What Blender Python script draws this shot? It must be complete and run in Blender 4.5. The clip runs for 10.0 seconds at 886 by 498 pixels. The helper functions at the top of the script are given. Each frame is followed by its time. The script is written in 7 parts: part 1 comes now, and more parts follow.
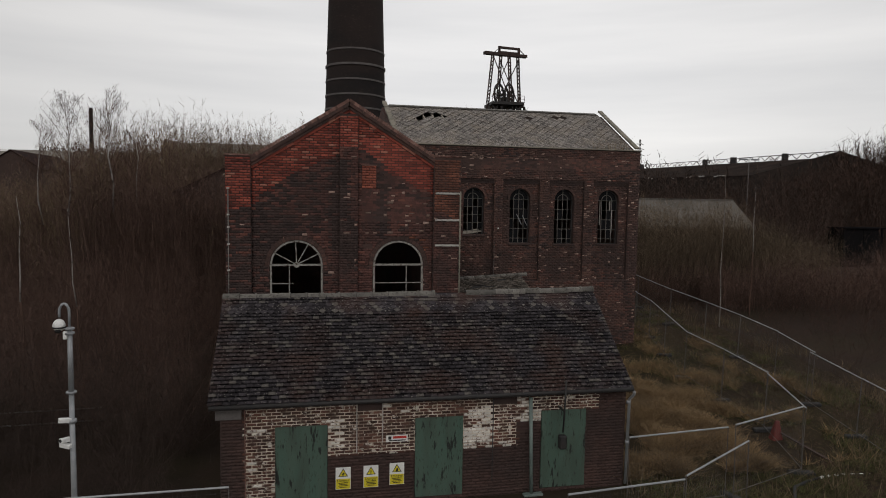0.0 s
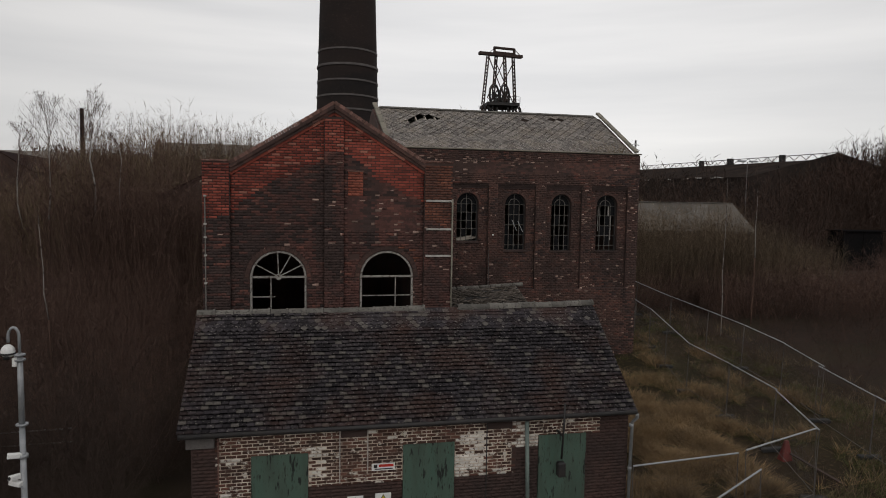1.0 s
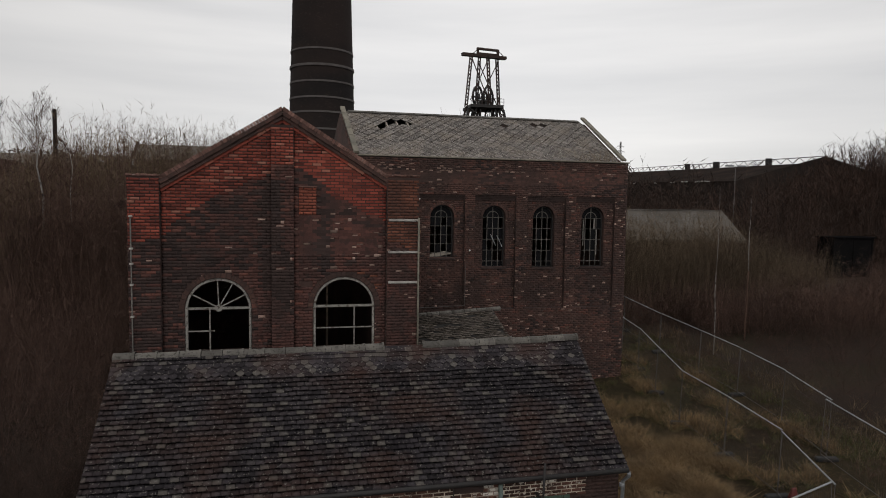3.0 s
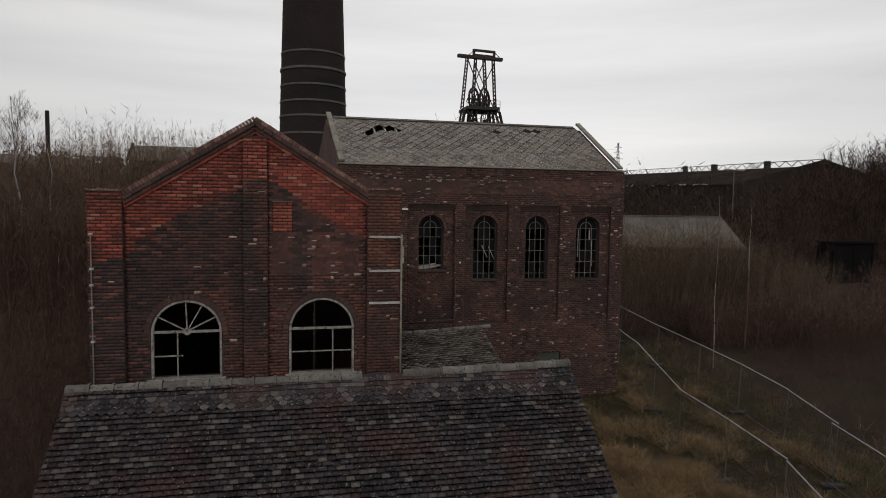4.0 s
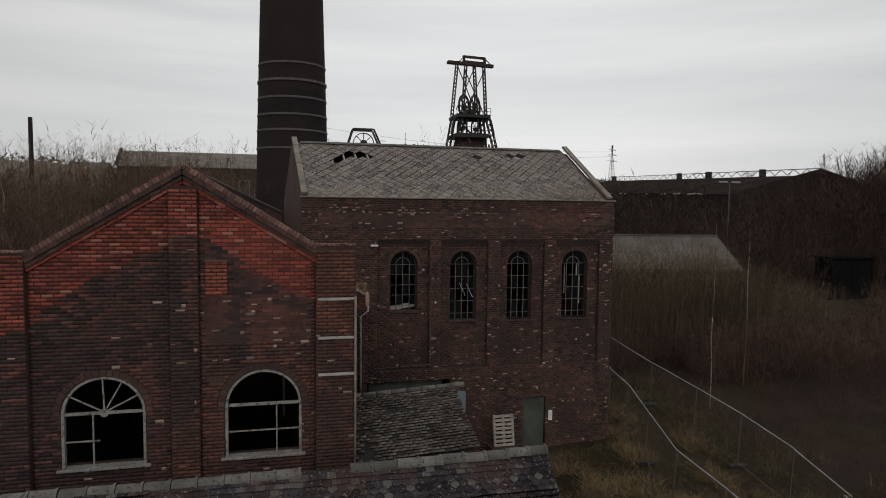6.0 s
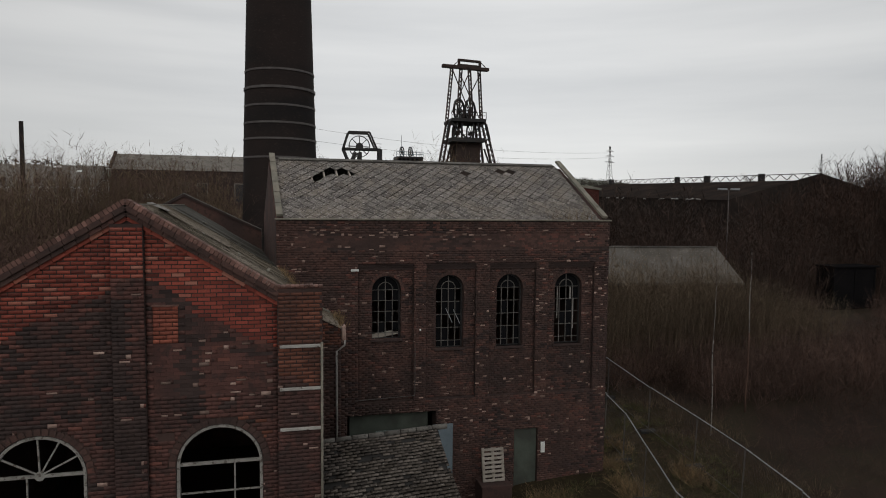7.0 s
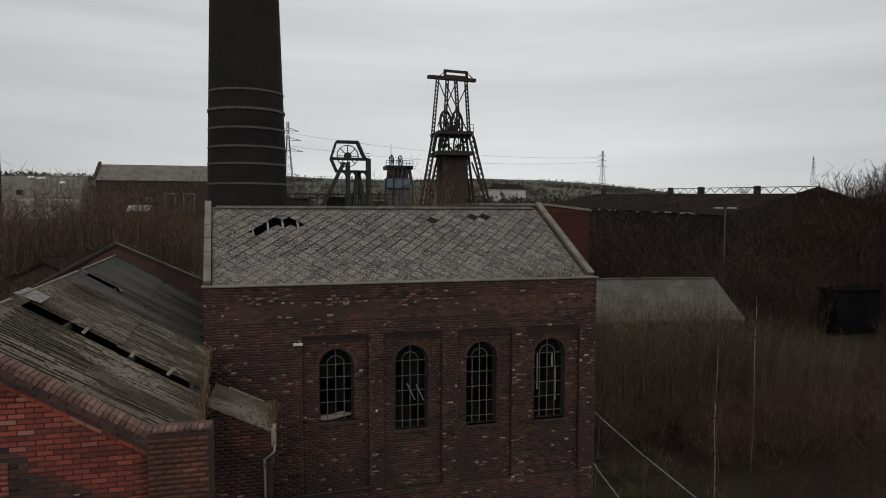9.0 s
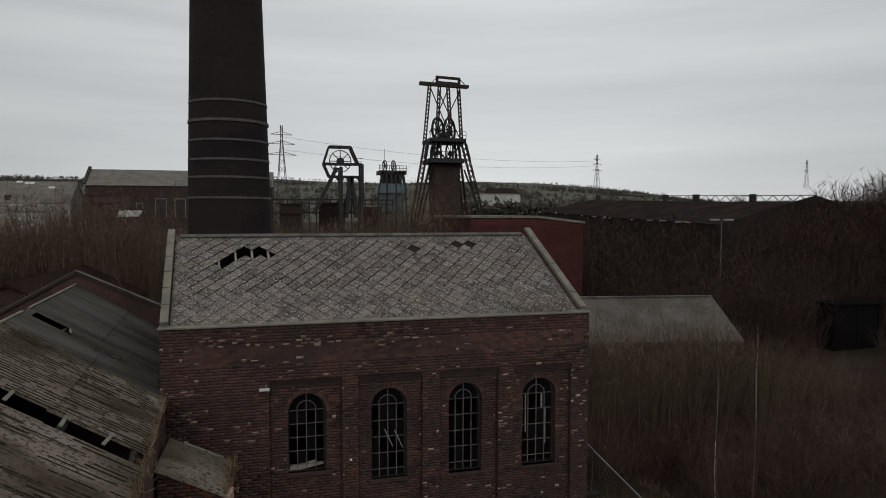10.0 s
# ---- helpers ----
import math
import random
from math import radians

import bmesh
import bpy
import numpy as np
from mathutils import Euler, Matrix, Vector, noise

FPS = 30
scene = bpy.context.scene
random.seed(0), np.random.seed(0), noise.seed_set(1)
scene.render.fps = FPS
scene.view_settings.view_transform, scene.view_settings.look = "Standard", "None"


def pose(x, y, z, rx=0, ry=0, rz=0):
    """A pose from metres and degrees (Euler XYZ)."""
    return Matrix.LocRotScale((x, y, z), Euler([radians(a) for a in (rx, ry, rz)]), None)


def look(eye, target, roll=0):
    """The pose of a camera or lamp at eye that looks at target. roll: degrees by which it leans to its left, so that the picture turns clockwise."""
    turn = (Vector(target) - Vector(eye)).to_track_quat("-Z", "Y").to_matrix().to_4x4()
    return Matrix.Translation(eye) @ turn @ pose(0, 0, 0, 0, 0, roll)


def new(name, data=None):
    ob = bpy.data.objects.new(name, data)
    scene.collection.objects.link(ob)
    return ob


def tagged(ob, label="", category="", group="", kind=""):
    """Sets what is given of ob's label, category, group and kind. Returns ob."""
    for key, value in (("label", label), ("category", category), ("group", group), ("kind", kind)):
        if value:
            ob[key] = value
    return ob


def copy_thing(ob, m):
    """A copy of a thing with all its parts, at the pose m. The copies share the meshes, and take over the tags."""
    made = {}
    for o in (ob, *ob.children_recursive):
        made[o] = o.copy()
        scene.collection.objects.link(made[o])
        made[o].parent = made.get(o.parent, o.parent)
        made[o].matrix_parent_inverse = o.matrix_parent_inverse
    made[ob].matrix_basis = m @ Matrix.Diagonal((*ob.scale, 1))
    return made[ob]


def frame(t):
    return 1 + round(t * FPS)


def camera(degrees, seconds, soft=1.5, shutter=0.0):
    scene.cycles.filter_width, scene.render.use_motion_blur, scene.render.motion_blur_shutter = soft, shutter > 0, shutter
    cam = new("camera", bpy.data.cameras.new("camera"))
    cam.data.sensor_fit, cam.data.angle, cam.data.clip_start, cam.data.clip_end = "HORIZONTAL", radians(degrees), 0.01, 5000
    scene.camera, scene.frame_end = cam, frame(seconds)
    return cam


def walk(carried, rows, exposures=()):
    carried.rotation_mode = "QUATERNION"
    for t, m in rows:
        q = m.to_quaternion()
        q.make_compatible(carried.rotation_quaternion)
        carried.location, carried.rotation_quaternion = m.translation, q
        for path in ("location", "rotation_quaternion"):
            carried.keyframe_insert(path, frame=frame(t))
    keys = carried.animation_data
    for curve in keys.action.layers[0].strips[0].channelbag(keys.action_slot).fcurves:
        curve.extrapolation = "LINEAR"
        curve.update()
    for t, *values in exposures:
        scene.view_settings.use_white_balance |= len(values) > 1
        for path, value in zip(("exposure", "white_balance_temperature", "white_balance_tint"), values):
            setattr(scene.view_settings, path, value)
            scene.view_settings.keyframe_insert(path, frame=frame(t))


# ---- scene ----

# camera
cam = camera(70.22, 10.0, soft=1.0)
PATH = [  # seconds, x, y, z, yaw, pitch, roll
    (0.0, 0.000, 0.000, 7.600, -10.934, -4.247, -0.900),
    (0.5, 0.131, 0.564, 7.706, -11.085, -4.225, -0.919),
    (1.0, 0.349, 1.077, 7.837, -11.325, -4.212, -0.890),
    (1.5, 0.514, 1.668, 7.950, -12.122, -4.217, -0.905),
    (2.0, 0.755, 2.222, 8.068, -12.563, -4.229, -0.825),
    (2.5, 1.058, 2.737, 8.187, -12.559, -4.133, -0.823),
    (4.0, 1.920, 4.168, 8.723, -12.761, -4.038, -0.838),
    (4.5, 2.198, 4.644, 8.970, -12.930, -3.966, -0.813),
    (5.0, 2.510, 5.106, 9.270, -13.001, -3.906, -0.735),
    (5.5, 2.813, 5.568, 9.607, -13.118, -3.888, -0.719),
    (7.0, 3.886, 7.326, 10.671, -13.393, -3.814, -0.564),
    (7.5, 4.326, 8.049, 11.076, -13.504, -3.688, -0.450),
    (8.0, 4.774, 8.756, 11.518, -13.621, -3.594, -0.295),
    (8.5, 5.208, 9.460, 11.926, -13.753, -3.519, -0.231),
    (9.0, 5.625, 10.178, 12.337, -13.945, -3.455, -0.102),
    (9.5, 6.012, 10.841, 12.742, -14.134, -3.301, -0.094),
    (10.0, 6.380, 11.500, 13.140, -14.400, -3.200, -0.090),
]
walk(cam, [(t, pose(x, y, z, 90 + pitch, roll, yaw)) for t, x, y, z, yaw, pitch, roll in PATH],
     exposures=[(0.0, 0.3, 6650, 11), (2.5, 0.3, 6640, 11), (4.5, 0.27, 6620, 11), (5.5, 0.22, 6580, 10), (7.5, 0.1, 6500, 9), (9.0, 0.03, 6430, 8), (10.0, -0.05, 6400, 8)])

# ------------------------------------------------------------ sky and light
SUN_EL, SUN_ROT = radians(28), radians(200)
world = bpy.data.worlds.new("overcast_sky")
scene.world = world
world.use_nodes = True
wn, wl = world.node_tree.nodes, world.node_tree.links
wn.clear()
w_out, w_bg = wn.new("ShaderNodeOutputWorld"), wn.new("ShaderNodeBackground")
w_sky = wn.new("ShaderNodeTexSky")
w_sky.sky_type, w_sky.sun_disc = "NISHITA", False
w_sky.sun_elevation, w_sky.sun_rotation = SUN_EL, SUN_ROT
w_tc, w_map, w_noise = wn.new("ShaderNodeTexCoord"), wn.new("ShaderNodeMapping"), wn.new("ShaderNodeTexNoise")
w_map.inputs["Scale"].default_value = (0.8, 0.8, 9.0)
w_noise.inputs["Scale"].default_value, w_noise.inputs["Detail"].default_value = 1.6, 5.0
w_ramp = wn.new("ShaderNodeValToRGB")
w_ramp.color_ramp.elements[0].position, w_ramp.color_ramp.elements[1].position = 0.30, 0.72
w_ramp.color_ramp.elements[0].color = (5.85, 5.93, 6.05, 1)
w_ramp.color_ramp.elements[1].color = (7.65, 7.65, 7.63, 1)
w_mix = wn.new("ShaderNodeMix")
w_mix.data_type = "RGBA"
w_mix.inputs["Factor"].default_value = 0.96
wl.new(w_tc.outputs["Generated"], w_map.inputs["Vector"])
wl.new(w_map.outputs["Vector"], w_noise.inputs["Vector"])
wl.new(w_noise.outputs["Fac"], w_ramp.inputs["Fac"])
# sky brightness drops toward the west and, less, toward the far east
w_sep, w_range, w_mul = wn.new("ShaderNodeSeparateXYZ"), wn.new("ShaderNodeMapRange"), wn.new("ShaderNodeVectorMath")
w_range.interpolation_type = "SMOOTHSTEP"
w_range.inputs["From Min"].default_value, w_range.inputs["From Max"].default_value = -0.6, 0.25
w_range.inputs["To Min"].default_value, w_range.inputs["To Max"].default_value = 0.7, 1.0
w_mul.operation = "SCALE"
wl.new(w_tc.outputs["Generated"], w_sep.inputs["Vector"])
wl.new(w_sep.outputs["X"], w_range.inputs["Value"])
wl.new(w_ramp.outputs["Color"], w_mul.inputs[0])
w_east, w_both = wn.new("ShaderNodeMapRange"), wn.new("ShaderNodeMath")
w_east.interpolation_type, w_both.operation = "SMOOTHSTEP", "MULTIPLY"
w_east.inputs["From Min"].default_value, w_east.inputs["From Max"].default_value = 0.3, 0.85
w_east.inputs["To Min"].default_value, w_east.inputs["To Max"].default_value = 1.0, 0.82
wl.new(w_sep.outputs["X"], w_east.inputs["Value"])
wl.new(w_range.outputs["Result"], w_both.inputs[0])
wl.new(w_east.outputs["Result"], w_both.inputs[1])
wl.new(w_both.outputs["Value"], w_mul.inputs["Scale"])
wl.new(w_sky.outputs["Color"], w_mix.inputs["A"])
wl.new(w_mul.outputs["Vector"], w_mix.inputs["B"])
wl.new(w_mix.outputs["Result"], w_bg.inputs["Color"])
w_bg.inputs["Strength"].default_value = 0.1
wl.new(w_bg.outputs["Background"], w_out.inputs["Surface"])

sun = new("sun", bpy.data.lights.new("sun", "SUN"))
sun.data.energy, sun.data.angle, sun.data.color = 0.4, radians(25), (1.0, 0.97, 0.93)
sun.matrix_world = look((0, 0, 0), (-math.sin(SUN_ROT) * math.cos(SUN_EL), -math.cos(SUN_ROT) * math.cos(SUN_EL), -math.sin(SUN_EL)))


# ------------------------------------------------------------ materials
def mat(name, c1, c2, scale=3.0, fine=40.0, rough=0.85, bump=0.25, metal=0.0, rand=0.0, stain=None, stain_scale=0.6, stain_amt=0.5,
        stretch=(1, 1, 1), spot=None, spot_scale=4.0, spot_at=0.66, odd=None, odd_share=0.1, speck=None, speck_scale=25.0, speck_at=0.6, speck_amt=0.8, spec=0.3):
    """Two colours mixed by noise at two sizes, a broad stain, pale spots, a random shift for each piece, and relief."""
    m = bpy.data.materials.new(name)
    m.use_nodes = True
    n, l = m.node_tree.nodes, m.node_tree.links
    b = n["Principled BSDF"]
    geo, obi = n.new("ShaderNodeNewGeometry"), n.new("ShaderNodeObjectInfo")
    mp = n.new("ShaderNodeMapping")
    mp.inputs["Scale"].default_value = stretch
    l.new(geo.outputs["Position"], mp.inputs["Vector"])

    def noise_tex(s, detail=4.0):
        t = n.new("ShaderNodeTexNoise")
        t.inputs["Scale"].default_value, t.inputs["Detail"].default_value = s, detail
        l.new(mp.outputs["Vector"], t.inputs["Vector"])
        return t.outputs["Fac"]

    def mix(a, bb, f):
        x = n.new("ShaderNodeMix")
        x.data_type = "RGBA"
        for key, v in (("A", a), ("B", bb), ("Factor", f)):
            if isinstance(v, (tuple, float, int)):
                x.inputs[key].default_value = (*v, 1) if isinstance(v, tuple) else v
            else:
                l.new(v, x.inputs[key])
        return x.outputs["Result"]

    def ramp(f, lo, hi, top=1.0):
        r = n.new("ShaderNodeMapRange")
        r.inputs["From Min"].default_value, r.inputs["From Max"].default_value, r.inputs["To Max"].default_value = lo, hi, top
        l.new(f, r.inputs["Value"])
        return r.outputs["Result"]

    big, small = noise_tex(scale), noise_tex(fine, 5.0)
    col = mix(c1, c2, ramp(big, 0.3, 0.7))
    col = mix(col, tuple(0.5 * v for v in c1), ramp(small, 0.45, 0.75, 0.5))
    if rand:
        s1, s2 = n.new("ShaderNodeMath"), n.new("ShaderNodeMath")
        s1.operation, s2.operation = "ADD", "FRACT"
        l.new(geo.outputs["Random Per Island"], s1.inputs[0])
        l.new(obi.outputs["Random"], s1.inputs[1])
        l.new(s1.outputs["Value"], s2.inputs[0])
        hsv = n.new("ShaderNodeHueSaturation")
        l.new(col, hsv.inputs["Color"])
        l.new(ramp(s2.outputs["Value"], 0, 1, 1), hsv.inputs["Value"])
        rr = hsv.inputs["Value"].links[0].from_node
        rr.inputs["To Min"].default_value, rr.inputs["To Max"].default_value = 1 - rand, 1 + rand
        col = hsv.outputs["Color"]
        if odd:
            col = mix(col, odd, ramp(s2.outputs["Value"], 1 - odd_share, 1 - odd_share * 0.5))
    if stain:
        col = mix(col, stain, ramp(noise_tex(stain_scale, 3.0), 0.45, 0.65, stain_amt))
    if spot:
        col = mix(col, spot, ramp(noise_tex(spot_scale, 6.0), spot_at, spot_at + 0.05))
    if speck:
        col = mix(col, speck, ramp(noise_tex(speck_scale, 3.0), speck_at, speck_at + 0.06, speck_amt))
    l.new(col, b.inputs["Base Color"])
    b.inputs["Roughness"].default_value, b.inputs["Metallic"].default_value = rough, metal
    b.inputs["Specular IOR Level"].default_value = spec
    if bump:
        bp = n.new("ShaderNodeBump")
        bp.inputs["Strength"].default_value, bp.inputs["Distance"].default_value = bump, 0.02
        l.new(small, bp.inputs["Height"])
        l.new(bp.outputs["Normal"], b.inputs["Normal"])
    return m


M_RED = mat("red_brick", (0.3, 0.069, 0.045), (0.195, 0.046, 0.032), 1.2, 30, 0.85, 0.3, rand=0.35, stain=(0.12, 0.032, 0.023), stain_scale=0.6, stain_amt=0.4, odd=(0.33, 0.14, 0.1), odd_share=0.12)
M_SOOTY = mat("sooty_brick", (0.1, 0.052, 0.042), (0.066, 0.04, 0.034), 1.0, 30, 0.9, 0.4, rand=0.22, stain=(0.042, 0.028, 0.025), stain_scale=0.5, stain_amt=0.75, odd=(0.12, 0.052, 0.041), odd_share=0.1, speck=(0.036, 0.024, 0.021), speck_scale=6.0, speck_at=0.55, speck_amt=0.6)
M_WARM = mat("sooty_red_brown_brick", (0.118, 0.051, 0.041), (0.074, 0.037, 0.032), 0.8, 30, 0.9, 0.4, rand=0.25, stain=(0.046, 0.028, 0.025), stain_scale=0.9, stain_amt=0.8, odd=(0.15, 0.06, 0.046), odd_share=0.1, speck=(0.04, 0.026, 0.023), speck_scale=5.0, speck_at=0.54, speck_amt=0.65)
M_DULL = mat("dull_orange_brick", (0.18, 0.067, 0.042), (0.11, 0.045, 0.031), 1.5, 30, 0.9, 0.3, rand=0.3, stain=(0.06, 0.03, 0.023), stain_scale=1.2, stain_amt=0.65)
M_REDSOOT = mat("soot_stained_red_brick", (0.17, 0.04, 0.028), (0.11, 0.03, 0.022), 1.2, 30, 0.85, 0.3, rand=0.3, stain=(0.07, 0.022, 0.017), stain_scale=0.6, stain_amt=0.5)
M_PATCH = mat("patched_orange_red_brick", (0.3, 0.09, 0.055), (0.2, 0.06, 0.042), 2.0, 30, 0.85, 0.3, rand=0.3, odd=(0.34, 0.2, 0.15), odd_share=0.1)
M_PALE = mat("pale_spalled_brick", (0.34, 0.24, 0.2), (0.16, 0.1, 0.08), 3.0, 30, 0.9, 0.4, rand=0.5)
M_BLACK = mat("black_streaked_brick", (0.052, 0.033, 0.029), (0.034, 0.0235, 0.022), 2.0, 30, 0.9, 0.3, rand=0.25)
M_PINK = mat("worn_pink_brick", (0.21, 0.115, 0.094), (0.115, 0.062, 0.05), 3.0, 30, 0.9, 0.4, rand=0.45, spot=(0.26, 0.18, 0.15), spot_scale=9.0, spot_at=0.64)
M_MORTAR = mat("dark_mortar", (0.068, 0.04, 0.034), (0.045, 0.029, 0.025), 1.0, 60, 0.95, 0.3, stain=(0.034, 0.023, 0.021), stain_scale=0.6, stain_amt=0.7)
M_BLOCK = mat("weathered_red_brick", (0.09, 0.024, 0.018), (0.06, 0.02, 0.016), 0.8, 30, 0.9, 0.3, rand=0.25, stain=(0.045, 0.018, 0.015), stain_scale=0.5, stain_amt=0.5)
M_WASHED = mat("flaking_whitewashed_brick", (0.11, 0.05, 0.035), (0.05, 0.027, 0.022), 2.0, 40, 0.9, 0.4, rand=0.55, stain=(0.035, 0.022, 0.018), stain_scale=1.6, stain_amt=0.6, spot=(0.46, 0.42, 0.37), spot_scale=8.0, spot_at=0.6)
M_WHITEBRICK = mat("white_painted_brick", (0.66, 0.63, 0.58), (0.46, 0.42, 0.37), 3.0, 40, 0.9, 0.3, rand=0.2, speck=(0.09, 0.05, 0.04), speck_scale=12.0, speck_at=0.56)
M_WASHMORTAR = mat("whitewashed_mortar", (0.62, 0.55, 0.46), (0.38, 0.3, 0.235), 2.5, 50, 0.95, 0.3, stain=(0.1, 0.06, 0.046), stain_scale=1.3, stain_amt=0.75, speck=(0.07, 0.042, 0.034), speck_scale=7.0, speck_at=0.56)
M_BROWNBRICK = mat("brown_painted_brick", (0.062, 0.034, 0.028), (0.042, 0.026, 0.022), 1.5, 40, 0.8, 0.3, rand=0.2, stain=(0.03, 0.02, 0.018), stain_scale=1.0, stain_amt=0.6)
M_TILE = mat("dark_clay_roof_tile", (0.049, 0.043, 0.046), (0.029, 0.0255, 0.029), 0.8, 30, 0.9, 0.35, rand=0.5, stain=(0.058, 0.032, 0.025), stain_scale=0.9, stain_amt=0.65, odd=(0.092, 0.083, 0.076), odd_share=0.16, speck=(0.19, 0.175, 0.16), speck_scale=20.0, speck_at=0.61, speck_amt=0.7, spec=0.1)
M_RIDGE = mat("weathered_ridge_tile", (0.14, 0.13, 0.115), (0.08, 0.074, 0.067), 4.0, 30, 0.85, 0.4, rand=0.3, speck=(0.04, 0.037, 0.03), speck_scale=16.0, speck_at=0.58)
M_DIAMOND = mat("grey_diamond_slate", (0.185, 0.165, 0.15), (0.1, 0.089, 0.082), 5.0, 25, 0.9, 0.4, rand=0.4, stain=(0.21, 0.17, 0.13), stain_scale=1.3, stain_amt=0.45, spot=(0.34, 0.31, 0.28), spot_scale=17.0, spot_at=0.56, speck=(0.035, 0.031, 0.027), speck_scale=22.0, speck_at=0.56)
M_SIGNWHITE = mat("white_sign_plastic", (0.7, 0.7, 0.68), (0.62, 0.62, 0.6), 8, 60, 0.4, 0.0)
M_SIGNYELLOW = mat("yellow_sign_plastic", (0.62, 0.52, 0.03), (0.55, 0.46, 0.03), 8, 60, 0.4, 0.0)
M_SIGNBLACK = mat("black_sign_print", (0.015, 0.015, 0.015), (0.02, 0.02, 0.02), 8, 60, 0.4, 0.0)
M_SIGNRED = mat("red_sign_print", (0.45, 0.03, 0.02), (0.4, 0.03, 0.02), 8, 60, 0.4, 0.0)
M_REDPLASTIC = mat("faded_red_plastic", (0.13, 0.024, 0.019), (0.085, 0.019, 0.016), 3, 40, 0.5, 0.1)
M_GREYGREEN = mat("grey_green_painted_steel", (0.16, 0.2, 0.18), (0.11, 0.14, 0.13), 3, 40, 0.6, 0.1)
M_BLUESHEET = mat("blue_grey_metal_sheet", (0.17, 0.21, 0.235), (0.13, 0.165, 0.19), 1.5, 30, 0.5, 0.1)
M_WOOD = mat("bleached_pallet_wood", (0.36, 0.325, 0.28), (0.24, 0.21, 0.175), 5, 60, 0.85, 0.3)
M_RUBBER = mat("black_rubber", (0.02, 0.02, 0.02), (0.03, 0.03, 0.03), 6, 50, 0.8, 0.1)
M_COPING = mat("pale_stone_coping", (0.25, 0.225, 0.18), (0.16, 0.145, 0.118), 3.0, 30, 0.9, 0.3, stain=(0.12, 0.12, 0.1), stain_scale=2.0, stain_amt=0.6)
M_CORR = mat("weathered_corrugated_sheet", (0.235, 0.2, 0.165), (0.125, 0.103, 0.08), 1.0, 25, 0.9, 0.6, stain=(0.052, 0.039, 0.025), stain_scale=0.8, stain_amt=0.9, stretch=(0.5, 1, 0.5), speck=(0.05, 0.041, 0.027), speck_scale=22.0, speck_at=0.54, speck_amt=0.8, spec=0.1)
M_STRAP = mat("stained_white_strap", (0.42, 0.4, 0.37), (0.28, 0.26, 0.24), 4.0, 50, 0.7, 0.1, speck=(0.08, 0.06, 0.05), speck_scale=10.0, speck_at=0.62)
M_FRAME = mat("flaking_grey_white_paint", (0.3, 0.285, 0.26), (0.17, 0.16, 0.145), 4.0, 60, 0.8, 0.2, speck=(0.06, 0.045, 0.035), speck_scale=14.0, speck_at=0.57)
M_PANE = mat("dusty_window_glass", (0.008, 0.008, 0.009), (0.005, 0.0055, 0.0065), 2.0, 20, 0.35, 0.05, spec=0.06)
M_FADED = mat("faded_grey_green_board", (0.085, 0.098, 0.078), (0.055, 0.065, 0.053), 1.5, 40, 0.8, 0.1, stain=(0.035, 0.035, 0.03), stain_scale=1.2, stain_amt=0.7)
M_BROKEN = mat("worn_brown_roof_tile", (0.14, 0.118, 0.1), (0.08, 0.068, 0.06), 2.0, 30, 0.9, 0.4, rand=0.5, stain=(0.06, 0.048, 0.038), stain_scale=1.6, stain_amt=0.6, speck=(0.24, 0.22, 0.19), speck_scale=14.0, speck_at=0.63, spec=0.15)
M_GROOVE = mat("dark_moss_and_groove_shade", (0.034, 0.028, 0.017), (0.02, 0.017, 0.011), 6.0, 40, 0.95, 0.3, speck=(0.085, 0.07, 0.035), speck_scale=12.0, speck_at=0.6, spec=0.05)
M_FELT = mat("grey_roof_sheet", (0.1, 0.095, 0.083), (0.062, 0.059, 0.052), 0.8, 25, 0.9, 0.3, stain=(0.035, 0.03, 0.024), stain_scale=0.8, stain_amt=0.85, stretch=(0.35, 1.6, 0.35), speck=(0.15, 0.135, 0.11), speck_scale=19.0, speck_at=0.62, spec=0.1)
M_GREEN = mat("stained_green_board", (0.056, 0.1, 0.076), (0.066, 0.098, 0.075), 1.5, 50, 0.65, 0.1, stain=(0.042, 0.056, 0.043), stain_scale=0.8, stain_amt=0.6, spot=(0.012, 0.014, 0.012), spot_scale=3.2, spot_at=0.6, stretch=(3.5, 3.5, 0.8), speck=(0.03, 0.036, 0.03), speck_scale=9.0, speck_at=0.62)
M_STEEL = mat("galvanised_steel", (0.32, 0.33, 0.34), (0.22, 0.23, 0.24), 5.0, 60, 0.5, 0.1, metal=0.3)
M_BLACKIRON = mat("black_painted_iron", (0.018, 0.018, 0.019), (0.03, 0.026, 0.024), 4.0, 50, 0.6, 0.2)
M_RUST = mat("rusty_steelwork", (0.05, 0.03, 0.024), (0.028, 0.02, 0.018), 0.8, 20, 0.8, 0.2)
M_CHIM = mat("dark_chimney_brick", (0.02, 0.0165, 0.0158), (0.0135, 0.0122, 0.0122), 0.35, 6.0, 0.9, 0.3, stain=(0.03, 0.0205, 0.018), stain_scale=0.12, stain_amt=0.6, stretch=(1, 1, 2.5), speck=(0.036, 0.027, 0.024), speck_scale=5.0, spec=0.15)
M_TAR = mat("black_tarred_felt", (0.034, 0.028, 0.025), (0.023, 0.019, 0.0175), 0.2, 2.0, 0.95, 0.1, stain=(0.05, 0.036, 0.03), stain_scale=0.3, spec=0.0)
M_TANK = mat("faded_rust_panel", (0.13, 0.08, 0.068), (0.075, 0.05, 0.043), 0.4, 3.0, 0.9, 0.1, stain=(0.05, 0.03, 0.025), stain_scale=0.6, stain_amt=0.8)
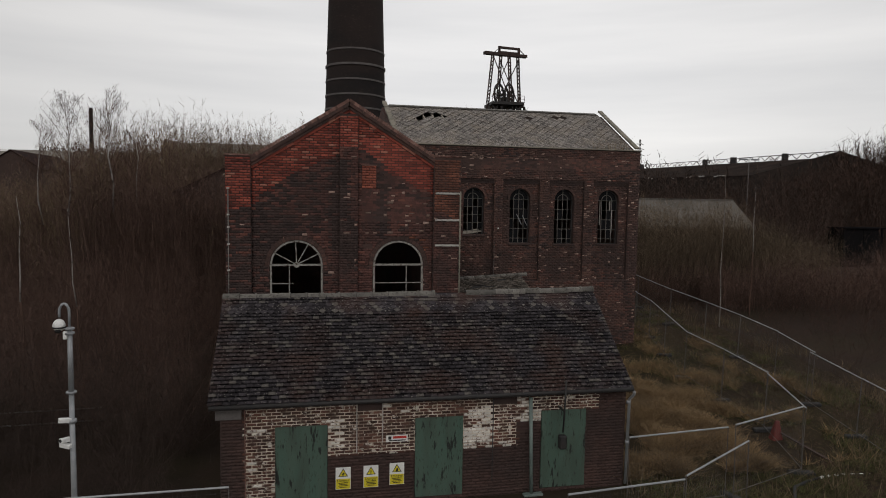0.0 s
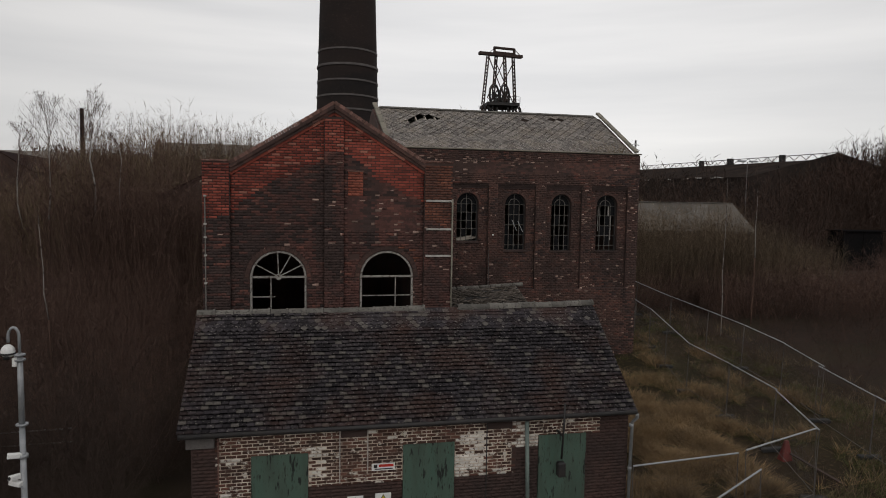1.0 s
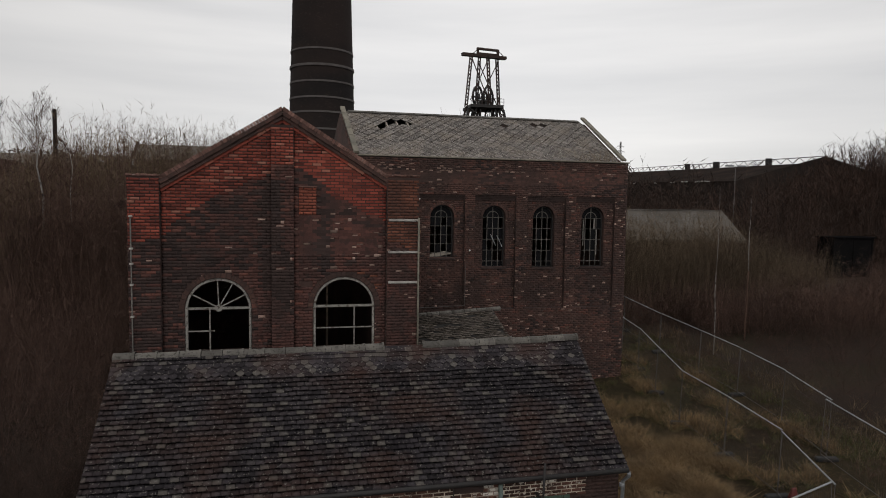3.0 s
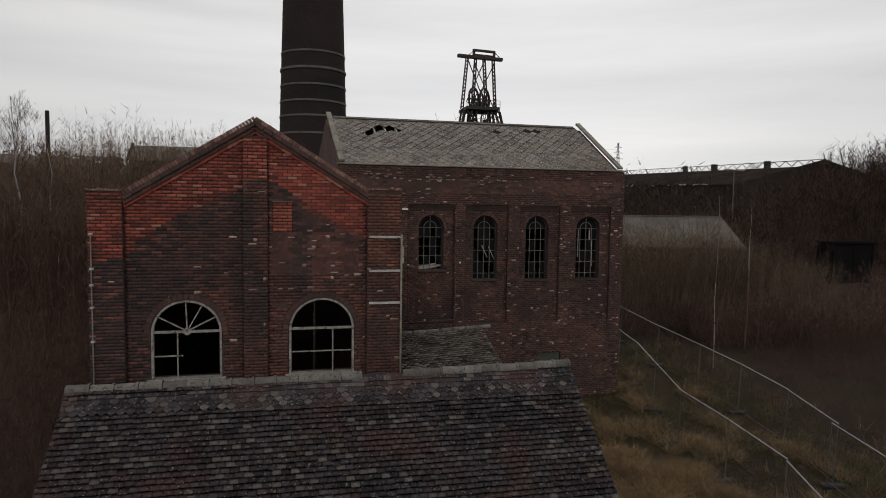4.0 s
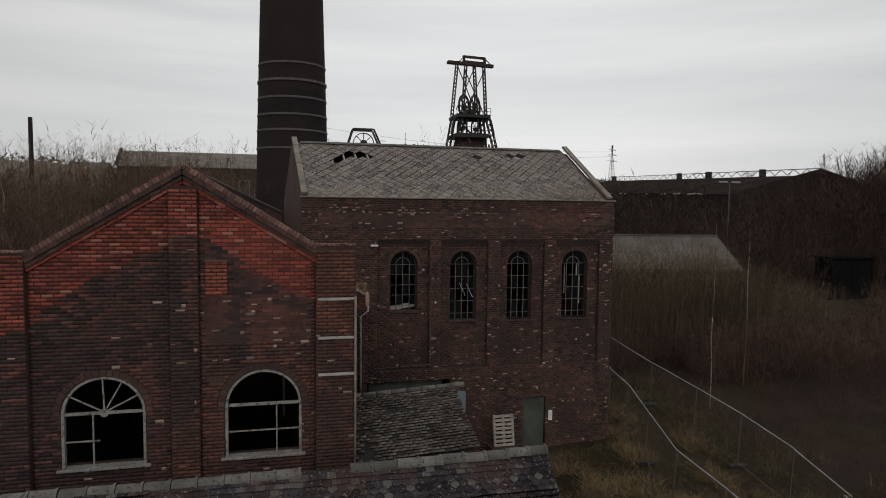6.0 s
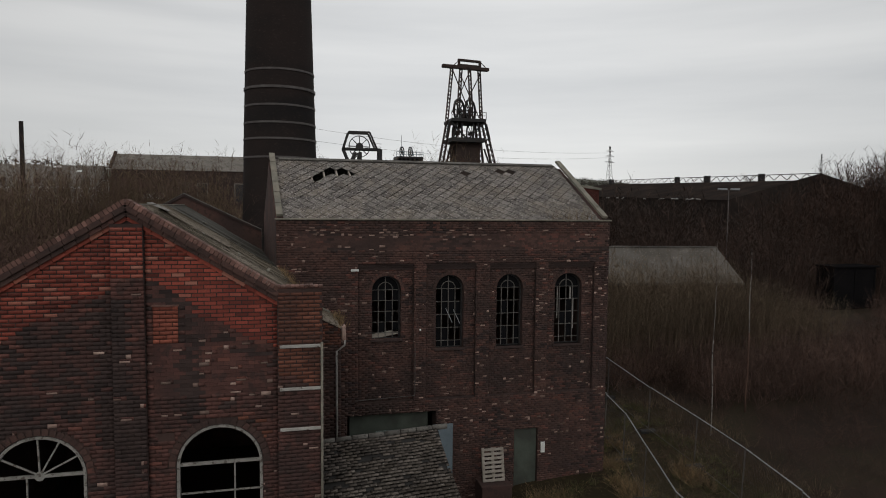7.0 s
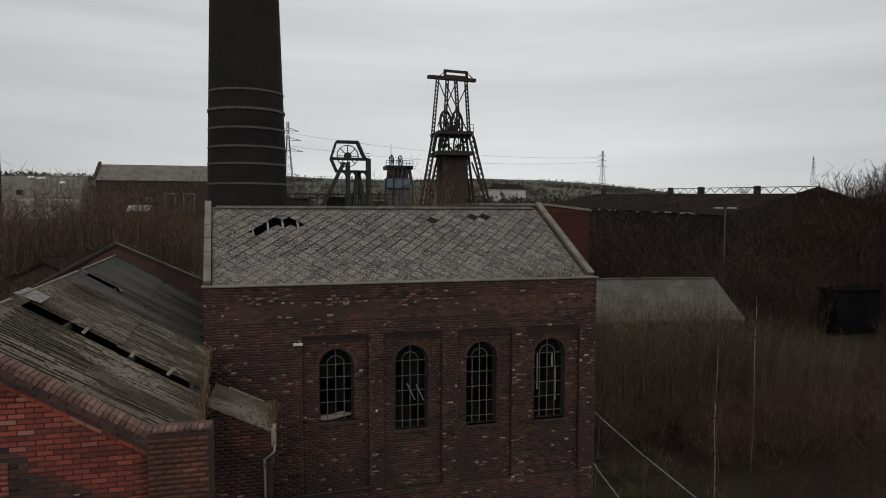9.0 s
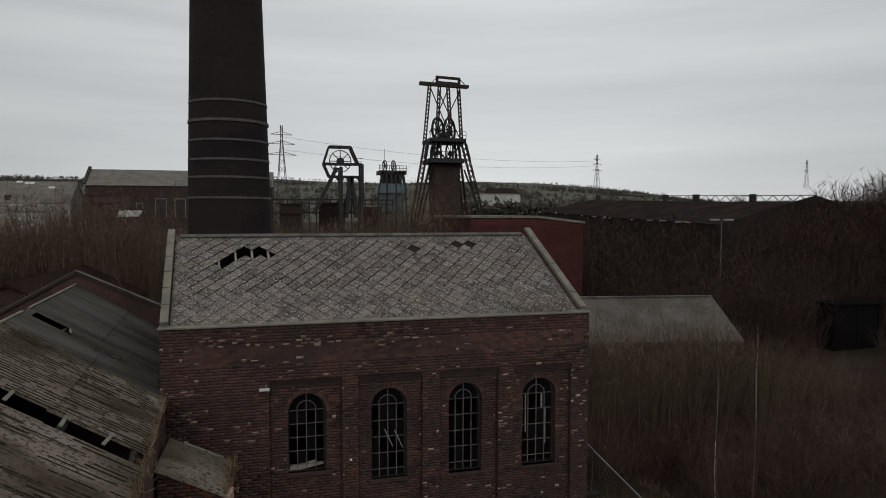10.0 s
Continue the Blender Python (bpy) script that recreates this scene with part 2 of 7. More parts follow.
M_BAR = mat("pale_grey_iron_bar", (0.155, 0.143, 0.13), (0.095, 0.087, 0.08), 6.0, 40, 0.7, 0.1)
M_HOOP = mat("grey_iron_hoop", (0.11, 0.1, 0.095), (0.07, 0.06, 0.058), 2.0, 30, 0.7, 0.2)
# near-black puts interior shade into floor, purlins and the layer under broken tiles
M_VOID = mat("dark_interior_shade", (0.03, 0.028, 0.026), (0.02, 0.018, 0.017), 1.0, 20, 0.95, 0.1)
M_GROUND = mat("rough_grass_and_earth", (0.037, 0.027, 0.016), (0.025, 0.022, 0.0115), 0.5, 12, 0.95, 0.6, stain=(0.024, 0.0165, 0.0115), stain_scale=0.25, stain_amt=0.75, speck=(0.06, 0.045, 0.024), speck_scale=5.0, speck_at=0.58, speck_amt=0.6, spec=0.05)
M_FIELD = mat("far_pasture", (0.07, 0.078, 0.05), (0.085, 0.075, 0.053), 0.006, 0.05, 0.95, 0.0, stain=(0.06, 0.058, 0.04), stain_scale=0.012, stain_amt=0.8)
M_LITTER = mat("dark_leaf_litter", (0.034, 0.022, 0.016), (0.022, 0.0155, 0.012), 0.5, 12, 0.95, 0.5, stain=(0.03, 0.026, 0.014), stain_scale=0.3, stain_amt=0.6, spec=0.1)
M_TWIG = mat("brown_bare_twigs", (0.094, 0.057, 0.044), (0.058, 0.037, 0.029), 0.25, 3.0, 0.95, 0.0, rand=0.4, spec=0.05)
M_STRAW = mat("dry_straw_grass", (0.25, 0.165, 0.085), (0.12, 0.082, 0.045), 0.8, 10, 0.9, 0.0, rand=0.6)
M_MOSS = mat("green_moss_grass", (0.06, 0.062, 0.022), (0.085, 0.08, 0.03), 1.0, 10, 0.9, 0.0, rand=0.4)
M_BARK = mat("white_birch_bark", (0.3, 0.28, 0.26), (0.16, 0.14, 0.13), 3.0, 12, 0.85, 0.3, spot=(0.03, 0.025, 0.024), spot_scale=5.0, spot_at=0.58)
M_FARWALL = mat("far_brick", (0.055, 0.034, 0.028), (0.036, 0.0245, 0.0215), 0.15, 2.0, 0.9, 0.0, speck=(0.09, 0.07, 0.06), speck_scale=1.2, speck_at=0.62)
M_FARRED = mat("far_rusty_red_steel", (0.075, 0.036, 0.03), (0.05, 0.028, 0.025), 0.4, 4.0, 0.9, 0.0)
M_FARROOF = mat("far_slate", (0.22, 0.2, 0.178), (0.15, 0.135, 0.12), 0.3, 3.0, 0.9, 0.0, stain=(0.11, 0.098, 0.082), stain_scale=0.35, stretch=(1, 1, 4), speck=(0.28, 0.26, 0.235), speck_scale=2.4, spec=0.1)
M_STORE = mat("pale_worn_slate", (0.135, 0.122, 0.108), (0.085, 0.077, 0.068), 0.8, 12.0, 0.9, 0.2, stain=(0.06, 0.05, 0.04), stain_scale=0.7, stain_amt=0.6, speck=(0.21, 0.19, 0.165), speck_scale=9.0, spec=0.1)
M_PITCH = mat("pitch_black_bay_shade", (0.011, 0.01, 0.0105), (0.008, 0.0078, 0.008), 0.6, 5.0, 0.95, 0.1, spec=0.0)
M_RUSTROOF = mat("dark_rust_roof", (0.03, 0.016, 0.0135), (0.02, 0.012, 0.011), 0.5, 5.0, 0.95, 0.1, spec=0.05)
M_FARPALE = mat("far_pale_render", (0.55, 0.54, 0.51), (0.36, 0.345, 0.32), 0.3, 3.0, 0.8, 0.0, speck=(0.1, 0.09, 0.08), speck_scale=1.4, speck_at=0.58)


# ------------------------------------------------------------ mesh helpers
def link_mesh(name, bm, material, parent=None, label=""):
    me = bpy.data.meshes.new(name)
    bm.to_mesh(me)
    bm.free()
    for m in material if isinstance(material, (list, tuple)) else [material]:
        me.materials.append(m)
    ob = new(name, me)
    ob.parent = parent
    if label:
        ob["label"] = label
    return ob


part = link_mesh


def thing(name, label, category, group="", kind="", at=(0, 0, 0)):
    ob = new(name)
    ob.location = at
    ob.empty_display_size = 0.2
    return tagged(ob, label, category, group, kind)


def box(bm, x0, x1, y0, y1, z0, z1, bevel=0.0):
    vs = [bm.verts.new((x, y, z)) for x in (x0, x1) for y in (y0, y1) for z in (z0, z1)]
    fs = [bm.faces.new([vs[i] for i in f]) for f in ((0, 1, 3, 2), (4, 6, 7, 5), (0, 4, 5, 1), (2, 3, 7, 6), (0, 2, 6, 4), (1, 5, 7, 3))]
    if bevel:
        es = list({e for f in fs for e in f.edges})
        bmesh.ops.bevel(bm, geom=es, offset=bevel, segments=1, affect="EDGES")


def bar(bm, p, q, w=0.05, d=None, up=(0, 0, 1)):
    """A square-cut bar from p to q."""
    p, q = Vector(p), Vector(q)
    d = w if d is None else d
    a = (q - p).normalized()
    s = a.cross(Vector(up))
    if s.length < 1e-3:
        s = a.cross(Vector((0, 1, 0)))
    s.normalize()
    u = s.cross(a)
    s, u = s * w / 2, u * d / 2
    vs = [bm.verts.new(c + e) for c in (p, q) for e in (-s - u, s - u, s + u, -s + u)]
    for f in ((3, 2, 1, 0), (4, 5, 6, 7), (0, 1, 5, 4), (1, 2, 6, 5), (2, 3, 7, 6), (3, 0, 4, 7)):
        bm.faces.new([vs[i] for i in f])


def tube(bm, pts, r, n=8, r2=None):
    """A round tube along pts, from radius r to r2."""
    pts = [Vector(p) for p in pts]
    r2 = r if r2 is None else r2
    rings = []
    for i, p in enumerate(pts):
        a = (pts[min(i + 1, len(pts) - 1)] - pts[max(i - 1, 0)]).normalized()
        s = a.cross(Vector((0, 0, 1)) if abs(a.z) < 0.9 else Vector((0, 1, 0))).normalized()
        u = s.cross(a)
        k = r + (r2 - r) * i / max(1, len(pts) - 1)
        rings.append([bm.verts.new(p + (s * math.cos(j * math.tau / n) + u * math.sin(j * math.tau / n)) * k) for j in range(n)])
    for a, b in zip(rings, rings[1:]):
        for j in range(n):
            f = bm.faces.new((a[j], a[(j + 1) % n], b[(j + 1) % n], b[j]))
            f.smooth = n > 6
    bm.faces.new(rings[0][::-1])
    bm.faces.new(rings[-1])


def plate(bm, outline, holes, y0, y1):
    """A wall in the x-z plane from y0 to y1 with holes through it."""
    for loop in (outline, *holes):
        vs = [bm.verts.new((x, y0, z)) for x, z in loop]
        for a, b in zip(vs, vs[1:] + vs[:1]):
            bm.edges.new((a, b))
    bmesh.ops.triangle_fill(bm, edges=bm.edges[:], use_beauty=True)
    geo = bmesh.ops.extrude_face_region(bm, geom=bm.faces[:])
    bmesh.ops.translate(bm, verts=[v for v in geo["geom"] if isinstance(v, bmesh.types.BMVert)], vec=(0, y1 - y0, 0))
    bmesh.ops.recalc_face_normals(bm, faces=bm.faces[:])


def arch(cx, half, z0, spring, rise=None, n=14):
    rise = half if rise is None else rise
    return [(cx - half, z0), (cx + half, z0)] + [(cx + half * math.cos(math.pi * i / n), spring + rise * math.sin(math.pi * i / n)) for i in range(n + 1)]


def from_arrays(name, verts, faces, mats, mat_index=None, parent=None):
    """One mesh from arrays of corners and of faces with equal numbers of corners."""
    me = bpy.data.meshes.new(name)
    verts, faces = np.asarray(verts, np.float32), np.asarray(faces, np.int32)
    k = faces.shape[1]
    me.vertices.add(len(verts))
    me.vertices.foreach_set("co", verts.ravel())
    me.loops.add(faces.size)
    me.loops.foreach_set("vertex_index", faces.ravel())
    me.polygons.add(len(faces))
    me.polygons.foreach_set("loop_start", np.arange(0, faces.size, k, dtype=np.int32))
    for m in mats:
        me.materials.append(m)
    if mat_index is not None:
        me.polygons.foreach_set("material_index", np.asarray(mat_index, np.int32))
    me.update(calc_edges=True)
    me.validate()
    ob = new(name, me)
    ob.parent = parent
    return ob


BOX_FACES = np.array([(0, 1, 5, 4), (1, 3, 7, 5), (3, 2, 6, 7), (2, 0, 4, 6), (4, 5, 7, 6)])


def boxes(name, items, m, mats, parent):
    """Joined boxes open at the back: items of (u0, u1, z0, z1, out, material); m maps (u, out, z) to the world."""
    if not items:
        return None
    a = np.array(items, float)
    n = len(a)
    co = np.zeros((n, 8, 3))
    for i in range(8):
        co[:, i, 0] = a[:, i & 1]
        co[:, i, 2] = a[:, 2 + (i >> 1 & 1)]
        co[:, i, 1] = a[:, 4] if i & 4 else -0.02
    mm = np.array(m)
    co = co.reshape(-1, 3) @ mm[:3, :3].T + mm[:3, 3]
    fs = (BOX_FACES[None] + 8 * np.arange(n)[:, None, None]).reshape(-1, 4)
    ob = from_arrays(name, co, fs, mats, np.repeat(a[:, 5].astype(int), 5), parent)
    ob["kind"] = "stuff"
    return ob


def cut(spans, a, b):
    """Take a..b out of a list of spans."""
    out = []
    for p, q in spans:
        if b <= p or a >= q:
            out.append((p, q))
        else:
            if a > p:
                out.append((p, a))
            if b < q:
                out.append((b, q))
    return out


RNG = random.Random(7)
COURSE, BRICK = 0.08, 0.232


def brickwork(name, parent, m, z0, z1, spans_at, choose, mats, singles=None, limit=0, proud=0.007, joint=0.006, fleck=2, tight=()):
    """Courses of bricks on a wall. spans_at(z): solid stretches; choose(u, z): material; singles(u, z): where bricks are objects of their own; tight: materials whose joints are closed with soot."""
    wide = joint
    items, made = [], 0
    shared = {}
    mm = Matrix(m)
    row, z = 0, z0
    while z + COURSE <= z1 + 1e-6:
        zc = z + COURSE / 2
        for a, b in spans_at(zc):
            u = math.floor(a / BRICK) * BRICK - (BRICK / 2 if row % 2 else 0)
            while u < b:
                u0, u1 = max(u, a) + wide, min(u + BRICK, b) - wide
                u += BRICK
                if u1 - u0 < 0.04:
                    continue
                k = choose((u0 + u1) / 2, zc)
                if k < 0:
                    continue
                joint = 0.0025 if k in tight or (tight and k == fleck) else wide
                u0, u1 = u0 - wide + joint, u1 + wide - joint
                out = proud + RNG.uniform(-0.004, 0.005)
                if made < limit and k != fleck and singles((u0 + u1) / 2, zc) and abs(u1 - u0 - BRICK + 2 * joint) < 1e-6:
                    if k not in shared:
                        bm = bmesh.new()
                        w, h = BRICK / 2 - joint, COURSE / 2 - joint
                        box(bm, -w, w, -0.02, proud, -h, h)
                        me = bpy.data.meshes.new("brick")
                        bm.to_mesh(me)
                        bm.free()
                        me.materials.append(mats[k])
                        shared[k] = me
                    ob = new("brick", shared[k])
                    ob.parent = parent
                    ob.matrix_basis = mm @ Matrix.Translation(((u0 + u1) / 2, out - proud, zc))
                    made += 1
                else:
                    if k == fleck:
                        um = u0 + (u1 - u0) * RNG.uniform(0.3, 0.9)
                        items.append((um, u1, z + joint, z + COURSE - joint, out, 1))
                        u1 = um
                        if RNG.random() < 0.8:
                            zs = z + COURSE * RNG.uniform(0.35, 0.65)
                            items.append((u0, u1, zs, z + COURSE - joint, out - 0.001, 1))
                            items.append((u0, u1, z + joint, zs, out, k))
                            continue
                    items.append((u0, u1, z + joint, z + COURSE - joint, out, k))
        z += COURSE
        row += 1
    return boxes(name, items, mm, mats, parent)


FRONT = lambda y: Matrix(((1, 0, 0, 0), (0, -1, 0, y), (0, 0, 1, 0), (0, 0, 0, 1)))   # faces the first camera
RIGHT = lambda x: Matrix(((0, 1, 0, x), (1, 0, 0, 0), (0, 0, 1, 0), (0, 0, 0, 1)))    # faces +x
LEFT = lambda x: Matrix(((0, -1, 0, x), (1, 0, 0, 0), (0, 0, 1, 0), (0, 0, 0, 1)))    # faces -x


def pale_or(k, pale, chance):
    return pale if RNG.random() < chance else k


def slope_frame(p, along, down):
    """Axes of a roof slope: origin p, x along the eave, z up the slope, y out of it."""
    a, d = Vector(along).normalized(), Vector(down).normalized()
    n = a.cross(-d)
    if n.z < 0:
        n = -n
    m = Matrix.Identity(4)
    for i in range(3):
        m[i][0], m[i][1], m[i][2], m[i][3] = a[i], n[i], -d[i], p[i]
    return m


# ------------------------------------------------------------ ground
def ground_z(x, y):
    d = math.hypot(x, y)
    rise = float(np.interp(math.atan2(x, max(y, 1.0)), (-0.5, 0.0, 0.3, 0.44, 0.57, 0.68, 1.0), (0.050, 0.0585, 0.0555, 0.050, 0.036, 0.022, 0.022)))
    z = 0.028 * (max(50.0, min(d, 320.0)) - 50)
    if d > 320:
        z += (d - 320) * (rise * 1950 - 7.56) / 1680 + 0.006 * (d - 320) * (noise.noise((x * 0.002, y * 0.002, 1.3)) + 0.4 * noise.noise((x * 0.007, y * 0.007, 4.3)))
    z *= 1.0 if y > -100 else 0.0
    z += 0.10 * noise.noise((x * 0.12, y * 0.12, 0.0)) * (0 if -4 < x < 9 and 12 < y < 30 else 1)
    # the bank beyond the yard climbs away from the engine house
    f = min(1.0, max(0.0, (x - 8.5) / 5)) ** 2 * (3 - 2 * min(1.0, max(0.0, (x - 8.5) / 5)))
    back = min(1.0, max(0.0, (75 - y) / 30))
    return z + f * back * (0.055 * min(22.0, max(0.0, y - 15)) + 0.043 * min(8.0, max(0.0, x - 13.4)))


def ground():
    ax = sorted({round(s * v, 3) for s in (-1, 1) for v in [i * 1.5 for i in range(31)] + [45 * 1.13 ** i for i in range(1, 32)]})
    vs = [(x, y + 20, ground_z(x, y + 20)) for y in ax for x in ax]
    n = len(ax)
    fs = [(j * n + i, j * n + i + 1, (j + 1) * n + i + 1, (j + 1) * n + i) for j in range(n - 1) for i in range(n - 1)]
    ob = from_arrays("ground", vs, fs, [M_GROUND, M_FIELD, M_LITTER], [1 if math.hypot(ax[k % (n - 1)], ax[k // (n - 1)]) > 290 else 0 if 7.5 <= ax[k % (n - 1)] <= 19.5 and -13 < ax[k // (n - 1)] < 13 else 2 for k in range((n - 1) * (n - 1))])
    for p in ob.data.polygons:
        p.use_smooth = True
    tagged(ob, "rough ground of earth, moss and dead grass", "ground", kind="structure")


ground()


# ------------------------------------------------------------ front shed
SX0, SX1, SY = -2.35, 8.05, 15.35
SR_Y, SR_Z = 17.8, 4.98
BOARDS = [(-1.08, 0.17, 2.11), (2.34, 3.58, 2.17), (5.68, 6.92, 2.2)]


def front_shed():
    shed = thing("front_shed", "old brick shed with flaking whitewash and a tiled roof", "shed")
    bm = bmesh.new()
    plate(bm, [(SX0, -0.3), (SX1, -0.3), (SX1, 2.9), (SX0, 2.9)], [[(a, 0.1), (b, 0.1), (b, z), (a, z)] for a, b, z in BOARDS], SY, SY + 0.33)
    part("front_wall", bm, M_MORTAR, shed)
    for x0, x1, z0, z1 in ((-1.78, -1.085, 0.25, 2.86), (-1.085, 0.175, 2.115, 2.86), (0.175, 2.335, 1.32, 2.86), (2.335, 3.585, 2.175, 2.86), (3.585, 5.0, 1.3, 2.86), (5.0, 5.675, 1.95, 2.86), (5.675, 7.28, 2.205, 2.86)):
        bm = bmesh.new()
        box(bm, x0, x1, SY - 0.003, SY, z0, z1)
        part("whitewash_coat", bm, M_WASHMORTAR, shed)
    for x0, x1, z0, z1 in ((SX0, -1.785, 0.0, 2.86), (-1.785, -1.085, 0.0, 0.245), (0.175, 2.335, 0.0, 1.315), (3.585, 5.0, 0.0, 1.295), (5.0, 5.675, 0.0, 1.945), (6.925, 7.28, 0.0, 2.2), (7.285, SX1, 0.0, 2.86)):
        bm = bmesh.new()
        box(bm, x0, x1, SY - 0.003, SY, z0, z1)
        part("painted_coat", bm, M_BROWNBRICK, shed)
    for x in (SX0, SX1 - 0.33):
        bm = bmesh.new()
        vs = [(SY + 0.33, -0.3), (20.15, -0.3), (20.15, 2.9), (SR_Y, SR_Z - 0.08), (SY + 0.33, 2.9)]
        fa = bm.faces.new([bm.verts.new((x, y, z)) for y, z in vs])
        ex = bmesh.ops.extrude_face_region(bm, geom=[fa])
        bmesh.ops.translate(bm, verts=[v for v in ex["geom"] if isinstance(v, bmesh.types.BMVert)], vec=(0.33, 0, 0))
        bmesh.ops.recalc_face_normals(bm, faces=bm.faces[:])
        part("end_wall", bm, M_BROWNBRICK, shed)

    def spans(z):
        s = [(SX0, SX1)]
        for a, b, t in BOARDS:
            if 0.1 < z < t:
                s = cut(s, a, b)
        for a, b in ((0.9, 1.5), (4.38, 5.0)):
            if 2.42 < z < 2.68:
                s = cut(s, a, b)
        return s

    def choose(u, z):
        dark = u < -1.78 or u > 7.28 or (z < 1.32 and u > -1.1) or (u > 5.0 and z < 1.95) or (u > 5.7 and z < 2.2)
        if dark:
            return 1
        k = noise.noise((u * 1.6, z * 2.2, 4.0)) + (0.75 if 3.6 < u < 4.3 and z < 2.35 else 0) + (0.3 if 4.95 < u < 5.4 or 0.45 < u < 0.85 else 0) + RNG.uniform(-0.25, 0.25)
        return 3 if k > 0.5 else 0

    near = lambda u, z: -1.2 < u < 5.2 and 1.5 < z
    brickwork("brickwork", shed, FRONT(SY), 0.0, 2.86, spans, choose, [M_WASHED, M_BROWNBRICK, M_PALE, M_WHITEBRICK], near, 300, 0.008, 0.0115, -5)

    # roof body and tiles
    bm = bmesh.new()
    for a, b in (((15.1, 2.8), (SR_Y, SR_Z)), ((SR_Y, SR_Z), (20.2, 3.1))):
        q = [(SX0 - 0.22, *a), (SX1 + 0.08, *a), (SX1 + 0.02, *b), (SX0 - 0.26, *b)]
        lo = [bm.verts.new((x, y, z - 0.06)) for x, y, z in q]
        hi = [bm.verts.new((x, y, z)) for x, y, z in q]
        bm.faces.new(hi)
        bm.faces.new(lo[::-1])
        for i in range(4):
            bm.faces.new((lo[i], lo[(i + 1) % 4], hi[(i + 1) % 4], hi[i]))
    roof = part("roof", bm, M_TILE, shed)
    slope = Vector((0, SR_Y - 15.05, SR_Z - 2.78))
    length = slope.length
    m = slope_frame((0, 15.05, 2.79), (1, 0, 0), -slope)
    tile_slope("roof_tiles", roof, m, SX0 - 0.24, SX1 + 0.06, length, 0.118, 0.17, 300, lambda u, s: s > length - 0.85 and 0.5 < u, M_TILE, fish=3)
    # ridge tiles, with a stretch missing
    x = SX0 - 0.26
    while x < SX1 - 0.1:
        if not 3.2 < x + 0.2 < 4.0:
            bm = bmesh.new()
            r = 0.13
            w = min(0.44, SX1 + 0.05 - x)
            for k, (s, rr) in enumerate(((0, r), (w - 0.05, r), (w - 0.05, r + 0.02), (w, r + 0.02))):
                ring = [bm.verts.new((s, rr * math.cos(math.pi * j / 8), rr * math.sin(math.pi * j / 8))) for j in range(9)]
                if k:
                    for a, b, c, d in zip(prev, prev[1:], ring, ring[1:]):
                        bm.faces.new((a, b, d, c))
                prev = ring
            bmesh.ops.recalc_face_normals(bm, faces=bm.faces[:])
            t = part("ridge_tile", bm, M_RIDGE, roof)
            t.matrix_basis = pose(x, SR_Y, SR_Z - 0.02 + RNG.uniform(-0.012, 0.012) - 0.03 * math.sin(math.pi * (x - SX0) / 10.4) - 0.1 * (1 - (x - SX0) / 10.4) + 0.03, RNG.uniform(-3, 3), 0, RNG.uniform(-0.8, 0.8))
        x += 0.45
    # eaves gutter
    bm = bmesh.new()
    tube(bm, [(SX0 - 0.2, 15.04, 2.74), (SX1 + 0.05, 15.04, 2.76)], 0.06, 8)
    part("gutter", bm, M_BLACKIRON, shed)
    bm = bmesh.new()
    tube(bm, [(8.12, 15.04, 2.7), (8.16, 15.1, 2.6), (8.12, 15.27, 2.42), (8.08, 15.27, 0.1)], 0.042, 8)
    for z in (2.3, 1.2):
        tube(bm, [(8.09, 15.27, z), (8.09, 15.27, z + 0.08)], 0.055, 8)
    part("downpipe", bm, M_STEEL, shed, "pale grey metal downpipe")
    # boarded openings
    for a, b, z in BOARDS:
        bm = bmesh.new()
        box(bm, a + 0.005, b - 0.005, SY - 0.03, SY + 0.02, 0.12, z, 0.004)
        part("window_board", bm, M_GREEN, shed, "green plywood board with dark streaks")
    for a, b in ((0.9, 1.5), (4.38, 5.0)):
        bm = bmesh.new()
        box(bm, a, b, SY - 0.02, SY + 0.05, 2.42, 2.68)
        part("lintel_panel", bm, M_BLACK, shed, "dark slate panel")
    return shed


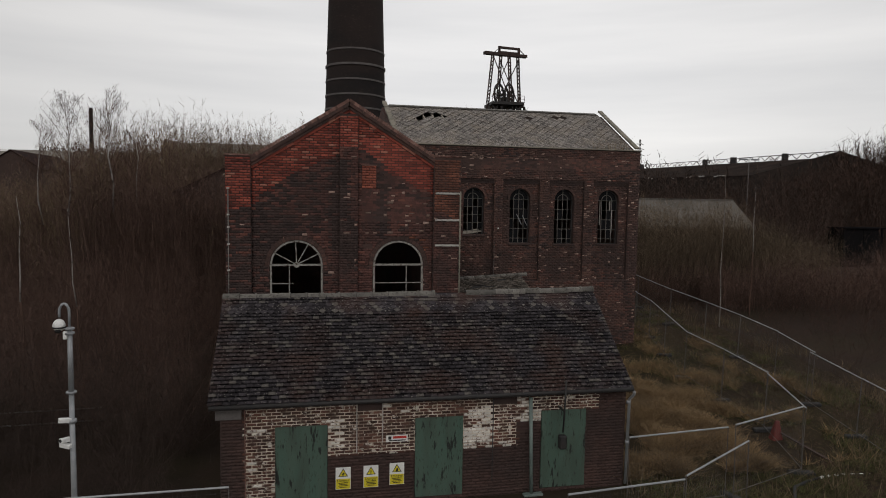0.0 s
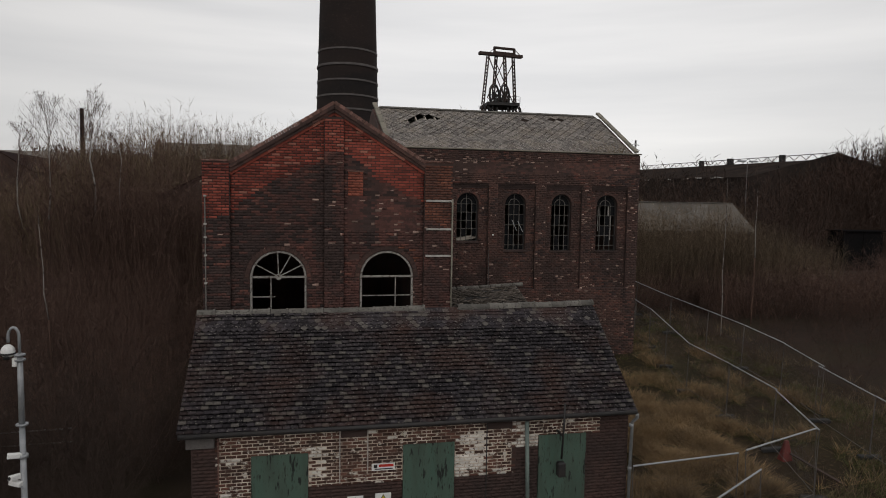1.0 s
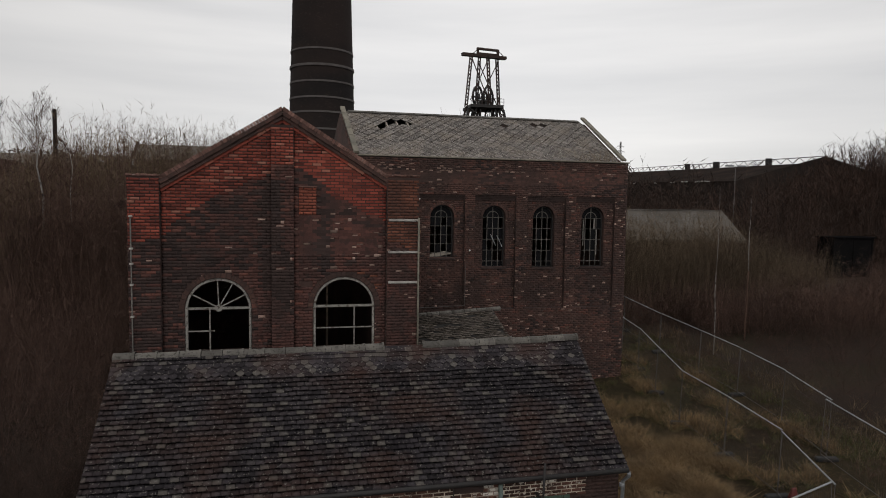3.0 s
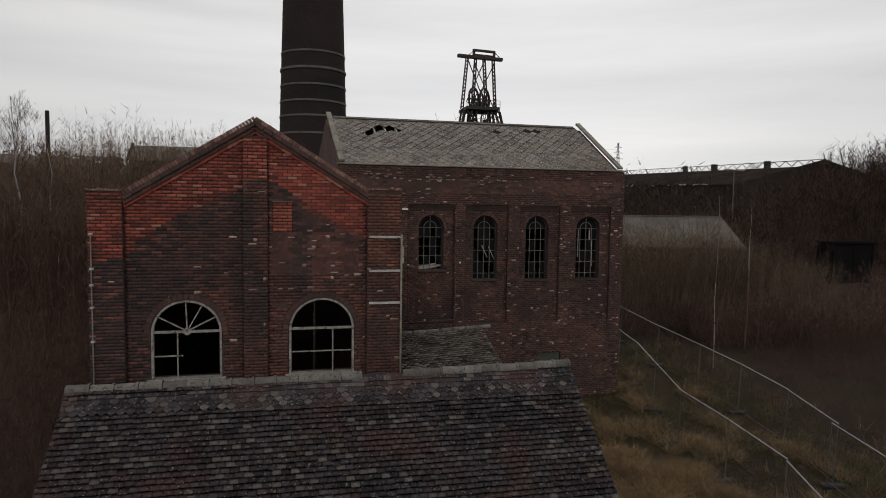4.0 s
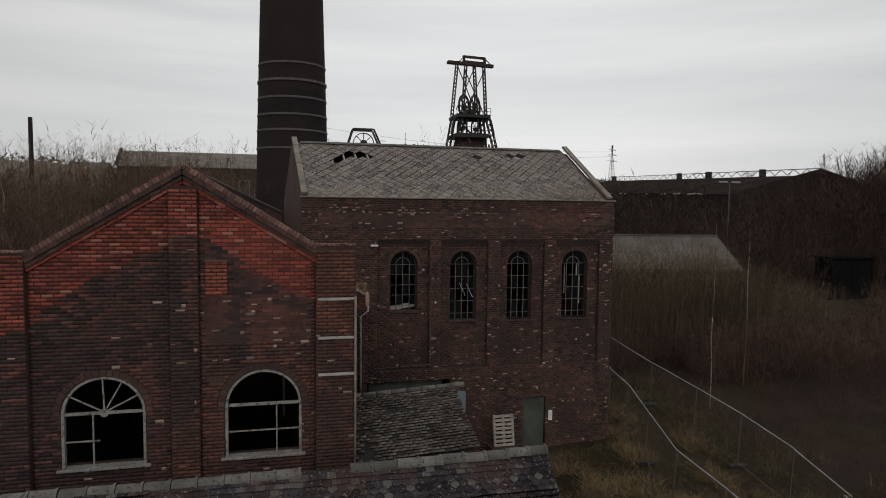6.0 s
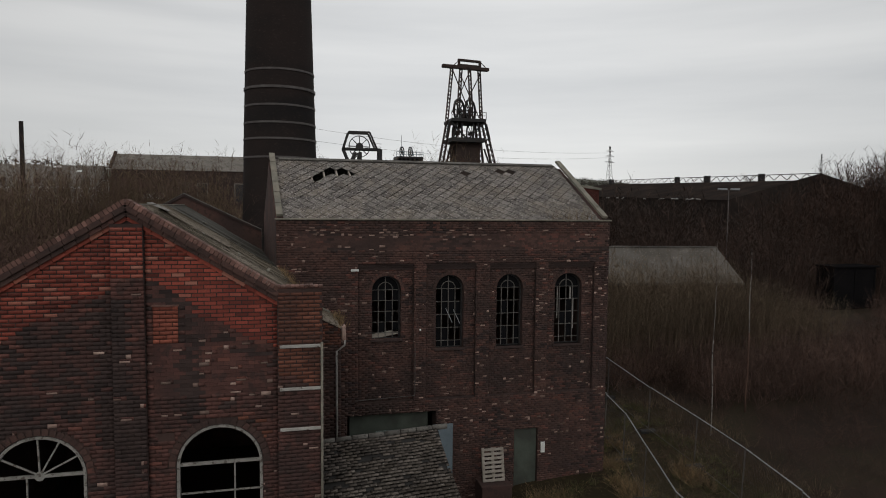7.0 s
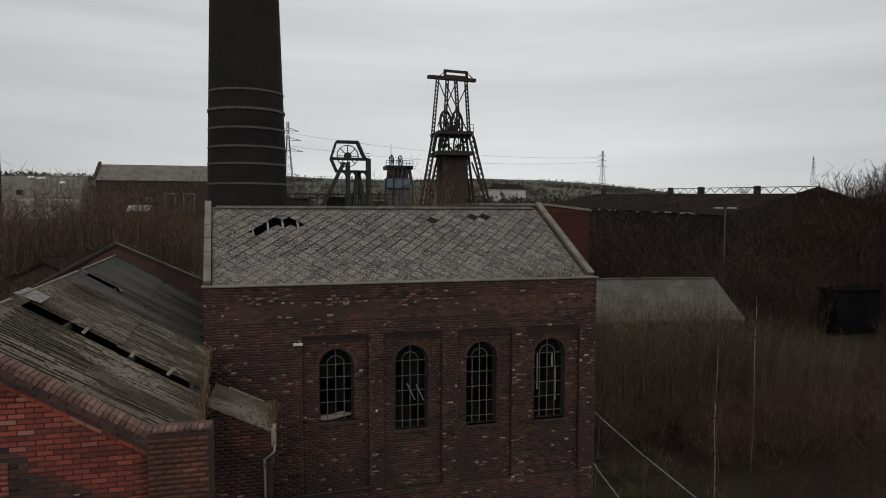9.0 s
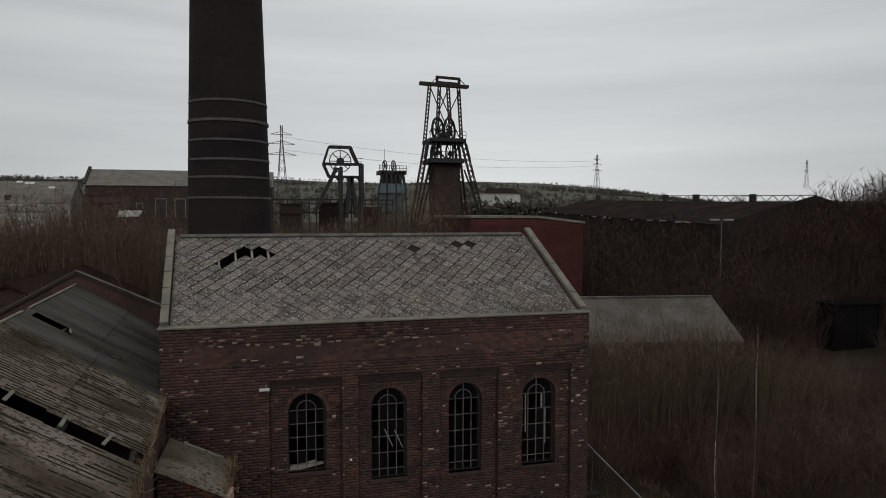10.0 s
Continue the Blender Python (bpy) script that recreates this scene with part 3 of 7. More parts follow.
def tile_slope(name, parent, m, u0, u1, length, gauge, width, limit, singles, material, fish=0, skip=None, wob=0.01):
    """Overlapping tiles on a slope; m from slope_frame. The first 'limit' within singles are objects of their own."""
    items, made, shared = [], 0, None
    rows = int(length / gauge)
    for r in range(rows):
        s = r * gauge
        fishy = fish and rows - 2 - fish <= r < rows - 2
        u = u0 - (width / 2 if r % 2 else 0)
        sag = [wob * noise.noise((k * 0.35, r * 0.21, 3.3)) for k in range(int((u1 - u0) / width) + 3)]
        k = 0
        while u < u1:
            a, b = max(u, u0) + 0.003, min(u + width, u1) - 0.003
            u += width
            k += 1
            if b - a < 0.04 or (skip and skip((a + b) / 2, s)):
                continue
            items.append((a, b, s + RNG.uniform(-0.008, 0.008) - (0.03 if RNG.random() < 0.02 else 0), sag[k], RNG.uniform(0, 0.008), fishy, singles((a + b) / 2, s)))
    vs, fs = [], []
    for a, b, s, o, lift, fishy, single in items:
        h = gauge + 0.03
        single = single and made < limit
        if single and shared is None:
            shared = {}
        # front lip raised over the row below, back edge lying on the slope
        lip = 0.036 + o + lift
        pts = [(a, 0.018 + o, s), (b, 0.018 + o, s), (a, lip, s), (b, lip, s), (a, 0.006 + o, s + h), (b, 0.006 + o, s + h)]
        if fishy:
            c, d = (a + b) / 2, 0.045
            pts = [(c, 0.002 + o, s - d), (a, lip, s + 0.01), (c, lip, s - d), (b, lip, s + 0.01), (a, 0.006 + o, s + h), (b, 0.006 + o, s + h)]
            quads = [(1, 2, 3, 3), (1, 3, 5, 4), (0, 2, 1, 1), (0, 3, 2, 2)]
        else:
            quads = [(0, 1, 3, 2), (2, 3, 5, 4), (0, 2, 4, 4), (1, 5, 3, 3), (1, 0, 4, 5)]
        if single:
            key = (fishy, round(b - a, 3))
            cx = (a + b) / 2
            if key not in shared:
                bm = bmesh.new()
                bv = [bm.verts.new((x - cx, y - o - lift, z - s)) for x, y, z in pts]
                for q in quads:
                    bm.faces.new([bv[i] for i in dict.fromkeys(q)])
                me = bpy.data.meshes.new("tile")
                bm.to_mesh(me)
                bm.free()
                me.materials.append(material)
                shared[key] = me
            ob = new("tile", shared[key])
            ob.parent = parent
            ob.matrix_basis = m @ Matrix.Translation((cx, o + lift, s))
            made += 1
            continue
        n = len(vs)
        vs += pts
        for q in quads:
            q = list(dict.fromkeys(q))
            fs.append([n + i for i in q] if len(q) == 4 else [n + q[0], n + q[1], n + q[2]])
    quads4 = [f for f in fs if len(f) == 4]
    tris = [f for f in fs if len(f) == 3]
    co = np.array(vs, float) @ np.array(m)[:3, :3].T + np.array(m)[:3, 3]
    tri = [t for f in quads4 for t in ((f[0], f[1], f[2]), (f[0], f[2], f[3]))] + tris
    ob = from_arrays(name, co, tri, [material], None, parent)
    ob["kind"] = "stuff"
    return ob


front_shed()


# ------------------------------------------------------------ gabled boiler house
GY, GX0, GX1, GAX, GAZ, GEZ = 20.2, -2.85, 4.45, 0.87, 10.72, 8.75
SHEAR = -0.093
G_WINDOWS = [(-0.75, 0.82), (2.46, 0.82)]


def g_shift(y):
    return SHEAR * (y - GY)


def gable_house():
    g = thing("gabled_boiler_house", "sooty red brick gabled building with two arched windows", "building")
    holes = [arch(c, h, 4.42, 5.55, 0.8) for c, h in G_WINDOWS]
    out = [(GX0, -0.3), (GX1, -0.3), (GX1, GEZ + 0.2), (3.58, GEZ + 0.2), (GAX, GAZ - 0.1), (-2.1, GEZ + 0.1), (GX0, GEZ + 0.1)]
    bm = bmesh.new()
    plate(bm, out, holes, GY, GY + 0.36)
    part("front_wall", bm, M_MORTAR, g)

    def spans(z):
        s = [(-2.1, 3.58)]
        top = GAZ - 0.25
        if z > GAZ - 0.25 - 0.62 * 2.97:
            half = max(0.0, (top - z) / 0.62)
            s = [(max(-2.1, GAX - half), min(3.58, GAX + half))]
        s = cut(s, 0.58, 1.15)
        for c, h in G_WINDOWS:
            if 4.42 < z < 5.55:
                s = cut(s, c - h, c + h)
            elif 5.55 <= z < 6.5:
                k = 1 - ((z - 5.55) / 0.95) ** 2
                if k > 0:
                    s = cut(s, c - (h + 0.14) * math.sqrt(k), c + (h + 0.14) * math.sqrt(k))
        if 6.05 < z < 6.28:
            s = cut(s, 1.33, 1.62)
        if 7.98 < z < 8.72:
            s = cut(s, 1.27, 1.73)
        return s

    def choose(u, z):
        # brickwork rebuilt in clean red above the line of a roof that once stood here
        line = float(np.interp(u, (-2.1, -1.88, -0.9, -0.43, 0.03, 0.5, 0.9, 1.37, 1.79, 2.04, 2.52, 3.08, 3.58), (7.33, 7.66, 8.33, 8.6, 8.8, 9.05, 9.26, 9.11, 8.87, 8.61, 8.33, 8.02, 7.86)))
        jag = 0.07 * noise.noise((u * 3.0, z * 3.0, 0))
        if z > line + jag:
            return 5 if RNG.random() < 0.12 + min(0.2, max(0.0, 0.9 - u) / 10) else 0
        if z > line + jag - 0.5 and RNG.random() < 0.3:
            return 3
        streak = noise.noise((u * 2.3, z * 0.25, 5.0))
        for c, wdt, lo, hi in ((-0.2, 0.12, 6.6, 8.45), (0.45, 0.2, 6.0, 8.9), (1.92, 0.16, 6.2, 8.6)):
            if lo < z < hi and RNG.random() < 1.0 * math.exp(-((u - c) / wdt) ** 2) - 0.05:
                return 3
        if RNG.random() < max(min(0.5, 1.2 * streak - 0.3), 0.7 * min(1.0, max(0.0, 0.9 - u) / 2.4) * min(1.0, max(0.0, 8.4 - z) / 1.2)):
            return 3
        chance = 0.045 * max(0.1, 1 + 2 * noise.noise((u * 1.1, z * 1.1, 6.0))) + (0.13 if 2.0 < u < 3.4 and 6.4 < z < 8.2 else 0)
        if 2.9 < u < 3.4 and 6.0 < z < 6.5 and RNG.random() < 0.5:
            return 4
        return pale_or(1, 2, chance)

    mats = [M_RED, M_WARM, M_PALE, M_BLACK, M_DULL, M_REDSOOT]
    brickwork("brickwork", g, FRONT(GY), 0.0, GAZ, spans, choose, mats, lambda u, z: 7.0 < z < 9.6 and 1.0 < u, 300, 0.008, 0.0095, tight=(1, 3))
    brickwork("patched_panel", g, FRONT(GY), 8.0, 8.72, lambda z: [(1.27, 1.73)], lambda u, z: 0, [M_PATCH, M_RED], proud=0.014)
    bm = bmesh.new()
    box(bm, 1.25, 1.75, GY - 0.04, GY, 8.72, 8.75)
    part("panel_head", bm, M_PINK, g)
    # central pilaster
    bm = bmesh.new()
    box(bm, 0.58, 1.15, GY - 0.11, GY, 0.0, 10.3)
    pil = part("central_pilaster", bm, M_MORTAR, g)
    brickwork("pilaster_brickwork", pil, FRONT(GY - 0.11), 0.0, 10.28, lambda z: [(0.58, 1.15)], lambda u, z: 0 if z > 9.28 else pale_or(3 if 6.2 < z < 8.9 and u < 0.86 or noise.noise((u, z * 0.4, 2)) > 0.2 else 1, 2, 0.03), mats, joint=0.0095, tight=(1, 3))
    # corner piers
    for a, b, top in ((GX0, -2.1, GEZ + 0.15), (3.58, GX1, GEZ + 0.28)):
        bm = bmesh.new()
        box(bm, a, b, GY - 0.14, GY, 0.0, top)
        pier = part("corner_pier", bm, M_MORTAR, g)
        redline = 7.2 if a < 0 else 7.1
        brickwork("pier_brickwork", pier, FRONT(GY - 0.14), 0.0, top, lambda z: [(a, b)],
                  lambda u, z: ((RNG.choice((0, 0, 0, 5)) if a < 0 else 4) if z > redline + (0.3 * (u - a) if a < 0 else 0.5 * noise.noise((u * 3, z * 3, 1))) else pale_or(RNG.choice((1, 3, 3)) if a < 0 else 1, 2, 0.03)), mats, joint=0.0095, tight=(1, 3))
        if a > 0:
            brickwork("pier_side_brickwork", pier, RIGHT(b), 0.0, top, lambda z: [(GY - 0.14, GY + 0.5)], lambda u, z: 1, mats)
        bm = bmesh.new()
        box(bm, a - 0.02, b + 0.02, GY - 0.15, GY + 0.3, top, top + 0.025, 0.01)
        part("pier_cap", bm, M_SOOTY, g, "worn brick pier cap")
        for k in range(10):
            bm = bmesh.new()
            w = (b - a + 0.04) / 10
            box(bm, a - 0.02 + k * w + 0.006, a - 0.02 + (k + 1) * w - 0.006, GY - 0.17, GY + 0.05, top + 0.025, top + 0.07 + RNG.uniform(-0.012, 0.008), 0.006)
            part("cap_brick", bm, M_PINK, g)
    # raking corbel courses and coping
    for sgn, xe in ((-1, -2.1), (1, 3.6)):
        top, foot = Vector((GAX, 0, GAZ)), Vector((xe, 0, GAZ - abs(xe - GAX) * 0.62))
        for k, (dz, t, o) in enumerate(((0.0, 0.1, 0.2), (-0.11, 0.1, 0.15), (-0.22, 0.09, 0.1), (-0.31, 0.08, 0.05))):
            d = (foot - top)
            n = max(1, int(d.length / (0.085 if k == 0 else 0.235)))
            for i in range(n):
                gap = 0.07 if k == 0 else 0.02
                p, q = top + d * (i + gap) / n, top + d * (i + 1 - gap) / n
                bm = bmesh.new()
                bar(bm, (p.x, GY + 0.1 - o / 2, p.z + dz), (q.x, GY + 0.1 - o / 2, q.z + dz), (0.1 if k == 0 else 0.2) + o, t, (0, 0, 1))
                part("coping_brick", bm, M_PINK if k == 0 else M_SOOTY if k < 3 else M_RED, g)
    # arch rings
    for c, h in G_WINDOWS:
        n = 21
        for i in range(n):
            a0 = math.pi * (i + 0.5) / n
            bm = bmesh.new()
            p = Vector((c + (h + 0.01) * math.cos(a0), GY - 0.004, 5.55 + 0.81 * math.sin(a0)))
            q = Vector((c + (h + 0.13) * math.cos(a0), GY - 0.004, 5.55 + 0.93 * math.sin(a0)))
            bar(bm, p, q, 0.1, 0.03, (0, 1, 0))
            part("arch_brick", bm, M_SOOTY, g)
    gable_windows(g)
    # side and back walls follow a slightly skewed plan
    YB = 36.0
    for x, name_ in ((GX0, "left_wall"), (4.25, "right_wall")):
        bm = bmesh.new()
        ye = YB if x < 0 else 28.4
        vs = [(x, GY + 0.36), (x + (0.3 if x < 0 else -0.3), GY + 0.36), (x + (0.3 if x < 0 else -0.3) + g_shift(ye), ye), (x + g_shift(ye), ye)]
        lo = [bm.verts.new((a, b, -0.3)) for a, b in vs]
        hi = [bm.verts.new((a, b, 8.5)) for a, b in vs]
        bm.faces.new(hi)
        for i in range(4):
            bm.faces.new((lo[i], lo[(i + 1) % 4], hi[(i + 1) % 4], hi[i]))
        bmesh.ops.recalc_face_normals(bm, faces=bm.faces[:])
        w = part(name_, bm, M_SOOTY, g)
        if x > 0:
            m = RIGHT(x + 0.0)
            m[0][0] = SHEAR
            m[0][3] = x - SHEAR * GY
            brickwork("side_brickwork", w, m, 5.0, 8.5, lambda z: [(GY + 0.5, 28.3)], lambda u, z: pale_or(1, 2, 0.02), mats)
    bm = bmesh.new()
    sx = g_shift(YB)
    plate(bm, [(GX0 + sx, 0), (2.55, 0), (2.55, 9.5), (GAX + sx, GAZ + 0.3), (GX0 + sx, 8.9)], [], YB, YB + 0.3)
    part("back_wall", bm, M_SOOTY, g)
    bm = bmesh.new()
    bar(bm, (GAX + sx, YB + 0.12, GAZ + 0.35), (2.55, YB + 0.12, 9.55), 0.4, 0.1)
    bar(bm, (GAX + sx, YB + 0.12, GAZ + 0.35), (GX0 + sx, YB + 0.12, 8.95), 0.4, 0.1)
    part("back_coping", bm, M_BLACK, g)
    for xe, ze in ((2.55, 9.62), (GX0 + sx, 9.02)):
        bm = bmesh.new()
        bar(bm, (GAX + sx, YB - 0.02, GAZ + 0.42), (xe, YB - 0.02, ze), 0.12, 0.035)
        part("coping_lip", bm, M_RIDGE, g)
    # white metal straps and conduit on the pier
    for z in (7.88, 7.02, 6.2):
        bm = bmesh.new()
        box(bm, 3.62, 4.42, GY - 0.2, GY - 0.16, z - 0.032, z + 0.032, 0.008)
        part("white_strap", bm, M_STRAP, g)
    bm = bmesh.new()
    tube(bm, [(4.44, GY - 0.2, 7.95), (4.44, GY - 0.2, 3.0)], 0.026, 8)
    part("white_conduit", bm, M_COPING, g)
    bm = bmesh.new()
    tube(bm, [(-2.76, GY - 0.2, 7.92), (-2.76, GY - 0.2, 0.1)], 0.017, 8)
    part("downpipe", bm, M_BAR, g, "thin grey downpipe")
    for z in (7.9, 7.1, 6.72, 6.2, 5.4):
        bm = bmesh.new()
        box(bm, -2.8, -2.72, GY - 0.23, GY - 0.14, z, z + 0.05, 0.006)
        part("pipe_bracket", bm, M_STRAP, g)
    boiler_roof(g, YB)
    return g


def gable_windows(g):
    for c, h in G_WINDOWS:
        win = new("window")
        win.parent = g
        y = GY + 0.06
        bm = bmesh.new()
        ring = [(c - h + 0.04, 4.42)] + [(c - (h - 0.04) * math.cos(math.pi * i / 18), 5.55 + 0.76 * math.sin(math.pi * i / 18)) for i in range(19)] + [(c + h - 0.04, 4.42)]
        for (a, b), (d, e) in zip(ring, ring[1:]):
            bar(bm, (a, y, b), (d, y, e), 0.055, 0.12, (0, 1, 0))
        part("window_frame", bm, M_FRAME, win)
        bm = bmesh.new()
        bar(bm, (c - h, y, 5.56), (c + h, y, 5.56), 0.05, 0.06)
        part("transom", bm, M_FRAME, win)
        bm = bmesh.new()
        bar(bm, (c - h, y, 4.97), (c + (h if c > 0 else -0.1), y, 4.97), 0.03, 0.03)
        part("glazing_bar", bm, M_FRAME, win)
        bm = bmesh.new()
        vx = c + (0.27 if c > 0 else -0.22)
        bar(bm, (vx, y, 4.42), (vx, y, 5.53), 0.03, 0.03)
        part("glazing_bar", bm, M_FRAME, win)
        if c < 0:
            for a in (28, 62, 92, 150):
                bm = bmesh.new()
                bar(bm, (c, y, 5.57), (c + 0.77 * math.cos(radians(a)), y, 5.57 + 0.74 * math.sin(radians(a))), 0.03, 0.03)
                part("fan_bar", bm, M_FRAME, win)
            bm = bmesh.new()
            tube(bm, [(c, y - 0.03, 5.56), (c, y + 0.03, 5.56)], 0.09, 12)
            part("fan_boss", bm, M_FRAME, win)
        bm = bmesh.new()
        box(bm, c - h - 0.08, c + h + 0.08, GY - 0.08, GY + 0.2, 4.37, 4.43, 0.012)
        part("window_sill", bm, M_FRAME, win, "flaking white stone sill")


def corrugated(bm, p, along, down, width, length, thick=0.012, pitch=0.15, depth=0.02):
    """A corrugated sheet whose ribs run down the slope."""
    m = slope_frame(p, along, down)
    n = max(2, int(width / pitch * 6))
    vs = []
    for s in (0, -length):
        for i in range(n + 1):
            u = width * i / n
            o = depth * (2 * abs(math.sin(math.pi * u / pitch)) - 1)
            vs.append((bm.verts.new(m @ Vector((u, o, s))), bm.verts.new(m @ Vector((u, o - thick, s)))))
    for i in range(n):
        a, b, c, d = vs[i], vs[i + 1], vs[n + 1 + i], vs[n + 2 + i]
        bm.faces.new((a[0], b[0], d[0], c[0]))
        bm.faces.new((c[1], d[1], b[1], a[1]))
        bm.faces.new((c[0], d[0], d[1], c[1]))
        bm.faces.new((b[0], a[0], a[1], b[1]))


def boiler_roof(g, yb):
    roof = new("roof")
    roof.parent = g
    rz, ez = 10.62, 8.56
    # rows of sheets: a missing strip runs from ridge to eave, a short one lies near the ridge
    y = GY + 0.3
    bays = [(y, 23.62), (24.22, 28.0), (28.0, 29.5), (30.12, yb)]
    plain = (28.0, 30.12)
    for side in (1, -1):
        for a, b in bays:
            yy = a
            while yy < b - 0.2:
                w = min(1.0, b - yy)
                xr = GAX + g_shift(yy)
                xe = (4.3 if side > 0 else GX0 - 0.1) + g_shift(yy)
                if side > 0 and yy > 28.2:
                    xe = 3.25 + SHEAR * (yy - 28.5)
                for k in range(2):
                    f0, f1 = (0.0, 0.53) if k == 0 else (0.5, 1.0)
                    p = Vector((xr + (xe - xr) * f0, yy, rz + (ez - rz) * abs((xe - xr) * f0) / abs(4.3 - GAX) + (0.03 if k == 0 else 0) + RNG.uniform(-0.01, 0.012)))
                    d = Vector((xe - xr, 0, (ez - rz) * abs(xe - xr) / abs(4.3 - GAX)))
                    bm = bmesh.new()
                    corrugated(bm, p, (SHEAR, 1, 0), d, w + 0.03, d.length * (f1 - f0), depth=0.004 if a in plain else 0.02)
                    part("plain_sheet" if a in plain else "corrugated_sheet", bm, M_FELT if a in plain else M_CORR, roof)
                # dark strips in the grooves: moss, and the valleys' shade painted with it
                if a not in plain and side > 0:
                    m = slope_frame((xr, yy, rz + 0.03), (SHEAR, 1, 0), d)
                    bm = bmesh.new()
                    for k in range(int(w / 0.15) + 1):
                        s0 = RNG.uniform(0.1, 0.4)
                        while s0 < d.length - 0.2:
                            s1 = min(d.length - 0.05, s0 + RNG.uniform(0.5, 1.9))
                            o = 0.008 if s0 < d.length * 0.5 else -0.02
                            hw = RNG.uniform(0.018, 0.034)
                            q = [m @ Vector((min(max(0.15 * k, 0.02), w), o + 0.02 * e_, -z_)) + Vector((0, hw * t_, 0)) for t_, e_, z_ in ((-1, 0.45, s0), (0, 0.6, s0), (1, 0.45, s0), (1, 0.45, s1), (0, 0.6, s1), (-1, 0.45, s1))]
                            v6 = [bm.verts.new(p_) for p_ in q]
                            bm.faces.new((v6[0], v6[1], v6[4], v6[5]))
                            bm.faces.new((v6[1], v6[2], v6[3], v6[4]))
                            s0 = s1 + (RNG.uniform(0.08, 0.5) if yy > 24 else RNG.uniform(0.5, 1.8))
                    part("groove_moss", bm, M_GROOVE, roof)["kind"] = "stuff"
                yy += 1.0
    for y0, y1, f0, f1 in ((29.5, 30.12, 0.3, 0.96), (29.5, 30.12, 0.0, 0.05), (23.62, 24.22, 0.0, 0.05)):
        p = Vector((GAX + g_shift(y0) + 3.43 * f0, y0, rz + (ez - rz) * f0 + 0.02))
        d = Vector((3.43, 0, ez - rz))
        bm = bmesh.new()
        corrugated(bm, p, (SHEAR, 1, 0), d, y1 - y0, d.length * (f1 - f0))
        part("corrugated_sheet" if y0 < 29 else "plain_sheet", bm, M_CORR if y0 < 29 else M_FELT, roof)
    for y0, u in ((23.9, 1.2), (23.85, 2.05), (23.95, 2.75), (29.75, 1.02)):
        bm = bmesh.new()
        box(bm, -0.035, 0.035, -0.3, 0.3, 0.0, 0.02, 0.004)
        sl = part("loose_strip", bm, M_COPING, roof)
        sl.matrix_basis = pose(GAX + g_shift(y0) + u, y0, rz - 0.6 * u + 0.05, 0, 31, RNG.uniform(-20, 20))
    bm = bmesh.new()
    vs = [(GAX - 0.5, 24.25, rz + 0.09), (GAX + 0.02, 24.1, rz - 0.1), (GAX - 0.08, 24.95, rz - 0.1), (GAX - 0.53, 25.1, rz + 0.1)]
    up = [bm.verts.new(v) for v in vs]
    dn = [bm.verts.new((v[0], v[1], v[2] - 0.02)) for v in vs]
    bm.faces.new(up)
    bm.faces.new(dn[::-1])
    for i in range(4):
        bm.faces.new((dn[i], dn[(i + 1) % 4], up[(i + 1) % 4], up[i]))
    part("flashing_sheet", bm, M_FRAME, roof, "torn pale flashing sheet")
    bm = bmesh.new()
    for a, b in bays:
        bar(bm, (GAX + g_shift(a), a, rz + 0.045), (GAX + g_shift(b), b, rz + 0.045), 0.075, 0.03)
    part("ridge_capping", bm, M_COPING, roof)
    for s in (1, -1):
        for f in (0.25, 0.6, 0.95):
            bm = bmesh.new()
            x = f * (3.3 if s > 0 else -3.6)
            bar(bm, (GAX + x, GY + 0.3, rz - 0.12 - abs(x) * 0.6), (GAX + x + g_shift(yb), yb, rz - 0.12 - abs(x) * 0.6), 0.09, 0.14)
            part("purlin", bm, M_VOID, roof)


gable_house()


# ------------------------------------------------------------ engine house
EX0, EX1, EY, EYB = 3.36, 15.25, 28.5, 36.1
ERY, ERZ, EEZ = 32.3, 12.45, 10.18
E_WINDOWS = [(7.0, 0.5, 6.12), (9.24, 0.5, 5.72), (11.45, 0.49, 5.7), (13.72, 0.53, 5.7)]
E_PANELS = [(6.02, 7.93), (8.37, 10.16), (10.66, 12.4), (12.87, 14.69)]


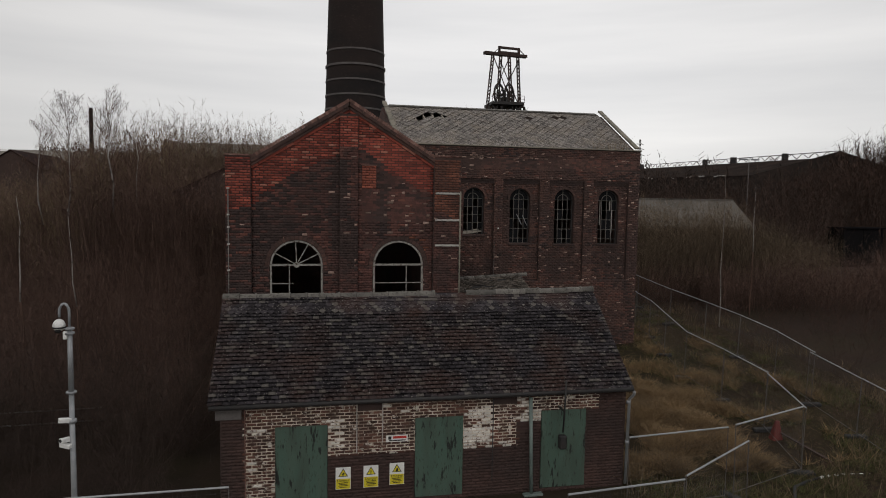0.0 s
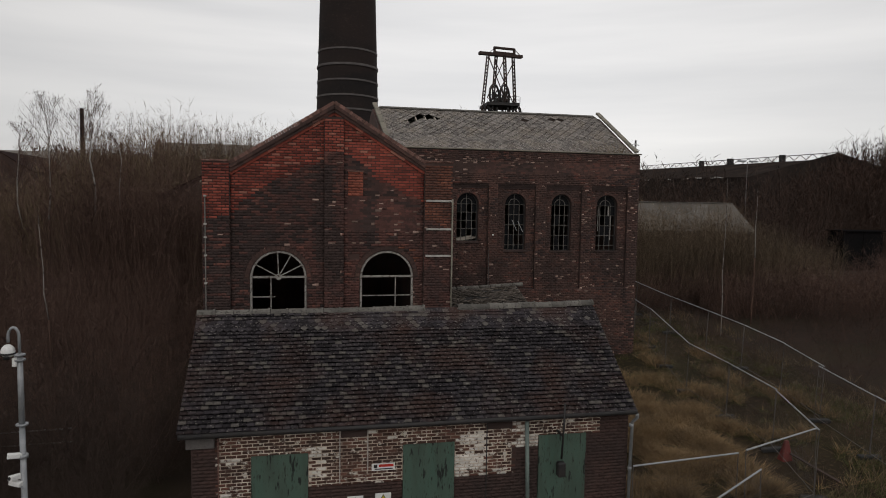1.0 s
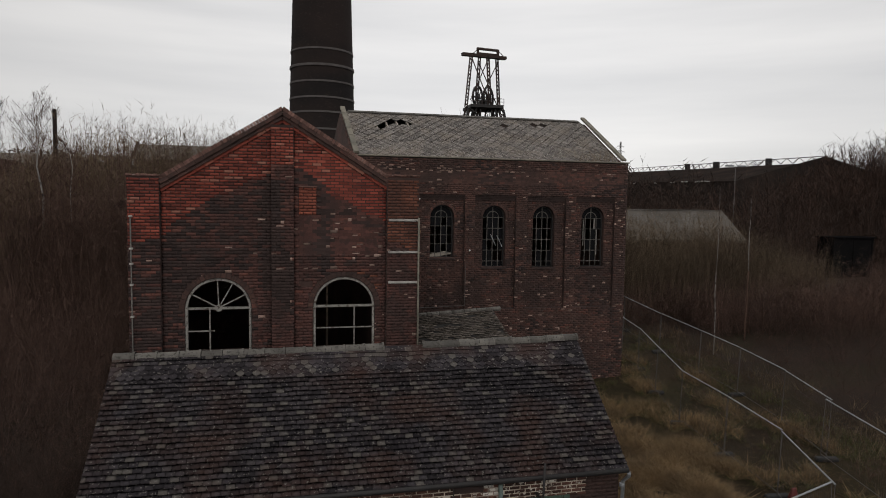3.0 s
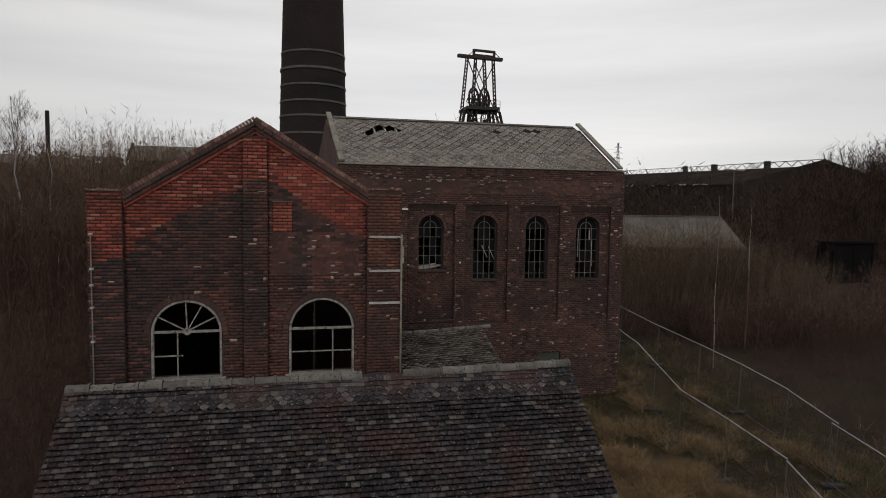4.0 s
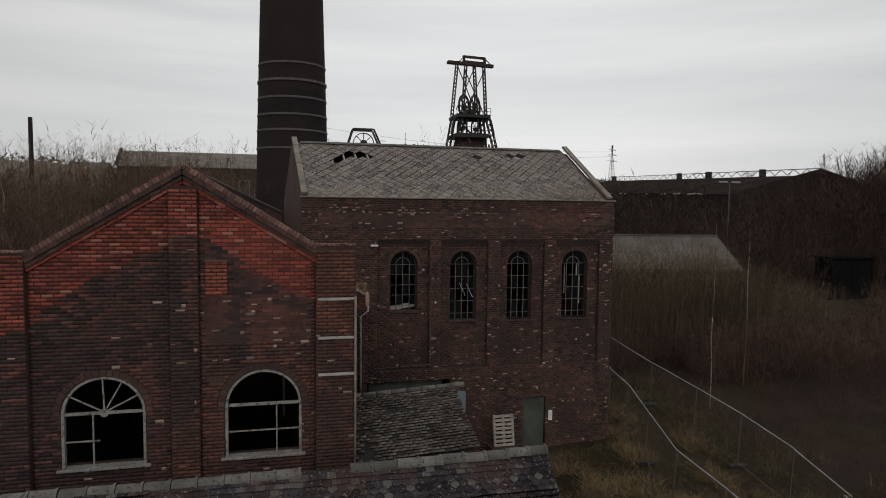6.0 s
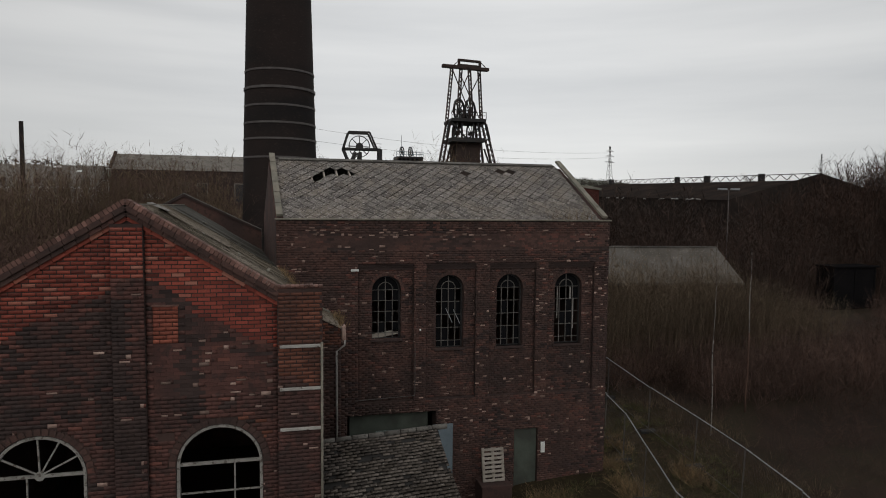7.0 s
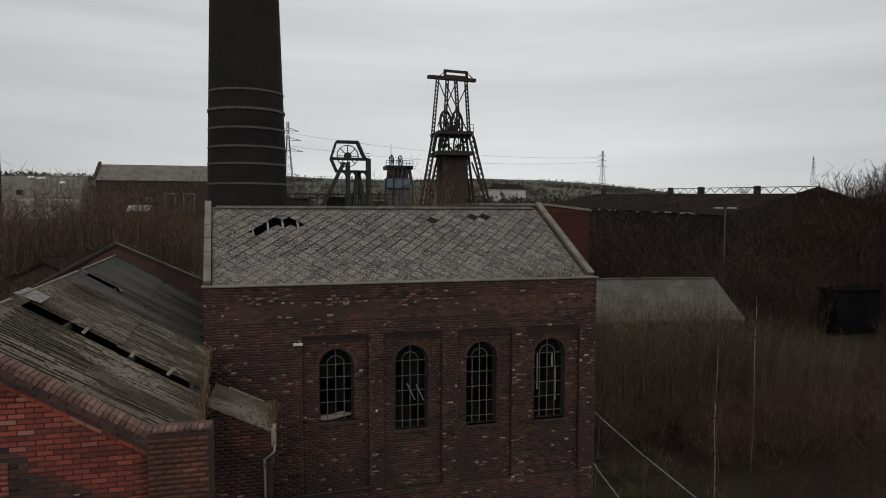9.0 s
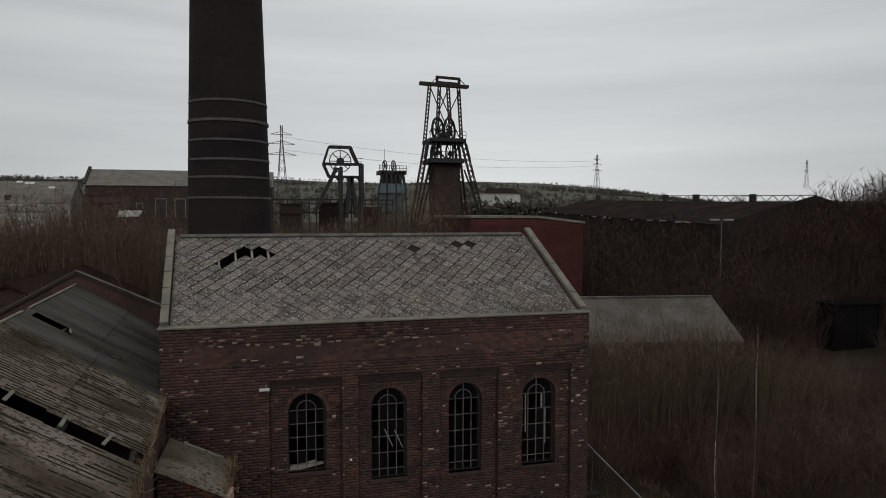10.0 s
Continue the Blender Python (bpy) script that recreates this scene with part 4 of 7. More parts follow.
def engine_house():
    e = thing("engine_house", "tall sooty brick engine house with grey diamond slate roof", "building")
    holes = [arch(c, h, z0, 7.8, 0.5) for c, h, z0 in E_WINDOWS] + [[(5.65, 0.3), (8.75, 0.3), (8.75, 3.55), (5.65, 3.55)], [(11.67, 0.2), (12.58, 0.2), (12.58, 2.66), (11.67, 2.66)]]
    bm = bmesh.new()
    plate(bm, [(EX0, -0.3), (EX1, -0.3), (EX1, EEZ), (EX0, EEZ)], holes, EY + 0.12, EY + 0.5)
    wall = part("front_wall", bm, M_MORTAR, e)
    mats = [M_RED, M_SOOTY, M_PALE, M_BLACK]

    def pick(u, z):
        k = noise.noise((u * 0.5, z * 0.6, 9.0))
        pier = 3.95 < z < 8.75 and not any(a < u < b for a, b in E_PANELS)
        pale = 0.055 + (0.03 if z > 9.3 else 0) + (0.25 if 9.7 < z < 9.78 else 0) + (0.07 if pier and noise.noise((u, z, 2)) > -0.1 else 0) + (0.06 if u > 14.7 or (z < 4.6 and u > 9) else 0)
        pale *= max(0.2, 1 + 1.6 * noise.noise((u * 0.9, z * 1.3, 4.0)))
        if RNG.random() < min(0.45, 1.2 * k - 0.1):
            return pale_or(3, 2, pale / 2)
        return pale_or(1, 2, pale)

    def recessed(z):
        s = [p for p in E_PANELS] if 3.95 < z < 8.75 else []
        for c, h, z0 in E_WINDOWS:
            if z0 < z < 7.8:
                s = cut(s, c - h, c + h)
            elif 7.8 <= z < 8.42:
                k = 1 - ((z - 7.8) / 0.62) ** 2
                s = cut(s, c - (h + 0.12) * math.sqrt(k), c + (h + 0.12) * math.sqrt(k))
        return s

    brickwork("panel_brickwork", wall, FRONT(EY + 0.12), 3.9, 8.75, recessed, pick, mats, tight=(1, 3))

    def proud(z):
        s = [(EX0, EX1)]
        if 3.95 < z < 8.75:
            for a, b in E_PANELS:
                s = cut(s, a, b)
        if 0.3 < z < 3.55:
            s = cut(s, 5.65, 8.75)
        if 0.2 < z < 2.66:
            s = cut(s, 11.67, 12.58)
        return s

    # pilasters and bands stand proud of the panels
    for a, b in zip([EX0] + [p[1] for p in E_PANELS], [p[0] for p in E_PANELS] + [EX1]):
        bm = bmesh.new()
        box(bm, a, b, EY, EY + 0.12, 3.95, 8.75)
        part("pilaster", bm, M_MORTAR, wall)
    bm = bmesh.new()
    box(bm, EX0, EX1, EY, EY + 0.12, 8.75, EEZ)
    part("upper_band", bm, M_MORTAR, wall)
    bm = bmesh.new()
    plate(bm, [(EX0, -0.3), (EX1, -0.3), (EX1, 3.95), (EX0, 3.95)], [[(5.65, 0.3), (8.75, 0.3), (8.75, 3.55), (5.65, 3.55)], [(11.67, 0.2), (12.58, 0.2), (12.58, 2.66), (11.67, 2.66)]], EY, EY + 0.12)
    part("plinth", bm, M_MORTAR, wall)
    brickwork("brickwork", wall, FRONT(EY), 0.0, EEZ - 0.02, proud, pick, mats, lambda u, z: z > 9.2 and u > 4, 300, tight=(1, 3))
    # stepped corbels at the heads of the panels
    for a, b in E_PANELS:
        for k in range(3):
            bm = bmesh.new()
            box(bm, a, b, EY + 0.03 * (k + 1), EY + 0.12, 8.75 - 0.08 * (k + 1), 8.75 - 0.08 * k - 0.005)
            part("corbel", bm, M_BLACK, wall)
    # the other walls
    for x in (EX0, EX1 - 0.4):
        bm = bmesh.new()
        vs = [(EY + 0.5, -0.3), (EYB, -0.3), (EYB, EEZ), (ERY, ERZ - 0.12), (EY + 0.5, EEZ + 0.08)]
        f0 = [bm.verts.new((x, y, z)) for y, z in vs]
        f1 = [bm.verts.new((x + 0.4, y, z)) for y, z in vs]
        bm.faces.new(f0)
        bm.faces.new(f1[::-1])
        for i in range(5):
            bm.faces.new((f0[i], f0[(i + 1) % 5], f1[(i + 1) % 5], f1[i]))
        bmesh.ops.recalc_face_normals(bm, faces=bm.faces[:])
        part("end_wall", bm, M_SOOTY, e)
    bm = bmesh.new()
    box(bm, EX0 + 0.4, EX1 - 0.4, EYB - 0.4, EYB, -0.3, EEZ)
    part("back_wall", bm, M_SOOTY, e)
    brickwork("side_brickwork", wall, RIGHT(EX1), 0.0, EEZ, lambda z: [(EY, EYB)], pick, mats, tight=(1, 3))
    bm = bmesh.new()
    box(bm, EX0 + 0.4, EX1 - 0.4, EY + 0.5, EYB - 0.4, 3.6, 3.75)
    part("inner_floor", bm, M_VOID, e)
    # stone eaves and copings
    bm = bmesh.new()
    box(bm, EX0 - 0.03, EX1 + 0.05, EY - 0.07, EY + 0.42, EEZ + 0.02, EEZ + 0.075, 0.012)
    part("eaves_coping", bm, M_COPING, e)
    for x in (EX0 - 0.06, EX1 - 0.3):
        d = Vector((0, ERY - EY - 0.1, ERZ + 0.02 - EEZ))
        for i in range(6):
            p, q = Vector((x + 0.17, EY + 0.1, EEZ + 0.16)) + d * (i + 0.02) / 6, Vector((x + 0.17, EY + 0.1, EEZ + 0.16)) + d * (i + 0.98) / 6
            bm = bmesh.new()
            bar(bm, p, q, 0.2, 0.09)
            part("coping_stone", bm, M_COPING, e)
    engine_roof(e)
    for c, h, z0 in E_WINDOWS:
        engine_window(e, c, h, z0)
    skew(e)
    bm = bmesh.new()
    box(bm, 11.7, 12.55, EY + 0.08, EY + 0.13, 0.2, 2.64, 0.004)
    part("door_board", bm, M_FADED, e, "faded green door board")
    bm = bmesh.new()
    box(bm, 5.7, 8.7, EY + 0.05, EY + 0.4, 3.55, 3.9, 0.01)
    part("lintel", bm, M_BLACK, e)
    bm = bmesh.new()
    box(bm, 5.75, 8.5, EY + 0.25, EY + 0.3, 0.3, 3.45)
    part("opening_board", bm, M_FADED, e, "faded green board in the wide opening")
    return e


def skew(ob, done=None):
    """Shift the parts of a building along x, the more the further they lie behind its front."""
    done = set() if done is None else done
    for c in ob.children:
        if c.type == "MESH" and c.matrix_basis.translation.length > 0:
            c.location.x += SHEAR * max(0.0, c.location.y - EY - 0.1)
        elif c.type == "MESH" and c.data.name not in done:
            done.add(c.data.name)
            for v in c.data.vertices:
                v.co.x += SHEAR * max(0.0, v.co.y - EY - 0.1)
        skew(c, done)


def engine_roof(e):
    roof = new("roof")
    roof.parent = e
    d = Vector((0, ERY - EY - 0.3, ERZ - EEZ - 0.1))
    m = slope_frame((0, EY + 0.3, EEZ + 0.08), (1, 0, 0), -d)
    L = d.length
    # rafters and battens show in the hole
    for i in range(24):
        bm = bmesh.new()
        x = EX0 + 0.5 + i * 0.48
        bar(bm, m @ Vector((x, -0.09, 0)), m @ Vector((x, -0.09, L)), 0.06, 0.12)
        part("rafter", bm, M_WOOD, roof)
    side = 0.31
    hd = side / math.sqrt(2)
    made = 0
    bm = bmesh.new()
    o = 0.03
    pts = [(0, o, -hd * 0.96), (hd * 0.96, 0.016, 0), (0, 0.002, hd * 0.96), (-hd * 0.96, 0.016, 0)]
    vs = [bm.verts.new(p) for p in pts]
    lo = [bm.verts.new((x, y - 0.014, z)) for x, y, z in pts]
    bm.faces.new(vs)
    for i in range(4):
        bm.faces.new((lo[i], lo[(i + 1) % 4], vs[(i + 1) % 4], vs[i]))
    me = bpy.data.meshes.new("slate")
    bm.to_mesh(me)
    bm.free()
    me.materials.append(M_DIAMOND)
    under = bmesh.new()
    for a, b in ((EX0 + 0.3, 4.5), (6.5, EX1 - 0.3)):
        under.faces.new([under.verts.new(m @ Vector(v)) for v in ((a, -0.014, 0), (b, -0.014, 0), (b, -0.014, L), (a, -0.014, L))])
    under.faces.new([under.verts.new(m @ Vector(v)) for v in ((4.5, -0.014, 0), (6.5, -0.014, 0), (6.5, -0.014, L - 1.75), (4.5, -0.014, L - 1.75))])
    part("roof_felt", under, M_TAR, roof)
    base = bmesh.new()
    r = 0
    s = 0.0
    while s < L + 0.1:
        u = EX0 + 0.24 - (hd if r % 2 else 0)
        while u < EX1 - 0.27 + hd:
            hx, hs = u, s
            hy = EY + 0.3 + hs * d.y / L
            lo_, hi_ = np.interp(hx, (4.7, 4.95, 5.6, 6.3), (30.95, 30.95, 31.3, 31.2)), np.interp(hx, (4.7, 5.09, 5.57, 6.13, 6.3), (31.1, 31.56, 31.72, 31.6, 31.3))
            hole = (4.72 < hx < 6.28 and lo_ < hy < hi_) or (12.1 < hx < 12.95 and 31.62 < hy < 31.95) or (10.75 < hx < 11.05 and 31.5 < hy < 31.7)
            if not hole:
                if s < 0.18 or s > L - 0.18 or u < EX0 + 0.5 or u > EX1 - 0.5 or made >= 300 or s < 1.4:
                    q = [m @ Vector((min(max(u + x, EX0 + 0.24), EX1 - 0.26), y + 0.002, min(max(s + z, -0.06), L))) for x, y, z in pts]
                    if len({tuple(round(c, 3) for c in p) for p in q}) > 2:
                        qv = [base.verts.new(p) for p in q]
                        base.faces.new(qv)
                        lv = [base.verts.new(p - Vector((0, 0, 0.014))) for p in q]
                        for i in (0, 3):
                            base.faces.new((lv[i], lv[(i + 1) % 4], qv[(i + 1) % 4], qv[i]))
                else:
                    ob = new("slate", me)
                    ob.parent = roof
                    ob.matrix_basis = m @ Matrix.Translation((u, RNG.uniform(0, 0.008), s)) @ pose(0, 0, 0, 0, RNG.uniform(-1.2, 1.2), 0)
                    made += 1
            u += 2 * hd
        s += hd
        r += 1
    st = part("slating", base, M_DIAMOND, roof)
    st["kind"] = "stuff"
    # far slope and ridge
    bm = bmesh.new()
    q = [(EX0 + 0.3, ERY, ERZ), (EX1 - 0.3, ERY, ERZ), (EX1 - 0.3, EYB + 0.1, EEZ), (EX0 + 0.3, EYB + 0.1, EEZ)]
    bm.faces.new([bm.verts.new(p) for p in q])
    bm.faces.new([bm.verts.new((x, y, z - 0.06)) for x, y, z in q][::-1])
    part("back_slope", bm, M_DIAMOND, roof)
    x = EX0 + 0.35
    while x < EX1 - 0.4:
        w = min(0.6, EX1 - 0.36 - x)
        bm = bmesh.new()
        for sgn in (1, -1):
            bar(bm, (x, ERY - 0.07 * sgn, ERZ + 0.0), (x + w - 0.01, ERY - 0.07 * sgn, ERZ + 0.0), 0.18, 0.03, (0, 0.5 * -sgn, 1))
        part("ridge_tile", bm, M_RIDGE, roof)
        x += 0.6


def engine_window(e, c, h, z0):
    win = new("window")
    win.parent = e
    y = EY + 0.3
    bm = bmesh.new()
    ring = [(c - h + 0.02, z0)] + [(c - (h - 0.02) * math.cos(math.pi * i / 14), 7.8 + 0.48 * math.sin(math.pi * i / 14)) for i in range(15)] + [(c + h - 0.02, z0)]
    for (a, b), (d, f) in zip(ring, ring[1:] + ring[:1]):
        bar(bm, (a, y, b), (d, y, f), 0.05, 0.06, (0, 1, 0))
    part("window_frame", bm, M_BLACKIRON, win)
    for x in (-0.5, 0.0, 0.5):
        bm = bmesh.new()
        bar(bm, (c + x * h * 0.98, y, z0), (c + x * h * 0.98, y, 7.8 + (0.46 if x == 0 else 0.1)), 0.022, 0.03)
        part("glazing_bar", bm, M_BAR, win)
    n = 5
    for i in range(n):
        z = z0 + (7.8 - z0) * (i + 0.5) / (n - 0.5)
        bm = bmesh.new()
        bar(bm, (c - h, y, z), (c + h, y, z), 0.022, 0.018)
        part("glazing_bar", bm, M_BAR, win)
    bm = bmesh.new()
    ring = [(c + 0.26 * math.cos(math.pi * i / 10), 7.8 + 0.26 * math.sin(math.pi * i / 10)) for i in range(11)]
    for (a, b), (d, f) in zip(ring, ring[1:]):
        bar(bm, (a, y, b), (d, y, f), 0.022, 0.03, (0, 1, 0))
    part("arched_bar", bm, M_BAR, win)
    for i in range(4):
        for j in range(n):
            if RNG.random() < (0.2 if c > 13 else 0.45):
                bm = bmesh.new()
                x, z = c + h * (i * 0.5 - 1), z0 + (7.8 - z0) * (j + 0.5 - 1) / (n - 0.5)
                box(bm, x + 0.02, x + h * 0.5 - 0.02, y + 0.015, y + 0.02, max(z0 + 0.02, z + 0.02), z + (7.8 - z0) / (n - 0.5) - 0.02)
                part("pane", bm, M_PANE, win)
    bm = bmesh.new()
    bm.faces.new([bm.verts.new((c + (h - 0.03) * math.cos(math.pi * i / 12), y + 0.02, 7.8 + 0.46 * math.sin(math.pi * i / 12))) for i in range(13)])
    part("arched_pane", bm, M_PANE, win)
    for i in range(17):
        a0 = math.pi * (i + 0.5) / 17
        bm = bmesh.new()
        bar(bm, (c + (h + 0.005) * math.cos(a0), EY + 0.115, 7.8 + 0.505 * math.sin(a0)), (c + (h + 0.115) * math.cos(a0), EY + 0.115, 7.8 + 0.615 * math.sin(a0)), 0.085, 0.03, (0, 1, 0))
        part("arch_brick", bm, M_SOOTY, win)
    bm = bmesh.new()
    box(bm, c - h - 0.05, c + h + 0.05, EY + 0.06, EY + 0.45, z0 - 0.09, z0, 0.01)
    part("window_sill", bm, M_BLACK, win)
    if c < 8:
        bm = bmesh.new()
        box(bm, c - h, c + h, EY + 0.2, EY + 0.4, z0 - 0.38, z0 - 0.1, 0.01)
        part("brick_infill", bm, M_PALE, win)
        bm = bmesh.new()
        bar(bm, (c - h, EY + 0.33, z0 + 0.05), (c + h, EY + 0.33, z0 + 0.22), 0.03, 0.16)
        part("loose_board", bm, M_WOOD, win)
    elif c < 10:
        for x, zz in ((-0.1, 7.1), (0.18, 7.05)):
            bm = bmesh.new()
            bar(bm, (c + x, EY + 0.26, zz), (c + x + 0.22, EY + 0.2, zz - 0.5), 0.025, 0.025)
            part("broken_bar", bm, M_STEEL, win)
    elif c > 13:
        # white strips stand in for light that enters by the window behind
        for x, w in ((0.2, 0.05), (0.33, 0.03), (-0.3, 0.025), (-0.42, 0.03)):
            bm = bmesh.new()
            box(bm, c + x, c + x + w, EY + 0.38, EY + 0.42, z0 + (0.5 if x > 0 else 0.9), 8.1, 0.004)
            part("torn_strip", bm, M_STRAP, win, "white strip painted for light from the window behind")


engine_house()


# ------------------------------------------------------------ narrow annex and low lean-to
def annex():
    a = thing("brick_annex", "narrow brick annex with corrugated roof between two buildings", "building")
    x0, x1, y0, y1 = 3.86, 5.2, 25.07, 26.8
    bm = bmesh.new()
    plate(bm, [(x0, -0.2), (x1, -0.2), (x1, 7.22), (x0, 7.88)], [], y0, y1)
    body = part("body", bm, M_SOOTY, a)
    brickwork("brickwork", body, FRONT(y0), 3.0, 7.8, lambda z: [(x0, x1 if z < 7.18 else x1 - (z - 7.18) / 0.5)], lambda u, z: 0 if z > 6.75 and u > 4.3 and RNG.random() < 0.7 else pale_or(1, 2, 0.03), [M_DULL, M_SOOTY, M_PALE])
    bm = bmesh.new()
    corrugated(bm, (x0 - 0.03, y0 - 0.05, 7.95), (0, 1, 0), (1, 0, -0.5), 1.86, 1.55, pitch=0.15, depth=0.02)
    part("corrugated_roof", bm, M_CORR, a)
    for k, (xa, xb) in enumerate(((4.15, 4.62), (4.64, 5.0))):
        bm = bmesh.new()
        bar(bm, (xa, y1 + 0.02, 7.95 - 0.5 * (xa - x0) + 0.03), (xb, y1 + 0.02, 7.95 - 0.5 * (xb - x0) + 0.03), 0.1, 0.04)
        part("verge_strip", bm, M_COPING, a)
    bm = bmesh.new()
    box(bm, 5.21, 5.33, y0 - 0.06, y0 + 0.35, 6.88, 7.3, 0.02)
    part("kneeler_stone", bm, M_PALE, a, "pale broken corner stone")
    bm = bmesh.new()
    tube(bm, [(5.3, y0 - 0.05, 6.9), (5.28, y0 - 0.08, 6.76), (5.07, y0 - 0.08, 6.6), (5.07, y0 - 0.08, 3.4)], 0.032, 8)
    part("downpipe", bm, M_STRAP, a, "white downpipe with swan neck")


annex()


def low_lean_to():
    t = thing("low_tiled_outbuilding", "low outbuilding with slipped and broken roof tiles", "building")
    x0, x1 = 4.5, 7.6
    bm = bmesh.new()
    box(bm, x0, x1 - 0.15, 20.75, 23.3, -0.2, 3.85)
    part("walls", bm, M_SOOTY, t)
    p = Vector((0, 23.25, 4.41)) - Vector((0, 20.5, 3.65))
    m = slope_frame((0, 20.5, 3.65), (1, 0, 0.058), -p)
    bm = bmesh.new()
    q = [m @ Vector(v) for v in ((x0, 0, 0), (x1 - 0.2, 0, 0), (x1, 0, p.length), (x0, 0, p.length))]
    bm.faces.new([bm.verts.new(v) for v in q])
    bm.faces.new([bm.verts.new(v - Vector((0, 0, 0.08))) for v in q][::-1])
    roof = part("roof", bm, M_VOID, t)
    hole = lambda u, s: RNG.random() < 0.05 or (abs(u - 5.6) < 0.2 and abs(s - 1.85) < 0.12) or (abs(u - 5.95) < 0.09 and abs(s - 1.9) < 0.08) or (abs(u - 4.8) < 0.25 and s < 1.2 and noise.noise((u * 3, s * 3, 0)) > 0.1)
    tile_slope("roof_tiles", roof, m, x0, x1 - 0.05, p.length, 0.115, 0.18, 0, lambda u, s: False, M_BROKEN, skip=hole, wob=0.025)
    x = x0
    while x < x1 - 0.1:
        bm = bmesh.new()
        tube(bm, [(x, 23.25, 4.41 + 0.058 * x), (x + 0.4, 23.25, 4.43 + 0.058 * x)], 0.075, 8)
        part("ridge_tile", bm, M_RIDGE, roof)
        x += 0.42


low_lean_to()


# ------------------------------------------------------------ chimney
def chimney():
    c = thing("brick_chimney", "tall round black brick chimney with iron hoops", "chimney", at=(3.0, 57.3, 0))
    bm = bmesh.new()
    rings = []
    N = 40
    rad = lambda z: 2.72 - 0.0285 * (z - 13)
    zs = [0, 4, 8, 12] + [12 + 1.25 * i for i in range(1, 14)] + [32, 38, 44, 50, 50.3, 52, 52.3]
    for z in zs:
        r = rad(z) + (0.25 if z > 50.2 else 0)
        rings.append([bm.verts.new((r * math.cos(i * math.tau / N), r * math.sin(i * math.tau / N), z)) for i in range(N)])
    for a, b in zip(rings, rings[1:]):
        for i in range(N):
            bm.faces.new((a[i], a[(i + 1) % N], b[(i + 1) % N], b[i])).smooth = True
    part("shaft", bm, M_CHIM, c)
    for z in (14.18, 15.53, 16.69, 17.95, 19.22, 20.5):
        bm = bmesh.new()
        tall, big = (0.07, 0.05) if z != 19.22 else (0.09, 0.09)
        r = rad(z) + big
        rr4 = [[bm.verts.new((q * math.cos(k * math.tau / N), q * math.sin(k * math.tau / N), zz)) for k in range(N)]
               for zz, q in ((z - tall, rad(z) - 0.02), (z - tall, r), (z + tall, r), (z + tall, rad(z) - 0.02))]
        for p, q in zip(rr4, rr4[1:]):
            for k in range(N):
                bm.faces.new((p[k], p[(k + 1) % N], q[(k + 1) % N], q[k]))
        part("iron_hoop", bm, M_HOOP, c)
    bm = bmesh.new()
    tube(bm, [(rad(14) * -0.98, -0.5, 14), (rad(50) * -0.98, -0.5, 50)], 0.04, 6)
    part("lightning_conductor", bm, M_BLACKIRON, c)


chimney()

# ------------------------------------------------------------ signs and fittings on the shed
def text_mesh(name, body, size, material, parent, m, label=""):
    """Flat raised letters as a mesh."""
    cu = bpy.data.curves.new(name, "FONT")
    cu.body, cu.size, cu.extrude, cu.align_x, cu.align_y = body, size, 0.001, "CENTER", "CENTER"
    cu.resolution_u = 3
    tmp = bpy.data.objects.new(name, cu)
    scene.collection.objects.link(tmp)
    me = bpy.data.meshes.new_from_object(tmp.evaluated_get(bpy.context.evaluated_depsgraph_get()))
    bpy.data.objects.remove(tmp)
    me.materials.clear()
    me.materials.append(material)
    ob = new(name, me)
    ob.parent = parent
    ob.matrix_basis = m
    return ob


